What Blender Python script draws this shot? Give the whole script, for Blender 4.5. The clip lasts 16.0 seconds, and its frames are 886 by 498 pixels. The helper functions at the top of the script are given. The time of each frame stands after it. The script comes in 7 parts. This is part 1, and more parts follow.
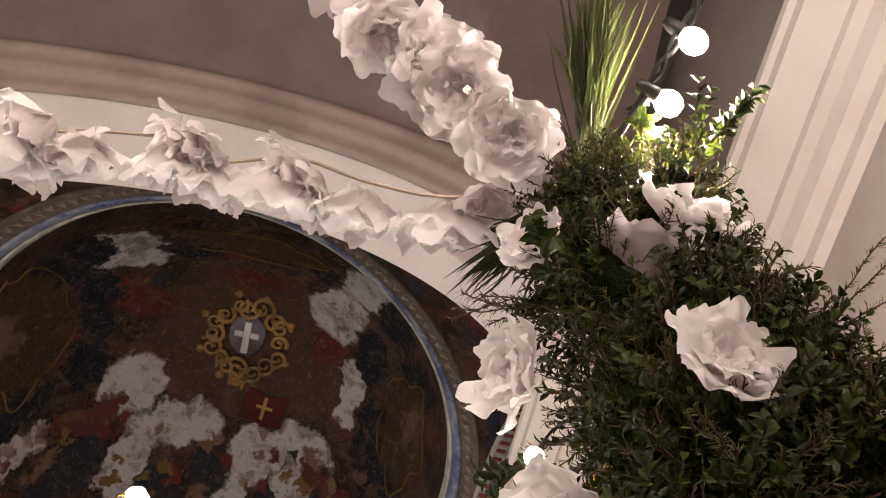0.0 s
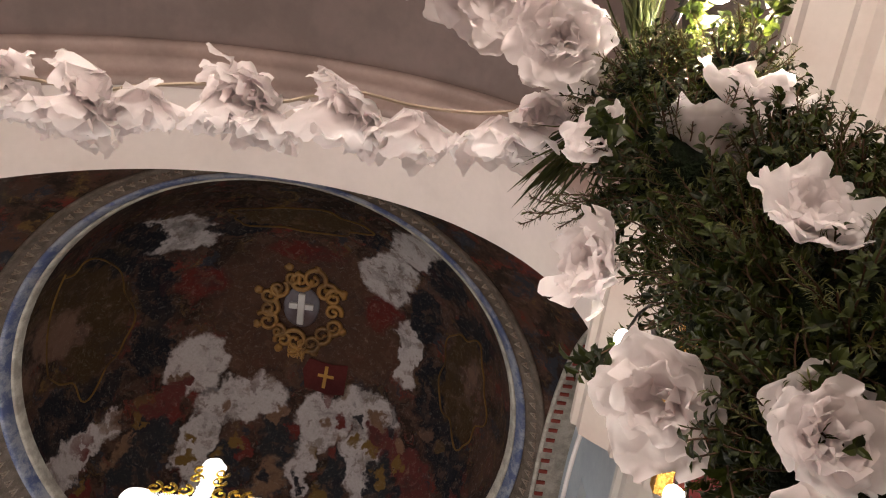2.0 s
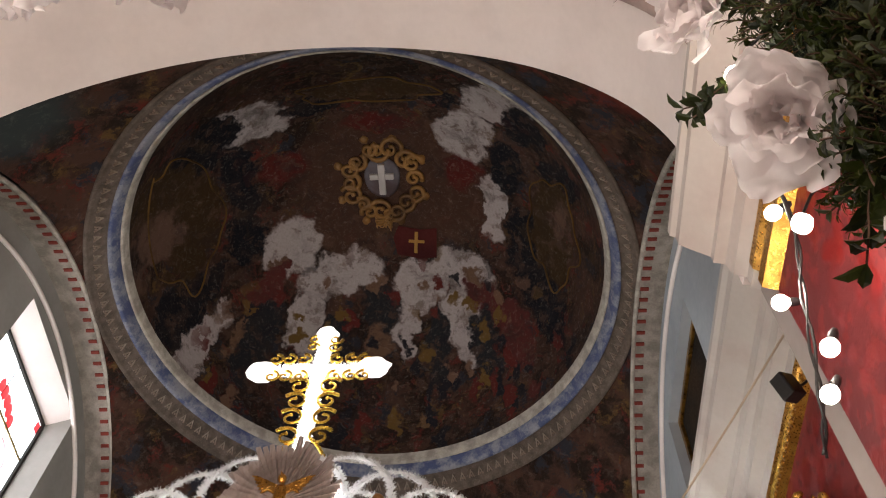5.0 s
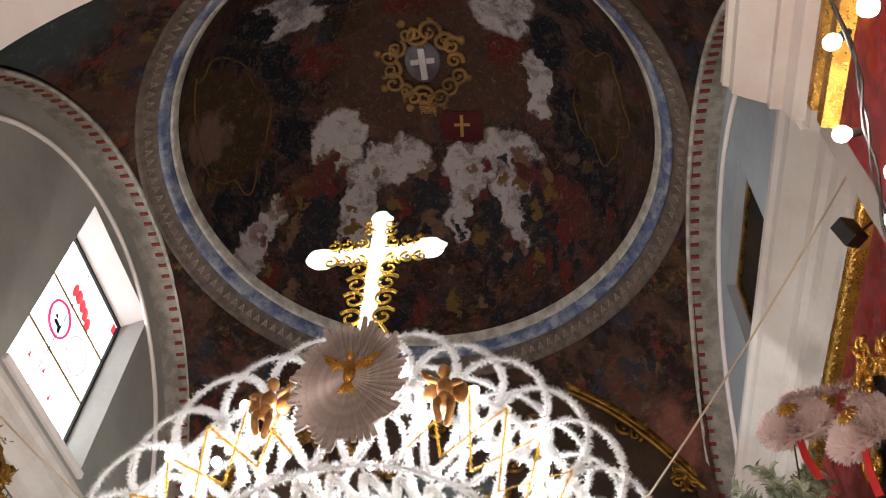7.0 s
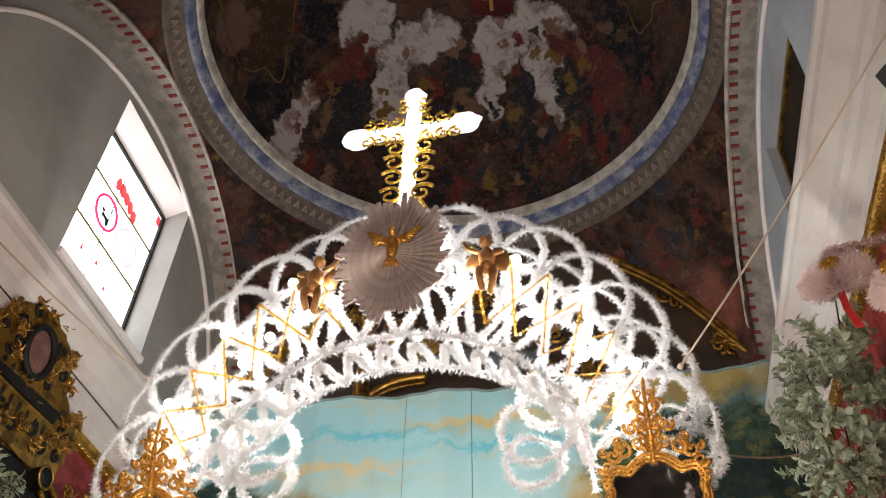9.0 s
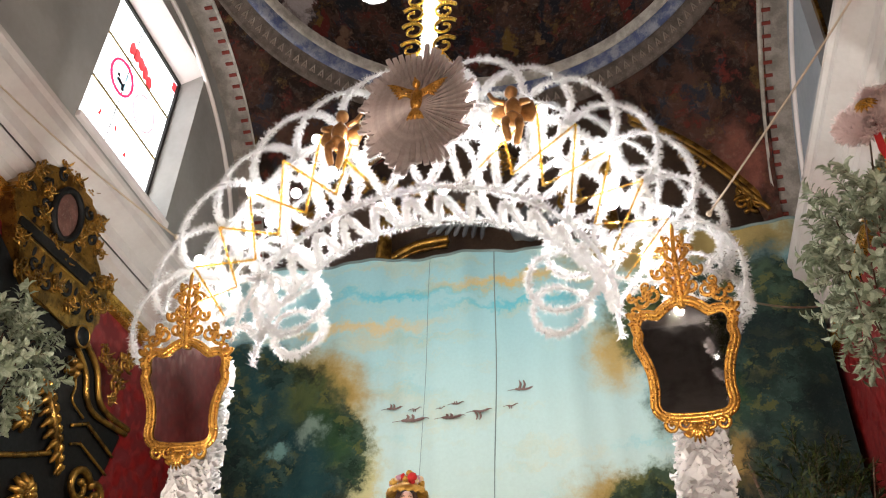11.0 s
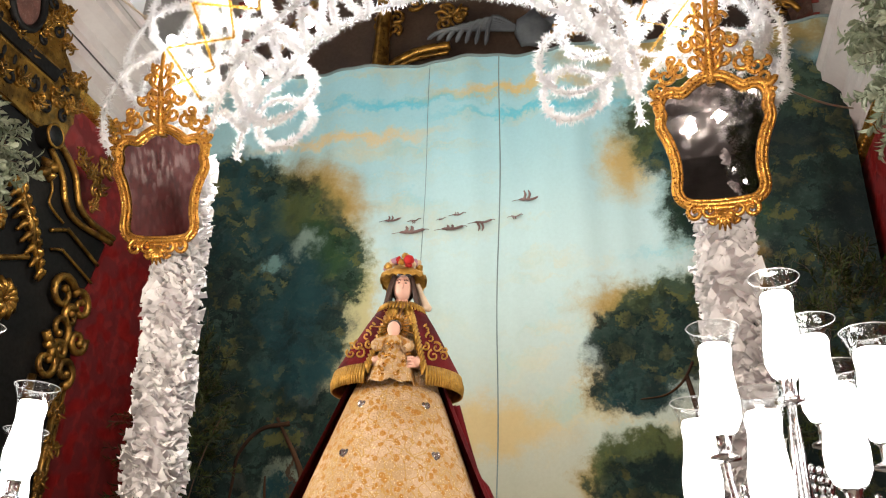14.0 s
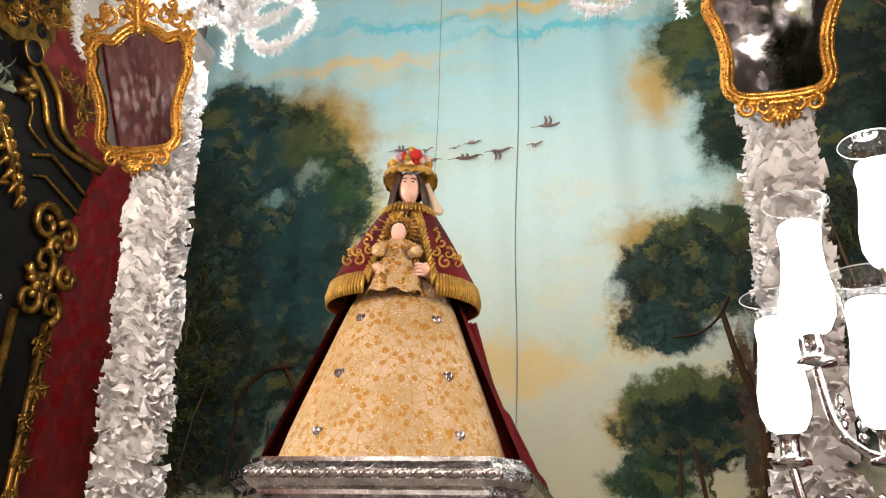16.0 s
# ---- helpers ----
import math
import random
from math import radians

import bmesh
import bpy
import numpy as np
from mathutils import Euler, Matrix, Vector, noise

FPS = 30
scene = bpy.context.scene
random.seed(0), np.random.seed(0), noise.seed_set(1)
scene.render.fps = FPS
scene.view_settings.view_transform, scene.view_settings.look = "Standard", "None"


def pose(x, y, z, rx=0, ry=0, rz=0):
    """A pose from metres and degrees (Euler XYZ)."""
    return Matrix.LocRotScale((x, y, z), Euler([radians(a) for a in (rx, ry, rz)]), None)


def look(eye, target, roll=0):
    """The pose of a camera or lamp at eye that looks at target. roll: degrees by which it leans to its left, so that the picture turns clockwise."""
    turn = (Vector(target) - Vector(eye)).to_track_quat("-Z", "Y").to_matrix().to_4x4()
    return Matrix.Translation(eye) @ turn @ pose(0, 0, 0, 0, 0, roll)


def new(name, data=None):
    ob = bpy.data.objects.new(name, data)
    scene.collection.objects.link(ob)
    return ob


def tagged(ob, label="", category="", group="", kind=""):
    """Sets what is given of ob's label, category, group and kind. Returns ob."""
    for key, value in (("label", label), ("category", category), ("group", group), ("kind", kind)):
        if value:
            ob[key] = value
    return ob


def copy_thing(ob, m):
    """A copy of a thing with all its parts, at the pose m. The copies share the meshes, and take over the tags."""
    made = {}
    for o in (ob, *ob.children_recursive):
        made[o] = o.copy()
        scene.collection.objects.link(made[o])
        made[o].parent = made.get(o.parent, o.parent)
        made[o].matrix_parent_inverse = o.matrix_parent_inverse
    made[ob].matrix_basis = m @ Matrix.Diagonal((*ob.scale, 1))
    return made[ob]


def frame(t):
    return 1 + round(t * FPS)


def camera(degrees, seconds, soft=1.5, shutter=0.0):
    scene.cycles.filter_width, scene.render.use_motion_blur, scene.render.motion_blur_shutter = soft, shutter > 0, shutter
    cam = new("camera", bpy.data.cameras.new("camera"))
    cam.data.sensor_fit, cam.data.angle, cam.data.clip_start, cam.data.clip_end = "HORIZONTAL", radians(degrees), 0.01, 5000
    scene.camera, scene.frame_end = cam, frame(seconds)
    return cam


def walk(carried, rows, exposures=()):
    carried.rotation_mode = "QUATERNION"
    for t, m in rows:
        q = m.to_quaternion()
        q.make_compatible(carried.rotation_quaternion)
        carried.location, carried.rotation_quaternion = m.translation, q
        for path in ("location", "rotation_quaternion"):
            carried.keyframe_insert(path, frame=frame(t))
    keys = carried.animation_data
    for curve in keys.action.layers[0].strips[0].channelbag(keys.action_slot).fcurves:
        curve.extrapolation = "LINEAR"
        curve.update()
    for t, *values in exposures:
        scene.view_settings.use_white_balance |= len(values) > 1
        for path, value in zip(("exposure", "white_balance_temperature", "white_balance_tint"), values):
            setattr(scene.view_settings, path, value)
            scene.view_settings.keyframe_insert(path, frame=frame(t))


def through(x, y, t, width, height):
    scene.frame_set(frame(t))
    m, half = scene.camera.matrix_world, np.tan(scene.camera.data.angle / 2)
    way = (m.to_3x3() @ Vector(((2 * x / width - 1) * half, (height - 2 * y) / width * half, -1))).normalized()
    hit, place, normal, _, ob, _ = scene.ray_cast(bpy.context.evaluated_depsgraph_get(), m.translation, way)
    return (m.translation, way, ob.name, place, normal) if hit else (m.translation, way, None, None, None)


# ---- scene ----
cam = camera(54.1, 16.0, 1.1)
PATH = [
    (0, (1.839, 0.484, 2.028), (1.985, 1.131, 3.914), 1.2),
    (0.5, (1.826, 0.507, 2.015), (1.955, 1.165, 3.899), 1.1),
    (1, (1.819, 0.535, 2.012), (1.927, 1.215, 3.889), 1.6),
    (1.5, (1.811, 0.565, 1.996), (1.899, 1.27, 3.866), 2.2),
    (2, (1.803, 0.593, 1.984), (1.871, 1.336, 3.84), 2.5),
    (2.5, (1.8, 0.615, 1.982), (1.845, 1.403, 3.819), 2.7),
    (3, (1.79, 0.637, 1.965), (1.812, 1.473, 3.782), 2.7),
    (3.5, (1.78, 0.656, 1.954), (1.779, 1.54, 3.748), 2.7),
    (4, (1.769, 0.679, 1.934), (1.739, 1.609, 3.704), 3.0),
    (6.5, (1.736, 0.787, 1.847), (1.55, 1.962, 3.454), 3.1),
    (7, (1.725, 0.808, 1.814), (1.509, 2.03, 3.382), 3.2),
    (7.5, (1.716, 0.819, 1.789), (1.473, 2.086, 3.317), 3.2),
    (8, (1.709, 0.826, 1.763), (1.437, 2.14, 3.246), 3.0),
    (8.5, (1.702, 0.831, 1.735), (1.405, 2.189, 3.173), 2.8),
    (11, (1.585, 0.965, 1.593), (1.203, 2.54, 2.765), 2.3),
    (11.5, (1.545, 1.008, 1.58), (1.161, 2.627, 2.69), 2.3),
    (12, (1.534, 1.096, 1.568), (1.142, 2.755, 2.614), 2.3),
    (12.5, (1.518, 1.212, 1.56), (1.122, 2.903, 2.553), 2.3),
    (13, (1.518, 1.342, 1.557), (1.112, 3.06, 2.497), 2.2),
    (13.5, (1.498, 1.466, 1.566), (1.086, 3.206, 2.462), 2.2),
    (14, (1.452, 1.612, 1.558), (1.038, 3.368, 2.421), 2.2),
    (14.5, (1.413, 1.745, 1.551), (0.994, 3.512, 2.388), 2.3),
    (15, (1.374, 1.91, 1.55), (0.947, 3.687, 2.363), 2.3),
    (15.5, (1.345, 2.081, 1.552), (0.907, 3.862, 2.349), 2.4),
    (16, (1.317, 2.26, 1.561), (0.864, 4.045, 2.341), 2.4),
]
walk(cam, [(t, look(eye, target, roll)) for t, eye, target, roll in PATH], exposures=[(0, 0.25), (4, 0.15), (8.5, 0.12), (11, 0.2), (16, 0.32)])

# ---- light ----
world = bpy.data.worlds.new("world")
scene.world = world
world.use_nodes = True
wn = world.node_tree.nodes
sky = wn.new("ShaderNodeTexSky")
sky.sky_type, sky.sun_disc = "NISHITA", False
sky.sun_elevation, sky.sun_rotation = radians(40), radians(250)
world.node_tree.links.new(sky.outputs[0], wn["Background"].inputs[0])
wn["Background"].inputs[1].default_value = 0.1


def lamp(name, where, watts, colour, radius=0.05):
    data = bpy.data.lights.new(name, "POINT")
    data.energy, data.color, data.shadow_soft_size = watts, colour, radius
    ob = new(name, data)
    ob.location = where
    return ob


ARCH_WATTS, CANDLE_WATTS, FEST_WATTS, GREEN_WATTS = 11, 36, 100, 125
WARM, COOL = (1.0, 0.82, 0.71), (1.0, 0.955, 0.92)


# ---- materials ----
def nodes_of(name, rough=0.6, metal=0.0):
    m = bpy.data.materials.new(name)
    m.use_nodes = True
    t = m.node_tree
    b = t.nodes["Principled BSDF"]
    b.inputs["Roughness"].default_value, b.inputs["Metallic"].default_value = rough, metal
    if rough > 0.55:
        b.inputs["Specular IOR Level"].default_value = 0.12
    return m, t, b


def put_in(t, socket, value):
    if isinstance(value, bpy.types.NodeSocket):
        t.links.new(value, socket)
    else:
        socket.default_value = value


def mix(t, fac, a, b, mode="MIX"):
    n = t.nodes.new("ShaderNodeMix")
    n.data_type, n.blend_type = "RGBA", mode
    put_in(t, n.inputs[0], fac)
    put_in(t, n.inputs[6], a if isinstance(a, bpy.types.NodeSocket) else (*a, 1))
    put_in(t, n.inputs[7], b if isinstance(b, bpy.types.NodeSocket) else (*b, 1))
    return n.outputs[2]


def coords(t):
    return t.nodes.new("ShaderNodeTexCoord").outputs["Object"]


def noise_tex(t, scale, detail=4.0, vec=None, rough=0.55, colour=False):
    n = t.nodes.new("ShaderNodeTexNoise")
    n.inputs["Scale"].default_value, n.inputs["Detail"].default_value, n.inputs["Roughness"].default_value = scale, detail, rough
    put_in(t, n.inputs["Vector"], vec if vec is not None else coords(t))
    return n.outputs["Color" if colour else "Fac"]


def remap(t, value, a, b, c=0.0, d=1.0, smooth=True):
    n = t.nodes.new("ShaderNodeMapRange")
    n.interpolation_type = "SMOOTHSTEP" if smooth else "LINEAR"
    put_in(t, n.inputs[0], value)
    for i, v in enumerate((a, b, c, d)):
        n.inputs[i + 1].default_value = v
    return n.outputs[0]


def bump(t, b, height, strength=0.3, distance=0.01):
    n = t.nodes.new("ShaderNodeBump")
    n.inputs["Strength"].default_value, n.inputs["Distance"].default_value = strength, distance
    put_in(t, n.inputs["Height"], height)
    t.links.new(n.outputs[0], b.inputs["Normal"])


def vmath(t, op, a, b):
    n = t.nodes.new("ShaderNodeVectorMath")
    n.operation = op
    put_in(t, n.inputs[0], a)
    if b is not None:
        put_in(t, n.inputs[1], b)
    return n.outputs["Value" if op == "LENGTH" else "Vector"]


def surface(name, colour, second=None, rough=0.6, metal=0.0, big=1.5, small=40.0, relief=0.2, dist=0.004, spread=0.12, sheen=0.0):
    """Two scales of colour change and a fine relief."""
    m, t, b = nodes_of(name, rough, metal)
    second = second or tuple(c * 0.75 for c in colour)
    c = mix(t, remap(t, noise_tex(t, big, 5), 0.4, 0.65), colour, second)
    grain = noise_tex(t, small, 3)
    c = mix(t, remap(t, grain, 0.3, 0.7, 0.0, spread, False), c, tuple(v * 0.45 for v in colour))
    t.links.new(c, b.inputs["Base Color"])
    r = remap(t, grain, 0.3, 0.7, max(rough - 0.1, 0.02), min(rough + 0.12, 1), False)
    t.links.new(r, b.inputs["Roughness"])
    if relief:
        bump(t, b, grain, relief, dist)
    if sheen:
        b.inputs["Sheen Weight"].default_value = sheen
    return m


def glow(name, colour, strength, plain=(0.9, 0.9, 0.88)):
    m, t, b = nodes_of(name, 0.3)
    b.inputs["Base Color"].default_value = (*plain, 1)
    b.inputs["Emission Color"].default_value = (*colour, 1)
    b.inputs["Emission Strength"].default_value = strength
    return m


def painted(name, base, blobs, wobble=0.25, scale=2.0, rough=0.75, fine=0.25, mask="XYZ", last=None, ragged=0.72):
    """Brushed patches (centre, radii, softness, colour) over a base, with wandering edges."""
    m, t, b = nodes_of(name, rough)
    p = coords(t)
    n = noise_tex(t, scale, 9, p, ragged, True)
    shifted = vmath(t, "ADD", p, vmath(t, "MULTIPLY", vmath(t, "SUBTRACT", n, (0.5, 0.5, 0.5)), (wobble * 2,) * 3))
    flat = tuple(1.0 if a in mask else 0.0 for a in "XYZ")
    c = base(t, p, shifted) if callable(base) else mix(t, remap(t, noise_tex(t, scale, 5), 0.35, 0.65), base, tuple(v * 0.6 for v in base))
    for centre, radii, soft, colour in blobs:
        d = vmath(t, "MULTIPLY", vmath(t, "SUBTRACT", shifted, centre), tuple(f / r for f, r in zip(flat, radii)))
        c = mix(t, remap(t, vmath(t, "LENGTH", d, None), 1.0 + soft, 1.0 - soft), c, colour)
    if last:
        c = last(t, p, shifted, c)
    speck = noise_tex(t, scale * 9, 5, p, 0.7)
    c = mix(t, remap(t, speck, 0.35, 0.7, 0.0, fine, False), c, (0.05, 0.04, 0.035))
    speck2 = noise_tex(t, scale * 5, 5, shifted, 0.7)
    c = mix(t, remap(t, speck2, 0.55, 0.8, 0.0, fine, False), c, (0.5, 0.45, 0.38))
    t.links.new(c, b.inputs["Base Color"])
    bump(t, b, speck, 0.15, 0.004)
    return m


PLASTER = surface("white_plaster", (0.8, 0.73, 0.7), (0.75, 0.68, 0.65), 0.8, small=14, relief=0.15, spread=0.06)
# white plaster of nave walls and vault, darkened: dimmer light put into the colour
NAVE_SHADED = surface("nave_plaster", (0.3, 0.265, 0.25), (0.265, 0.235, 0.22), 0.8, small=14, relief=0.15, spread=0.06)
VAULT_SHADED = surface("shaded_vault_plaster", (0.235, 0.185, 0.175), (0.2, 0.16, 0.15), 0.85, small=12, relief=0.15, spread=0.08)
# pinkish moulding colour, darker because the band's shade is painted in
MOULD_SHADED = surface("shaded_moulding", (0.46, 0.36, 0.33), (0.36, 0.28, 0.26), 0.8, small=18, spread=0.15)
CORNICE = surface("cornice_paint", (0.48, 0.45, 0.42), (0.43, 0.37, 0.34), 0.7, small=20, spread=0.08)
BLUEWALL = surface("pale_blue_plaster", (0.36, 0.39, 0.42), (0.32, 0.35, 0.38), 0.8, small=14, spread=0.06)
GREYWALL = surface("grey_plaster", (0.3, 0.285, 0.265), (0.26, 0.25, 0.235), 0.85, small=14, spread=0.08)
GOLD = surface("worn_gilding", (0.68, 0.36, 0.07), (0.42, 0.2, 0.035), 0.3, 0.85, big=9, small=70, relief=0.35, spread=0.45)
OLDGOLD = surface("dull_gilding", (0.42, 0.22, 0.042), (0.1, 0.05, 0.012), 0.34, 0.85, big=8, small=45, relief=0.8, spread=0.5)
SILVER = surface("chased_silver", (0.7, 0.69, 0.69), (0.4, 0.38, 0.37), 0.2, 1.0, big=14, small=60, relief=0.22, spread=0.35)
BLACKWOOD = surface("black_lacquer", (0.005, 0.005, 0.005), (0.009, 0.008, 0.007), 0.5, small=30, spread=0.3)
BLACKWOOD.node_tree.nodes["Principled BSDF"].inputs["Specular IOR Level"].default_value = 0.15
DARKWOOD = surface("dark_walnut", (0.06, 0.035, 0.02), (0.03, 0.018, 0.012), 0.5, small=25, spread=0.4)
STONE = surface("floor_stone", (0.4, 0.37, 0.33), (0.3, 0.28, 0.25), 0.4, small=8)
BLACK = surface("black_plastic", (0.012, 0.012, 0.012), None, 0.45, small=60)
GOLDTINSEL = surface("gold_tinsel", (0.85, 0.55, 0.1), (0.75, 0.45, 0.06), 0.25, 1.0, big=60, small=150, relief=0.3, spread=0.3)
ROPE = surface("cotton_rope", (0.5, 0.42, 0.32), None, 0.9, small=200, relief=0.6)


def paper_mat(name, colour, through=0.35):
    """Thin paper that lets some light through."""
    m, t, b = nodes_of(name, 0.7)
    n = noise_tex(t, 25, 4)
    c = mix(t, n, colour, tuple(v * 0.86 for v in colour))
    t.links.new(c, b.inputs["Base Color"])
    tr = t.nodes.new("ShaderNodeBsdfTranslucent")
    t.links.new(c, tr.inputs[0])
    ms = t.nodes.new("ShaderNodeMixShader")
    ms.inputs[0].default_value = through
    t.links.new(b.outputs[0], ms.inputs[1])
    t.links.new(tr.outputs[0], ms.inputs[2])
    t.links.new(ms.outputs[0], t.nodes["Material Output"].inputs[0])
    bump(t, b, n, 0.25, 0.01)
    return m


PAPER = paper_mat("white_crepe_paper", (0.94, 0.9, 0.9), 0.68)
PETAL = paper_mat("white_tissue_paper", (0.94, 0.92, 0.91), 0.12)
TINSEL = paper_mat("white_tinsel", (0.9, 0.9, 0.9), 0.4)
PINKPAPER = paper_mat("blush_paper", (0.85, 0.7, 0.67))


def leaf_mat(name, dark, light):
    m, t, b = nodes_of(name, 0.5)
    b.inputs["Specular IOR Level"].default_value = 0.25
    g = t.nodes.new("ShaderNodeNewGeometry")
    c = mix(t, g.outputs["Random Per Island"], dark, light)
    c = mix(t, remap(t, noise_tex(t, 60, 2), 0.3, 0.7, 0, 0.35, False), c, tuple(v * 0.5 for v in dark))
    t.links.new(c, b.inputs["Base Color"])
    tr = t.nodes.new("ShaderNodeBsdfTranslucent")
    t.links.new(c, tr.inputs[0])
    ms = t.nodes.new("ShaderNodeMixShader")
    ms.inputs[0].default_value = 0.25
    t.links.new(b.outputs[0], ms.inputs[1])
    t.links.new(tr.outputs[0], ms.inputs[2])
    t.links.new(ms.outputs[0], t.nodes["Material Output"].inputs[0])
    return m


LEAF = leaf_mat("box_leaf", (0.006, 0.011, 0.002), (0.045, 0.062, 0.008))
NEEDLE = leaf_mat("rosemary_needle", (0.022, 0.028, 0.007), (0.095, 0.1, 0.02))
PALM = leaf_mat("palm_leaf", (0.025, 0.038, 0.01), (0.085, 0.095, 0.028))
OLIVE = leaf_mat("olive_leaf", (0.2, 0.24, 0.15), (0.46, 0.5, 0.37))
TWIG = surface("brown_twig", (0.1, 0.06, 0.04), None, 0.8)


def damask_mat():
    m, t, b = nodes_of("red_damask", 0.55)
    p = coords(t)
    v = t.nodes.new("ShaderNodeTexVoronoi")
    v.feature = "SMOOTH_F1"
    put_in(t, v.inputs["Vector"], vmath(t, "ADD", p, vmath(t, "MULTIPLY", noise_tex(t, 6, 3, p, 0.5, True), (0.12,) * 3)))
    v.inputs["Scale"].default_value = 7.0
    w = t.nodes.new("ShaderNodeTexWave")
    w.inputs["Scale"].default_value, w.inputs["Distortion"].default_value, w.inputs["Detail"].default_value = 9.0, 6.0, 3.0
    put_in(t, w.inputs["Vector"], p)
    pat = remap(t, v.outputs["Distance"], 0.25, 0.5)
    c = mix(t, pat, (0.16, 0.006, 0.006), (0.1, 0.003, 0.004))
    c = mix(t, remap(t, w.outputs["Fac"], 0.4, 0.8, 0, 0.6), c, (0.2, 0.01, 0.008))
    t.links.new(c, b.inputs["Base Color"])
    t.links.new(remap(t, pat, 0, 1, 0.35, 0.65), b.inputs["Roughness"])
    bump(t, b, w.outputs["Fac"], 0.3, 0.006)
    return m


DAMASK = damask_mat()


# ---- helpers for shapes ----
def mesh_of(bm, name, material, smooth=False):
    me = bpy.data.meshes.new(name)
    bm.to_mesh(me)
    bm.free()
    me.materials.append(material)
    if smooth:
        me.polygons.foreach_set("use_smooth", [True] * len(me.polygons))
    return me


def thing(name, where, label, category, group="", kind=""):
    ob = new(name)
    ob.location = where
    ob.empty_display_size = 0.1
    return tagged(ob, label, category, group, kind)


def part(name, bm, material, parent=None, label="", smooth=False, at=None):
    ob = new(name, mesh_of(bm, name, material, smooth))
    if parent is not None:
        ob.parent = parent
    if at is not None:
        ob.matrix_basis = at
    return tagged(ob, label)


def structure(name, bm, material, label, smooth=False):
    return tagged(part(name, bm, material, None, label, smooth), kind="structure", category=name.split("_")[0])


def box(bm, lo, hi, bevel=0.0):
    m = Matrix.Translation([(a + b) / 2 for a, b in zip(lo, hi)]) @ Matrix.Diagonal([*(b - a for a, b in zip(lo, hi)), 1])
    got = bmesh.ops.create_cube(bm, size=1, matrix=m)
    if bevel:
        edges = list({e for v in got["verts"] for e in v.link_edges})
        bmesh.ops.bevel(bm, geom=edges, offset=bevel, segments=2, affect="EDGES", profile=0.5)
    return bm


def grid(bm, f, us, vs, close_u=False):
    rows = [[bm.verts.new(f(u, v)) for v in vs] for u in us]
    n = len(rows)
    for i in range(n if close_u else n - 1):
        a, b = rows[i], rows[(i + 1) % n]
        for j in range(len(vs) - 1):
            bm.faces.new((a[j], a[j + 1], b[j + 1], b[j]))
    return bm


def span(a, b, n):
    return [a + (b - a) * i / n for i in range(n + 1)]


def lathe(bm, profile, centre=(0, 0, 0), steps=48):
    cx, cy, cz = centre
    grid(bm, lambda a, k: (cx + profile[k][0] * math.cos(a), cy + profile[k][0] * math.sin(a), cz + profile[k][1]),
         [2 * math.pi * i / steps for i in range(steps)], range(len(profile)), True)
    return bm


def tube(bm, pts, radius, sides=6, closed=False):
    """A round bar along points; radius: a number, or one for each point."""
    pts = [Vector(p) for p in pts]
    n = len(pts)
    radii = radius if isinstance(radius, (list, tuple)) else [radius] * n
    rings, up = [], None
    for i, p in enumerate(pts):
        d = (pts[(i + 1) % n] - pts[i - 1]) if closed or 0 < i < n - 1 else (pts[1] - pts[0] if i == 0 else pts[-1] - pts[-2])
        d = d.normalized() if d.length > 1e-9 else Vector((0, 0, 1))
        if up is None:
            up = Vector((0, 0, 1)) if abs(d.z) < 0.9 else Vector((1, 0, 0))
        side = d.cross(up).normalized()
        up = side.cross(d).normalized()
        rings.append([bm.verts.new(p + radii[i] * (math.cos(a) * side + math.sin(a) * up)) for a in (2 * math.pi * k / sides for k in range(sides))])
    for i in range(n if closed else n - 1):
        a, b = rings[i], rings[(i + 1) % n]
        for k in range(sides):
            bm.faces.new((a[k], a[(k + 1) % sides], b[(k + 1) % sides], b[k]))
    if not closed:
        bm.faces.new(rings[0][::-1])
        bm.faces.new(rings[-1])
    return bm


def sweep(bm, profile, pts_frames):
    """Carry a profile (a, b) along frames of (origin, axis_a, axis_b)."""
    rows = [[bm.verts.new(Vector(o) + Vector(ea) * a + Vector(eb) * b) for a, b in profile] for o, ea, eb in pts_frames]
    for r, s in zip(rows, rows[1:]):
        for k in range(len(profile) - 1):
            bm.faces.new((r[k], r[k + 1], s[k + 1], s[k]))
    return bm


def plate(bm, outline, thick, bevel=0.0):
    """A flat outline in x-z with depth along y (front at y = -thick)."""
    front = [bm.verts.new((x, -thick, z)) for x, z in outline]
    back = [bm.verts.new((x, 0, z)) for x, z in outline]
    f = bm.faces.new(front)
    bm.faces.new(back[::-1])
    n = len(outline)
    for i in range(n):
        bm.faces.new((front[i], back[i], back[(i + 1) % n], front[(i + 1) % n]))
    if bevel:
        bmesh.ops.bevel(bm, geom=list(f.edges), offset=bevel, segments=2, affect="EDGES")
    bmesh.ops.recalc_face_normals(bm, faces=bm.faces)
    return bm


def blob(bm, centre, radii, seed=0, rough=0.12, sub=2):
    got = bmesh.ops.create_icosphere(bm, subdivisions=sub, radius=1)["verts"]
    for v in got:
        k = 1 + rough * noise.noise(v.co * 1.7 + Vector((seed * 3.1, seed, 0)))
        v.co = Vector(centre) + Vector((v.co.x * radii[0], v.co.y * radii[1], v.co.z * radii[2])) * k
    return bm


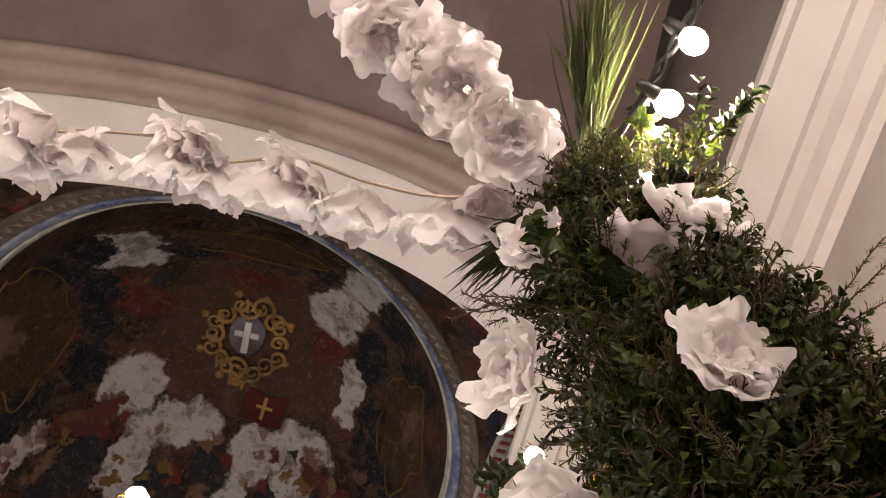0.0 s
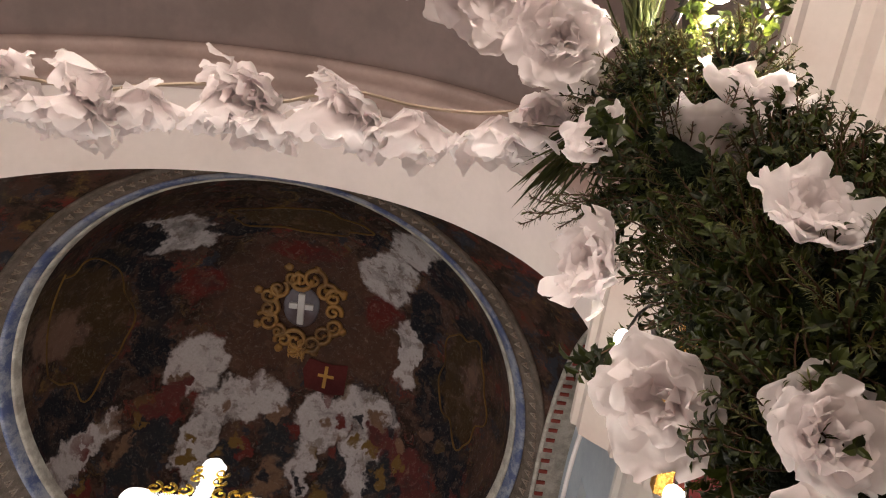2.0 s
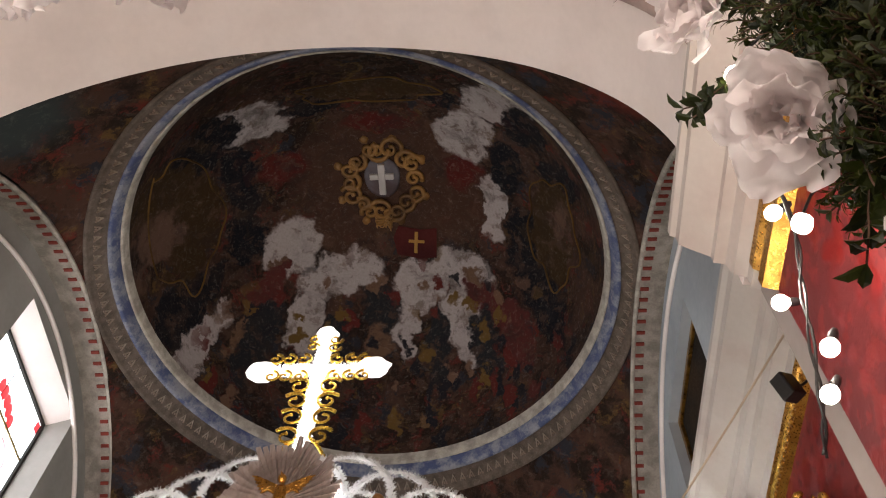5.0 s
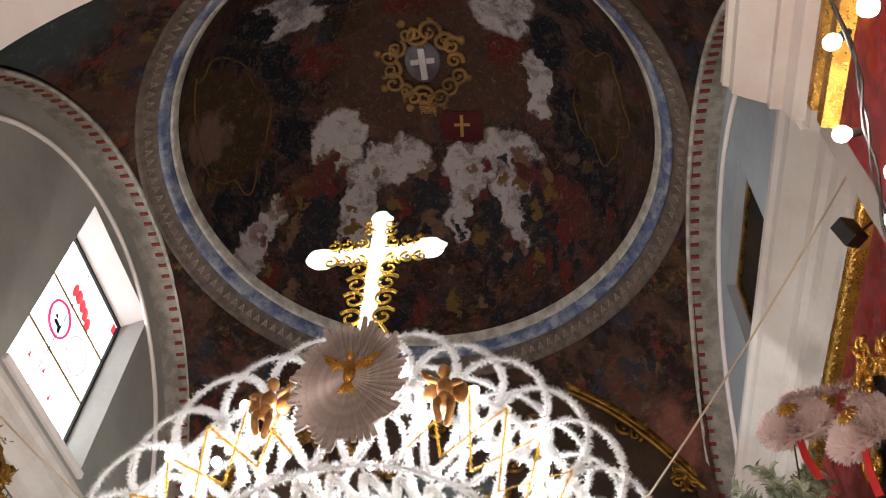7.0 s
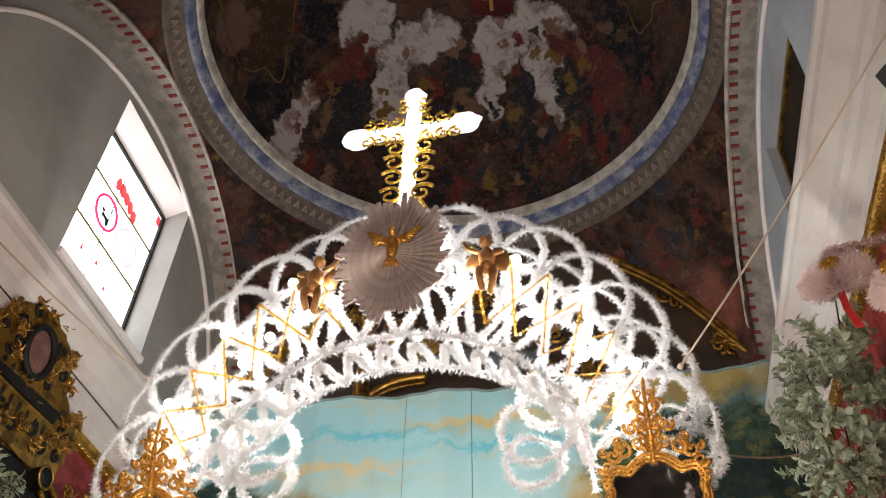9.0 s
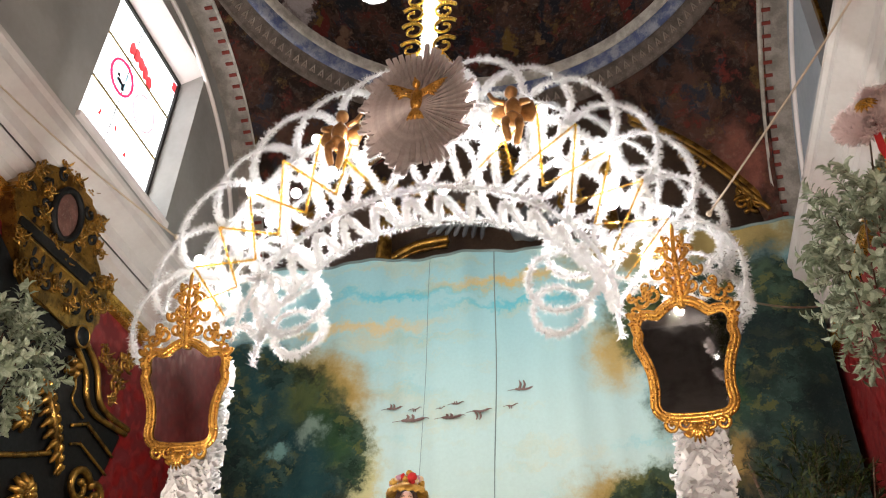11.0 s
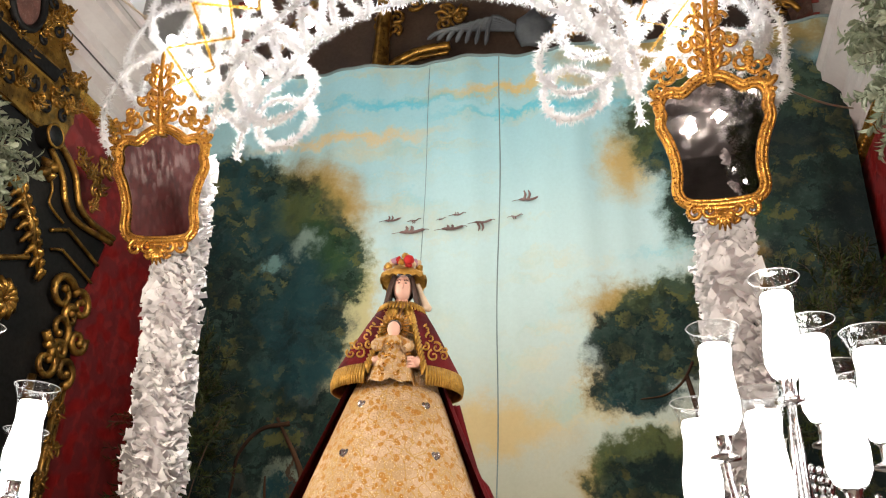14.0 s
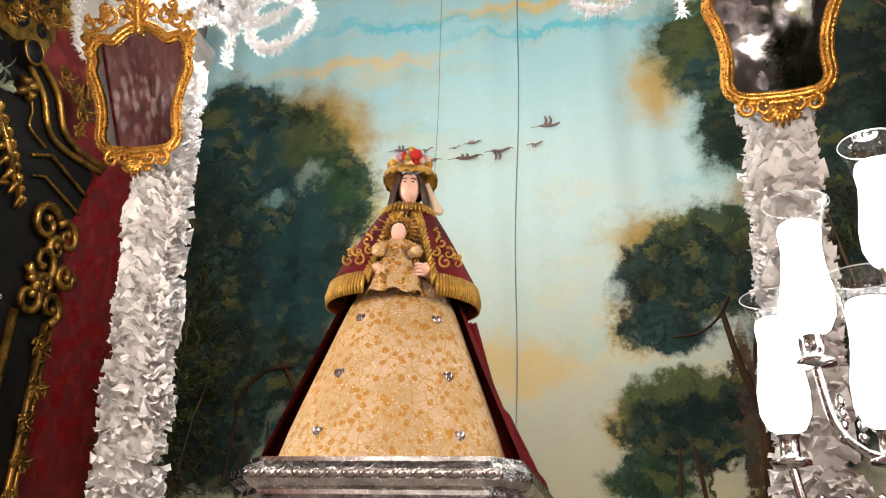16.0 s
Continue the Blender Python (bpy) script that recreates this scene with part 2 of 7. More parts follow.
def spline(points, steps=8, closed=False):
    """Smooth points through the given ones."""
    p = [Vector(q) for q in points]
    n, out = len(p), []
    for i in range(n if closed else n - 1):
        a, b, c, d = (p[(i + k) % n] if closed else p[min(max(i + k, 0), n - 1)] for k in (-1, 0, 1, 2))
        for s in range(steps):
            t = s / steps
            out.append(0.5 * (2 * b + (c - a) * t + (2 * a - 5 * b + 4 * c - d) * t * t + (3 * b - a - 3 * c + d) * t ** 3))
    if not closed:
        out.append(p[-1])
    return out


def scroll(bm, centre, r0, turns, start, width, flip=1, y=0.0, depth=0.6):
    """A C-scroll: a tapering spiral bar in the x-z plane."""
    pts, rad = [], []
    for i in range(int(14 * turns) + 1):
        k = i / (14 * turns)
        a = start + flip * 2 * math.pi * turns * k
        r = r0 * (1 - 0.78 * k)
        pts.append((centre[0] + r * math.cos(a), y - 0.3 * width * k, centre[1] + r * math.sin(a)))
        rad.append(width * (1 - 0.45 * k))
    tube(bm, pts, rad, 6)
    blob(bm, pts[-1], (width, width, width), 1, 0, 1)
    return bm

# patches of the dome fresco: centre, radii, softness, colour
SKY_C, DARK_C, OCH_C, RED_C, FLESH_C, BRN_C = (0.42, 0.37, 0.36), (0.005, 0.006, 0.01), (0.04, 0.022, 0.008), (0.085, 0.011, 0.009), (0.13, 0.075, 0.055), (0.06, 0.028, 0.018)
def patches(colour, soft, rows):
    return [((x, y, 0), (rx, ry, 1), soft, colour) for x, y, rx, ry in rows]


DOME_BLOBS = patches(BRN_C, 0.2, ((0.3, 6.5, 1.35, 1.05), (-0.5, 7.3, 0.5, 0.4), (1.2, 7.0, 0.6, 0.6)))
DOME_BLOBS += patches(SKY_C, 0.12, ((-1.45, 5.25, 0.5, 0.36), (1.5, 5.75, 0.42, 0.45), (1.95, 5.05, 0.45, 0.35), (1.92, 6.85, 0.17, 0.5), (-1.2, 7.45, 0.4, 0.42), (-0.45, 8.0, 0.6, 0.3),
                                    (0.75, 8.2, 0.4, 0.32), (1.4, 7.95, 0.5, 0.3), (1.45, 8.55, 0.36, 0.36), (-1.0, 8.5, 0.25, 0.35), (-2.3, 7.95, 0.32, 0.22), (0.5, 8.75, 0.2, 0.3)))
DOME_BLOBS += patches(RED_C, 0.3, ((-1.15, 6.2, 0.33, 0.25), (1.5, 6.4, 0.3, 0.3), (0.3, 5.6, 0.5, 0.15)))
DOME_BLOBS += patches(DARK_C, 0.12, ((-1.73, 5.2, 0.22, 0.3), (-1.72, 6.2, 0.2, 0.7), (-1.76, 7.1, 0.24, 0.4), (-2.4, 7.45, 0.4, 0.3), (-2.0, 5.5, 0.25, 0.35), (2.1, 6.2, 0.2, 0.45), (2.3, 5.35, 0.3, 0.35),
                                     (2.35, 7.3, 0.22, 0.5), (2.6, 7.8, 0.3, 0.35), (-0.68, 5.2, 0.4, 0.14), (1.2, 5.1, 0.35, 0.14), (2.75, 6.0, 0.25, 0.3)))
DOME_BLOBS += patches(OCH_C, 0.1, ((-2.3, 6.3, 0.3, 0.95), (2.72, 6.8, 0.27, 0.72), (0.2, 5.0, 0.9, 0.2))) + patches(FLESH_C, 0.4, ((-2.5, 6.35, 0.13, 0.4), (2.85, 6.7, 0.1, 0.3)))
DOME_BLOBS += patches((0.09, 0.02, 0.018), 0.15, ((-1.5, 7.9, 0.22, 0.22), (1.75, 8.2, 0.3, 0.22), (-1.35, 7.7, 0.14, 0.12), (2.2, 8.4, 0.25, 0.3)))
DOME_BLOBS += patches((0.014, 0.016, 0.02), 0.15, ((-1.6, 8.35, 0.32, 0.28), (0.12, 8.5, 0.3, 0.3), (1.05, 8.85, 0.2, 0.35), (1.75, 8.65, 0.2, 0.3), (-0.6, 8.8, 0.25, 0.3)))
DOME_BLOBS += patches((0.15, 0.085, 0.05), 0.25, ((0.1, 8.2, 0.1, 0.1), (-1.4, 7.6, 0.08, 0.07), (1.6, 7.95, 0.09, 0.09), (0.1, 8.9, 0.22, 0.2), (2.0, 8.1, 0.1, 0.1), (-1.85, 8.2, 0.12, 0.1)))


def figures(t, p, q, c):
    """Clouded tones over the whole dome, and small draped shapes crowding its lower part."""
    c = mix(t, remap(t, noise_tex(t, 2.1, 7, vmath(t, "ADD", q, (2, 5, 0)), 0.65), 0.48, 0.7, 0.0, 0.7), c, (0.03, 0.02, 0.018))
    c = mix(t, remap(t, noise_tex(t, 5.5, 5, vmath(t, "ADD", q, (9, 1, 0)), 0.6), 0.52, 0.66, 0.0, 0.6), c, (0.09, 0.05, 0.032))
    v = t.nodes.new("ShaderNodeTexVoronoi")
    v.inputs["Scale"].default_value = 4.6
    put_in(t, v.inputs["Vector"], vmath(t, "MULTIPLY", q, (1, 0.8, 0.3)))
    s = t.nodes.new("ShaderNodeSeparateColor")
    t.links.new(v.outputs["Color"], s.inputs[0])
    col = mix(t, remap(t, s.outputs[0], 0.4, 0.45), (0.012, 0.012, 0.017), (0.1, 0.016, 0.013))
    col = mix(t, remap(t, s.outputs[0], 0.62, 0.66), col, (0.15, 0.085, 0.055))
    col = mix(t, remap(t, s.outputs[0], 0.8, 0.84), col, (0.13, 0.075, 0.018))
    gap = remap(t, v.outputs["Distance"], 0.5, 0.34)
    m = t.nodes.new("ShaderNodeMath")
    m.operation = "MULTIPLY"
    t.links.new(gap, m.inputs[0])
    t.links.new(remap(t, s.outputs[1], 0.42, 0.5), m.inputs[1])
    sep = t.nodes.new("ShaderNodeSeparateXYZ")
    t.links.new(q, sep.inputs[0])
    low = t.nodes.new("ShaderNodeMath")
    low.operation = "MULTIPLY"
    t.links.new(m.outputs[0], low.inputs[0])
    t.links.new(remap(t, sep.outputs[1], 7.5, 8.2, 0.12, 1.0), low.inputs[1])
    return mix(t, low.outputs[0], c, col)


def brushwork(t, p, q, c):
    """Leafy dabs inside the dark parts of the picture."""
    bw = t.nodes.new("ShaderNodeRGBToBW")
    t.links.new(c, bw.inputs[0])
    dark = remap(t, bw.outputs[0], 0.2, 0.1)
    v = t.nodes.new("ShaderNodeTexVoronoi")
    v.inputs["Scale"].default_value = 9.0
    put_in(t, v.inputs["Vector"], vmath(t, "MULTIPLY", q, (1, 0, 1.4)))
    s = t.nodes.new("ShaderNodeSeparateColor")
    t.links.new(v.outputs["Color"], s.inputs[0])
    dab = mix(t, s.outputs[0], (0.004, 0.01, 0.009), (0.034, 0.066, 0.05))
    dab = mix(t, remap(t, s.outputs[1], 0.78, 0.82), dab, (0.1, 0.1, 0.03))
    m = t.nodes.new("ShaderNodeMath")
    m.operation = "MULTIPLY"
    t.links.new(dark, m.inputs[0])
    t.links.new(remap(t, noise_tex(t, 2.2, 5, p, 0.6), 0.42, 0.6, 0.1, 0.75), m.inputs[1])
    c = mix(t, m.outputs[0], c, dab)
    shade = noise_tex(t, 1.3, 6, vmath(t, "ADD", q, (3, 0, 8)), 0.65)
    m2 = t.nodes.new("ShaderNodeMath")
    m2.operation = "MULTIPLY"
    t.links.new(dark, m2.inputs[0])
    t.links.new(remap(t, shade, 0.48, 0.62, 0.0, 0.7), m2.inputs[1])
    return mix(t, m2.outputs[0], c, (0.006, 0.012, 0.012))


def cloth_base(t, p, q):
    sep = t.nodes.new("ShaderNodeSeparateXYZ")
    t.links.new(p, sep.inputs[0])
    c = mix(t, remap(t, sep.outputs[2], 2.0, 5.5), (0.4, 0.38, 0.26), (0.45, 0.6, 0.58))
    c = mix(t, remap(t, sep.outputs[2], 5.0, 7.2), c, (0.33, 0.57, 0.6))
    bands = noise_tex(t, 1.0, 5, vmath(t, "MULTIPLY", q, (0.45, 0, 2.4)), 0.6)
    c = mix(t, remap(t, bands, 0.5, 0.68, 0, 0.55), c, (0.62, 0.5, 0.24))
    return mix(t, remap(t, noise_tex(t, 1.2, 5, vmath(t, "MULTIPLY", q, (0.5, 0, 2.0)), 0.6), 0.52, 0.72, 0, 0.5), c, (0.16, 0.5, 0.58))


TEAL, GREEN, DKG = (0.013, 0.046, 0.05), (0.022, 0.055, 0.022), (0.005, 0.013, 0.012)
MOSS, OCHRE = (0.07, 0.09, 0.03), (0.36, 0.25, 0.08)
# yellow edges, then greens, then dark hearts of the trees
CLOTH_BLOBS = []
CLOTH_BLOBS += [((-2.0, 0, 5.8), (0.8, 1, 0.72), 0.3, OCHRE), ((-1.35, 0, 4.6), (0.35, 1, 0.9), 0.3, (0.45, 0.42, 0.22)), ((1.5, 0, 6.2), (0.25, 1, 0.35), 0.7, (0.46, 0.34, 0.13))]
CLOTH_BLOBS += [((1.15, 0, 3.85), (0.14, 1, 0.22), 0.7, OCHRE), ((1.4, 0, 4.65), (0.4, 1, 0.22), 0.6, OCHRE), ((1.2, 0, 3.05), (0.25, 1, 0.2), 0.5, OCHRE)]
CLOTH_BLOBS += [((0.1, 0, 3.5), (0.7, 1, 0.25), 0.6, (0.5, 0.4, 0.2)), ((2.3, 0, 7.55), (1.4, 1, 0.3), 0.3, (0.34, 0.26, 0.1)), ((2.6, 0, 4.9), (0.5, 1, 0.35), 0.4, (0.3, 0.2, 0.07))]
CLOTH_BLOBS += [((-2.45, 0, 5.55), (1.0, 1, 0.95), 0.18, MOSS), ((-1.65, 0, 5.2), (0.5, 1, 0.55), 0.2, GREEN), ((-2.5, 0, 4.6), (1.0, 1, 1.2), 0.2, TEAL), ((-1.65, 0, 4.4), (0.4, 1, 0.6), 0.25, TEAL)]
CLOTH_BLOBS += [((-2.75, 0, 6.1), (0.55, 1, 0.6), 0.25, TEAL), ((-1.85, 0, 5.5), (0.13, 1, 0.12), 0.6, (0.16, 0.22, 0.18)), ((-2.2, 0, 5.25), (0.16, 1, 0.1), 0.6, (0.12, 0.22, 0.2))]
CLOTH_BLOBS += [((-2.9, 0, 4.0), (0.7, 1, 1.6), 0.25, DKG), ((-2.2, 0, 3.2), (1.0, 1, 0.75), 0.2, DKG), ((-1.82, 0, 2.85), (0.3, 1, 0.38), 0.25, (0.2, 0.24, 0.17)), ((-1.85, 0, 2.95), (0.22, 1, 0.2), 0.3, TEAL)]
CLOTH_BLOBS += [((-1.5, 0, 3.6), (0.3, 1, 0.3), 0.3, DKG), ((-1.3, 0, 2.4), (0.35, 1, 0.5), 0.3, DKG)]
CLOTH_BLOBS += [((2.2, 0, 6.6), (0.75, 1, 0.65), 0.2, MOSS), ((2.9, 0, 6.3), (0.85, 1, 1.0), 0.2, DKG), ((2.1, 0, 6.1), (0.4, 1, 0.3), 0.25, TEAL), ((3.3, 0, 5.0), (0.6, 1, 2.4), 0.2, (0.01, 0.018, 0.018))]
CLOTH_BLOBS += [((3.0, 0, 6.9), (0.5, 1, 0.3), 0.3, (0.05, 0.08, 0.05)), ((1.85, 0, 4.45), (0.62, 1, 0.46), 0.2, MOSS), ((2.3, 0, 5.6), (0.5, 1, 0.5), 0.3, GREEN), ((2.6, 0, 3.6), (0.5, 1, 1.0), 0.3, DKG), ((1.75, 0, 4.25), (0.7, 1, 0.42), 0.2, DKG), ((1.45, 0, 3.85), (0.4, 1, 0.25), 0.25, TEAL)]
CLOTH_BLOBS += [((2.5, 0, 4.2), (0.4, 1, 0.5), 0.3, DKG), ((1.6, 0, 3.1), (0.6, 1, 0.38), 0.18, MOSS), ((1.65, 0, 2.95), (0.55, 1, 0.32), 0.2, DKG), ((1.3, 0, 2.55), (0.35, 1, 0.2), 0.3, GREEN)]
CLOTH_BLOBS += [((2.02, 0, 3.3), (0.07, 1, 0.5), 0.3, (0.09, 0.045, 0.025)), ((2.1, 0, 2.5), (0.09, 1, 0.6), 0.3, (0.09, 0.045, 0.025)), ((1.7, 0, 2.4), (0.03, 1, 0.4), 0.4, (0.06, 0.035, 0.02))]
CLOTH_BLOBS += [((-1.72, 0, 3.2), (0.035, 1, 0.35), 0.4, (0.05, 0.03, 0.02)), ((-2.25, 0, 2.9), (0.05, 1, 0.6), 0.4, (0.03, 0.02, 0.015))]
CLOTH_BLOBS += [((-0.6, 0, 7.2), (1.2, 1, 0.06), 0.8, (0.12, 0.5, 0.6)), ((0.6, 0, 6.95), (0.9, 1, 0.05), 0.8, (0.14, 0.5, 0.58)), ((0.4, 0, 7.25), (0.9, 1, 0.08), 0.8, (0.6, 0.46, 0.2)), ((-1.5, 0, 6.75), (0.9, 1, 0.07), 0.8, (0.6, 0.5, 0.28))]

# ---- the church ----
CX, CY, HALF, SPRING = 0.3, 6.58, 3.3, 7.15
BIG = HALF * math.sqrt(2)
RING_Z = SPRING + math.sqrt(BIG ** 2 - 3.25 ** 2)
DOME_Z, DOME_R = RING_Z + 0.45, 2.94
ARX, ARZ = 0.26, 7.52
XL, XR = -3.03, 3.57

structure("floor", box(bmesh.new(), (-7, -20, -0.2), (7, 12, 0)), STONE, "plain pale stone church floor")

# closing walls out of sight
bm = bmesh.new()
box(bm, (-7.3, -20.3, -0.2), (-7, 12.3, 15.5)), box(bm, (7, -20.3, -0.2), (7.3, 12.3, 15.5))
box(bm, (-7, -20.3, -0.2), (7, -20, 15.5)), box(bm, (-7, 12, -0.2), (7, 12.3, 15.5))
structure("wall_outer", bm, PLASTER, "plain outer masonry walls of the church")
structure("ceiling_outer", box(bmesh.new(), (-7.3, -20.3, 15.5), (7.3, 12.3, 15.8)), PLASTER, "plain roof slab over the vaults")


def fresco_base(t, p, q):
    a = mix(t, remap(t, noise_tex(t, 1.6, 6, q, 0.7), 0.42, 0.6), (0.014, 0.008, 0.006), (0.065, 0.032, 0.022))
    a = mix(t, remap(t, noise_tex(t, 3.1, 6, vmath(t, "ADD", q, (7, 3, 1)), 0.7), 0.54, 0.64), a, (0.1, 0.018, 0.013))
    a = mix(t, remap(t, noise_tex(t, 2.6, 6, vmath(t, "ADD", q, (1, 9, 4)), 0.7), 0.56, 0.68), a, (0.11, 0.065, 0.02))
    return mix(t, remap(t, noise_tex(t, 2.2, 6, vmath(t, "ADD", q, (4, 2, 8)), 0.7), 0.55, 0.62), a, (0.02, 0.022, 0.03))


DOME_PAINT = painted("dome_fresco", fresco_base, DOME_BLOBS, 0.3, 3.2, 0.9, 0.24, "XY", figures, 0.6)
PEND_PAINT = painted("pendentive_fresco", fresco_base, [((3.1, 3.6, 9), (0.4, 0.4, 1), 0.4, (0.16, 0.03, 0.02)), ((-2.6, 3.8, 9), (0.6, 0.5, 1), 0.4, (0.04, 0.05, 0.05)),
                     ((3.0, 9.3, 8.5), (0.5, 0.6, 0.8), 0.4, (0.3, 0.1, 0.07)), ((-2.4, 9.4, 8.5), (0.5, 0.5, 0.8), 0.4, (0.16, 0.12, 0.1))], 0.3, 1.8, 0.9, 0.14)

dome = structure("dome", grid(bmesh.new(), lambda a, e: (CX + DOME_R * math.cos(a) * math.cos(e), CY + DOME_R * math.sin(a) * math.cos(e), DOME_Z + DOME_R * math.sin(e)),
                 span(0, 2 * math.pi, 96), span(0, math.pi / 2 - 0.004, 30)), DOME_PAINT, "dark baroque frescoed dome with clouds and painted shapes", True)
GOLD_LINE = surface("painted_gold_line", (0.13, 0.07, 0.018), (0.05, 0.026, 0.01), 0.7)
for cx, cy, rx, ry, ph in ((-2.3, 6.3, 0.33, 1.0, 0.0), (2.72, 6.8, 0.3, 0.75, 1.0), (0.2, 5.0, 0.95, 0.22, 2.0)):
    pts = []
    for i in range(90):
        a = 2 * math.pi * i / 90
        k = 1 + 0.1 * math.sin(5 * a + ph) + 0.05 * math.sin(9 * a)
        x, y = cx - CX + rx * k * math.cos(a), cy - CY + ry * k * math.sin(a)
        f = min(1.0, 2.88 / math.hypot(x, y))
        x, y = x * f, y * f
        pts.append((CX + x, CY + y, DOME_Z + math.sqrt(max((DOME_R - 0.01) ** 2 - x * x - y * y, 0.0))))
    part("cartouche_line", tube(bmesh.new(), pts, 0.014, 5, True), GOLD_LINE, dome, "painted gold cartouche edge", True)


def pend(a, k):
    edge = HALF / max(abs(math.cos(a)), abs(math.sin(a)))
    r = 3.22 + (edge - 3.22) * k
    x, y, z = CX + r * math.cos(a), CY + r * math.sin(a), SPRING + math.sqrt(max(BIG ** 2 - r * r, 0))
    if y < 3.5:
        z = max(z, ARZ + math.sqrt(max(3.0 ** 2 - (x - ARX) ** 2, 0)) + 0.03)
    return x, y, z
structure("vault_pendentives", grid(bmesh.new(), pend, span(0, 2 * math.pi, 192), span(0, 1, 14)), PEND_PAINT, "dark frescoed pendentives under the dome ring", True)

# the ring: painted ornament band, blue torus and a pale fillet
STONEBAND = painted("ring_ornament_paint", (0.14, 0.11, 0.09), [], 0.1, 8, 0.8, 0.35)
BLUE = painted("blue_ring_paint", lambda t, p, q: mix(t, remap(t, noise_tex(t, 3, 6, q, 0.7), 0.4, 0.62), (0.07, 0.09, 0.18), (0.27, 0.28, 0.32)), [], 0.2, 5, 0.6, 0.15)
FILLET = painted("cream_fillet_paint", (0.5, 0.46, 0.4), [], 0.1, 7, 0.7, 0.25)
ring = structure("ring_cornice", lathe(bmesh.new(), [(3.31, -0.06), (3.29, -0.09), (3.26, -0.04), (3.12, 0.17), (3.1, 0.15)], (CX, CY, RING_Z), 128), STONEBAND,
                 "painted stone ring under the dome with small carved leaves", True)
for v in ring.data.vertices:
    if v.co.y < 3.55:
        v.co.z = max(v.co.z, ARZ + math.sqrt(max(3.0 ** 2 - (v.co.x - ARX) ** 2, 0)) + 0.02)
part("blue_band", lathe(bmesh.new(), [(3.1, 0.15), (3.085, 0.13), (3.05, 0.17), (3.01, 0.26), (3.0, 0.31)], (CX, CY, RING_Z), 128), BLUE, ring, "worn blue painted band", True)
part("fillet", lathe(bmesh.new(), [(3.0, 0.31), (2.99, 0.29), (2.965, 0.33), (2.95, 0.4), (2.94, 0.46)], (CX, CY, RING_Z), 128), FILLET, ring, "cream fillet", True)

# side lunettes: arched soffit with red painted notches, recessed wall with an opening
LY = 6.65


def lunette(side, x_edge, x_wall, wall_mat, hole, name):
    y0, y1, z0, z1 = hole
    out = x_wall + side * 0.35
    bm = bmesh.new()
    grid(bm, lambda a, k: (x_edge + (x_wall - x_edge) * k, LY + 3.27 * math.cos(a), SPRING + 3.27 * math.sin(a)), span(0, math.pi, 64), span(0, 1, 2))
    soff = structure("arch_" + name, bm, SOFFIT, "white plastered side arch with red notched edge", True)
    bm = bmesh.new()
    for lo, hi in (((6.5, 3.2, 6.6), (0, y0, 10.7)), ((6.5, y1, 6.6), (0, 10.1, 10.7)), ((6.5, y0, 6.6), (0, y1, z0)), ((6.5, y0, z1), (0, y1, 10.7))):
        xa, xb = sorted((x_wall, out))
        box(bm, (xa, lo[1], lo[2]), (xb, hi[1], hi[2]))
    structure("wall_" + name, bm, wall_mat, "plastered lunette wall with a deep opening")
    # raised rim round the lunette
    bm = bmesh.new()
    pts = [(x_wall - side * 0.02, LY + 2.95 * math.cos(a), SPRING + 2.95 * math.sin(a)) for a in span(0, math.pi, 48)]
    tube(bm, pts, 0.03, 6)
    part("rim", bm, PLASTER, soff, "", True)
    notch = bmesh.new()
    box(notch, (-0.05, -0.022, -0.012), (0.05, 0.022, 0.012), 0.004)
    me = mesh_of(notch, "notch", NOTCH)
    for i in range(66):
        a = math.pi * (i + 0.5) / 66
        ob = new("notch", me)
        ob.parent = soff
        ob.matrix_basis = Matrix.Translation((x_edge + side * 0.06, LY + 3.262 * math.cos(a), SPRING + 3.262 * math.sin(a))) @ Euler((a - math.pi / 2, 0, 0)).to_matrix().to_4x4()
    bm = bmesh.new()
    tube(bm, [(x_edge - side * 0.01, LY + 3.3 * math.cos(a), SPRING + 3.3 * math.sin(a)) for a in span(0, math.pi, 64)], 0.03, 6)
    part("edge_band", bm, FILLET, soff, "", True)


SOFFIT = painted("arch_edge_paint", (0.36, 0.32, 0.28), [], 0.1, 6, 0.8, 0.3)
NOTCH = surface("dark_red_paint", (0.2, 0.04, 0.03), None, 0.7)
lunette(-1, XL, -3.35, GREYWALL, (6.07, 7.87, 7.5, 9.93), "lunette_left")
lunette(1, XR, 3.87, BLUEWALL, (6.0, 7.75, 7.6, 9.6), "lunette_right")

# stained window in the left lunette
gm, gt, gb = nodes_of("milky_glass", 0.1)
gc = mix(gt, remap(gt, noise_tex(gt, 3, 4), 0.4, 0.6), (0.86, 0.93, 1.0), (1.0, 1.0, 1.0))
gt.links.new(gc, gb.inputs["Base Color"])
gt.links.new(gc, gb.inputs["Emission Color"])
gb.inputs["Emission Strength"].default_value = 4.5
window = structure("window_1", box(bmesh.new(), (-3.74, 6.07, 7.5), (-3.7, 7.87, 9.8)), gm, "sunlit leaded window with red and blue roundels in a deep white reveal")
bm = bmesh.new()
bm.faces.new([bm.verts.new(p) for p in ((-3.352, 6.07, 9.925), (-3.352, 7.87, 9.925), (-3.69, 7.87, 9.79), (-3.69, 6.07, 9.79))])
part("sloped_head", bm, PLASTER, window, "white sloped head of the reveal")
IRON = surface("dark_iron", (0.03, 0.028, 0.026), None, 0.6)
bm = bmesh.new()
box(bm, (-3.698, 6.08, 9.755), (-3.66, 7.86, 9.795), 0.004), box(bm, (-3.698, 7.825, 7.5), (-3.66, 7.866, 9.75), 0.004)
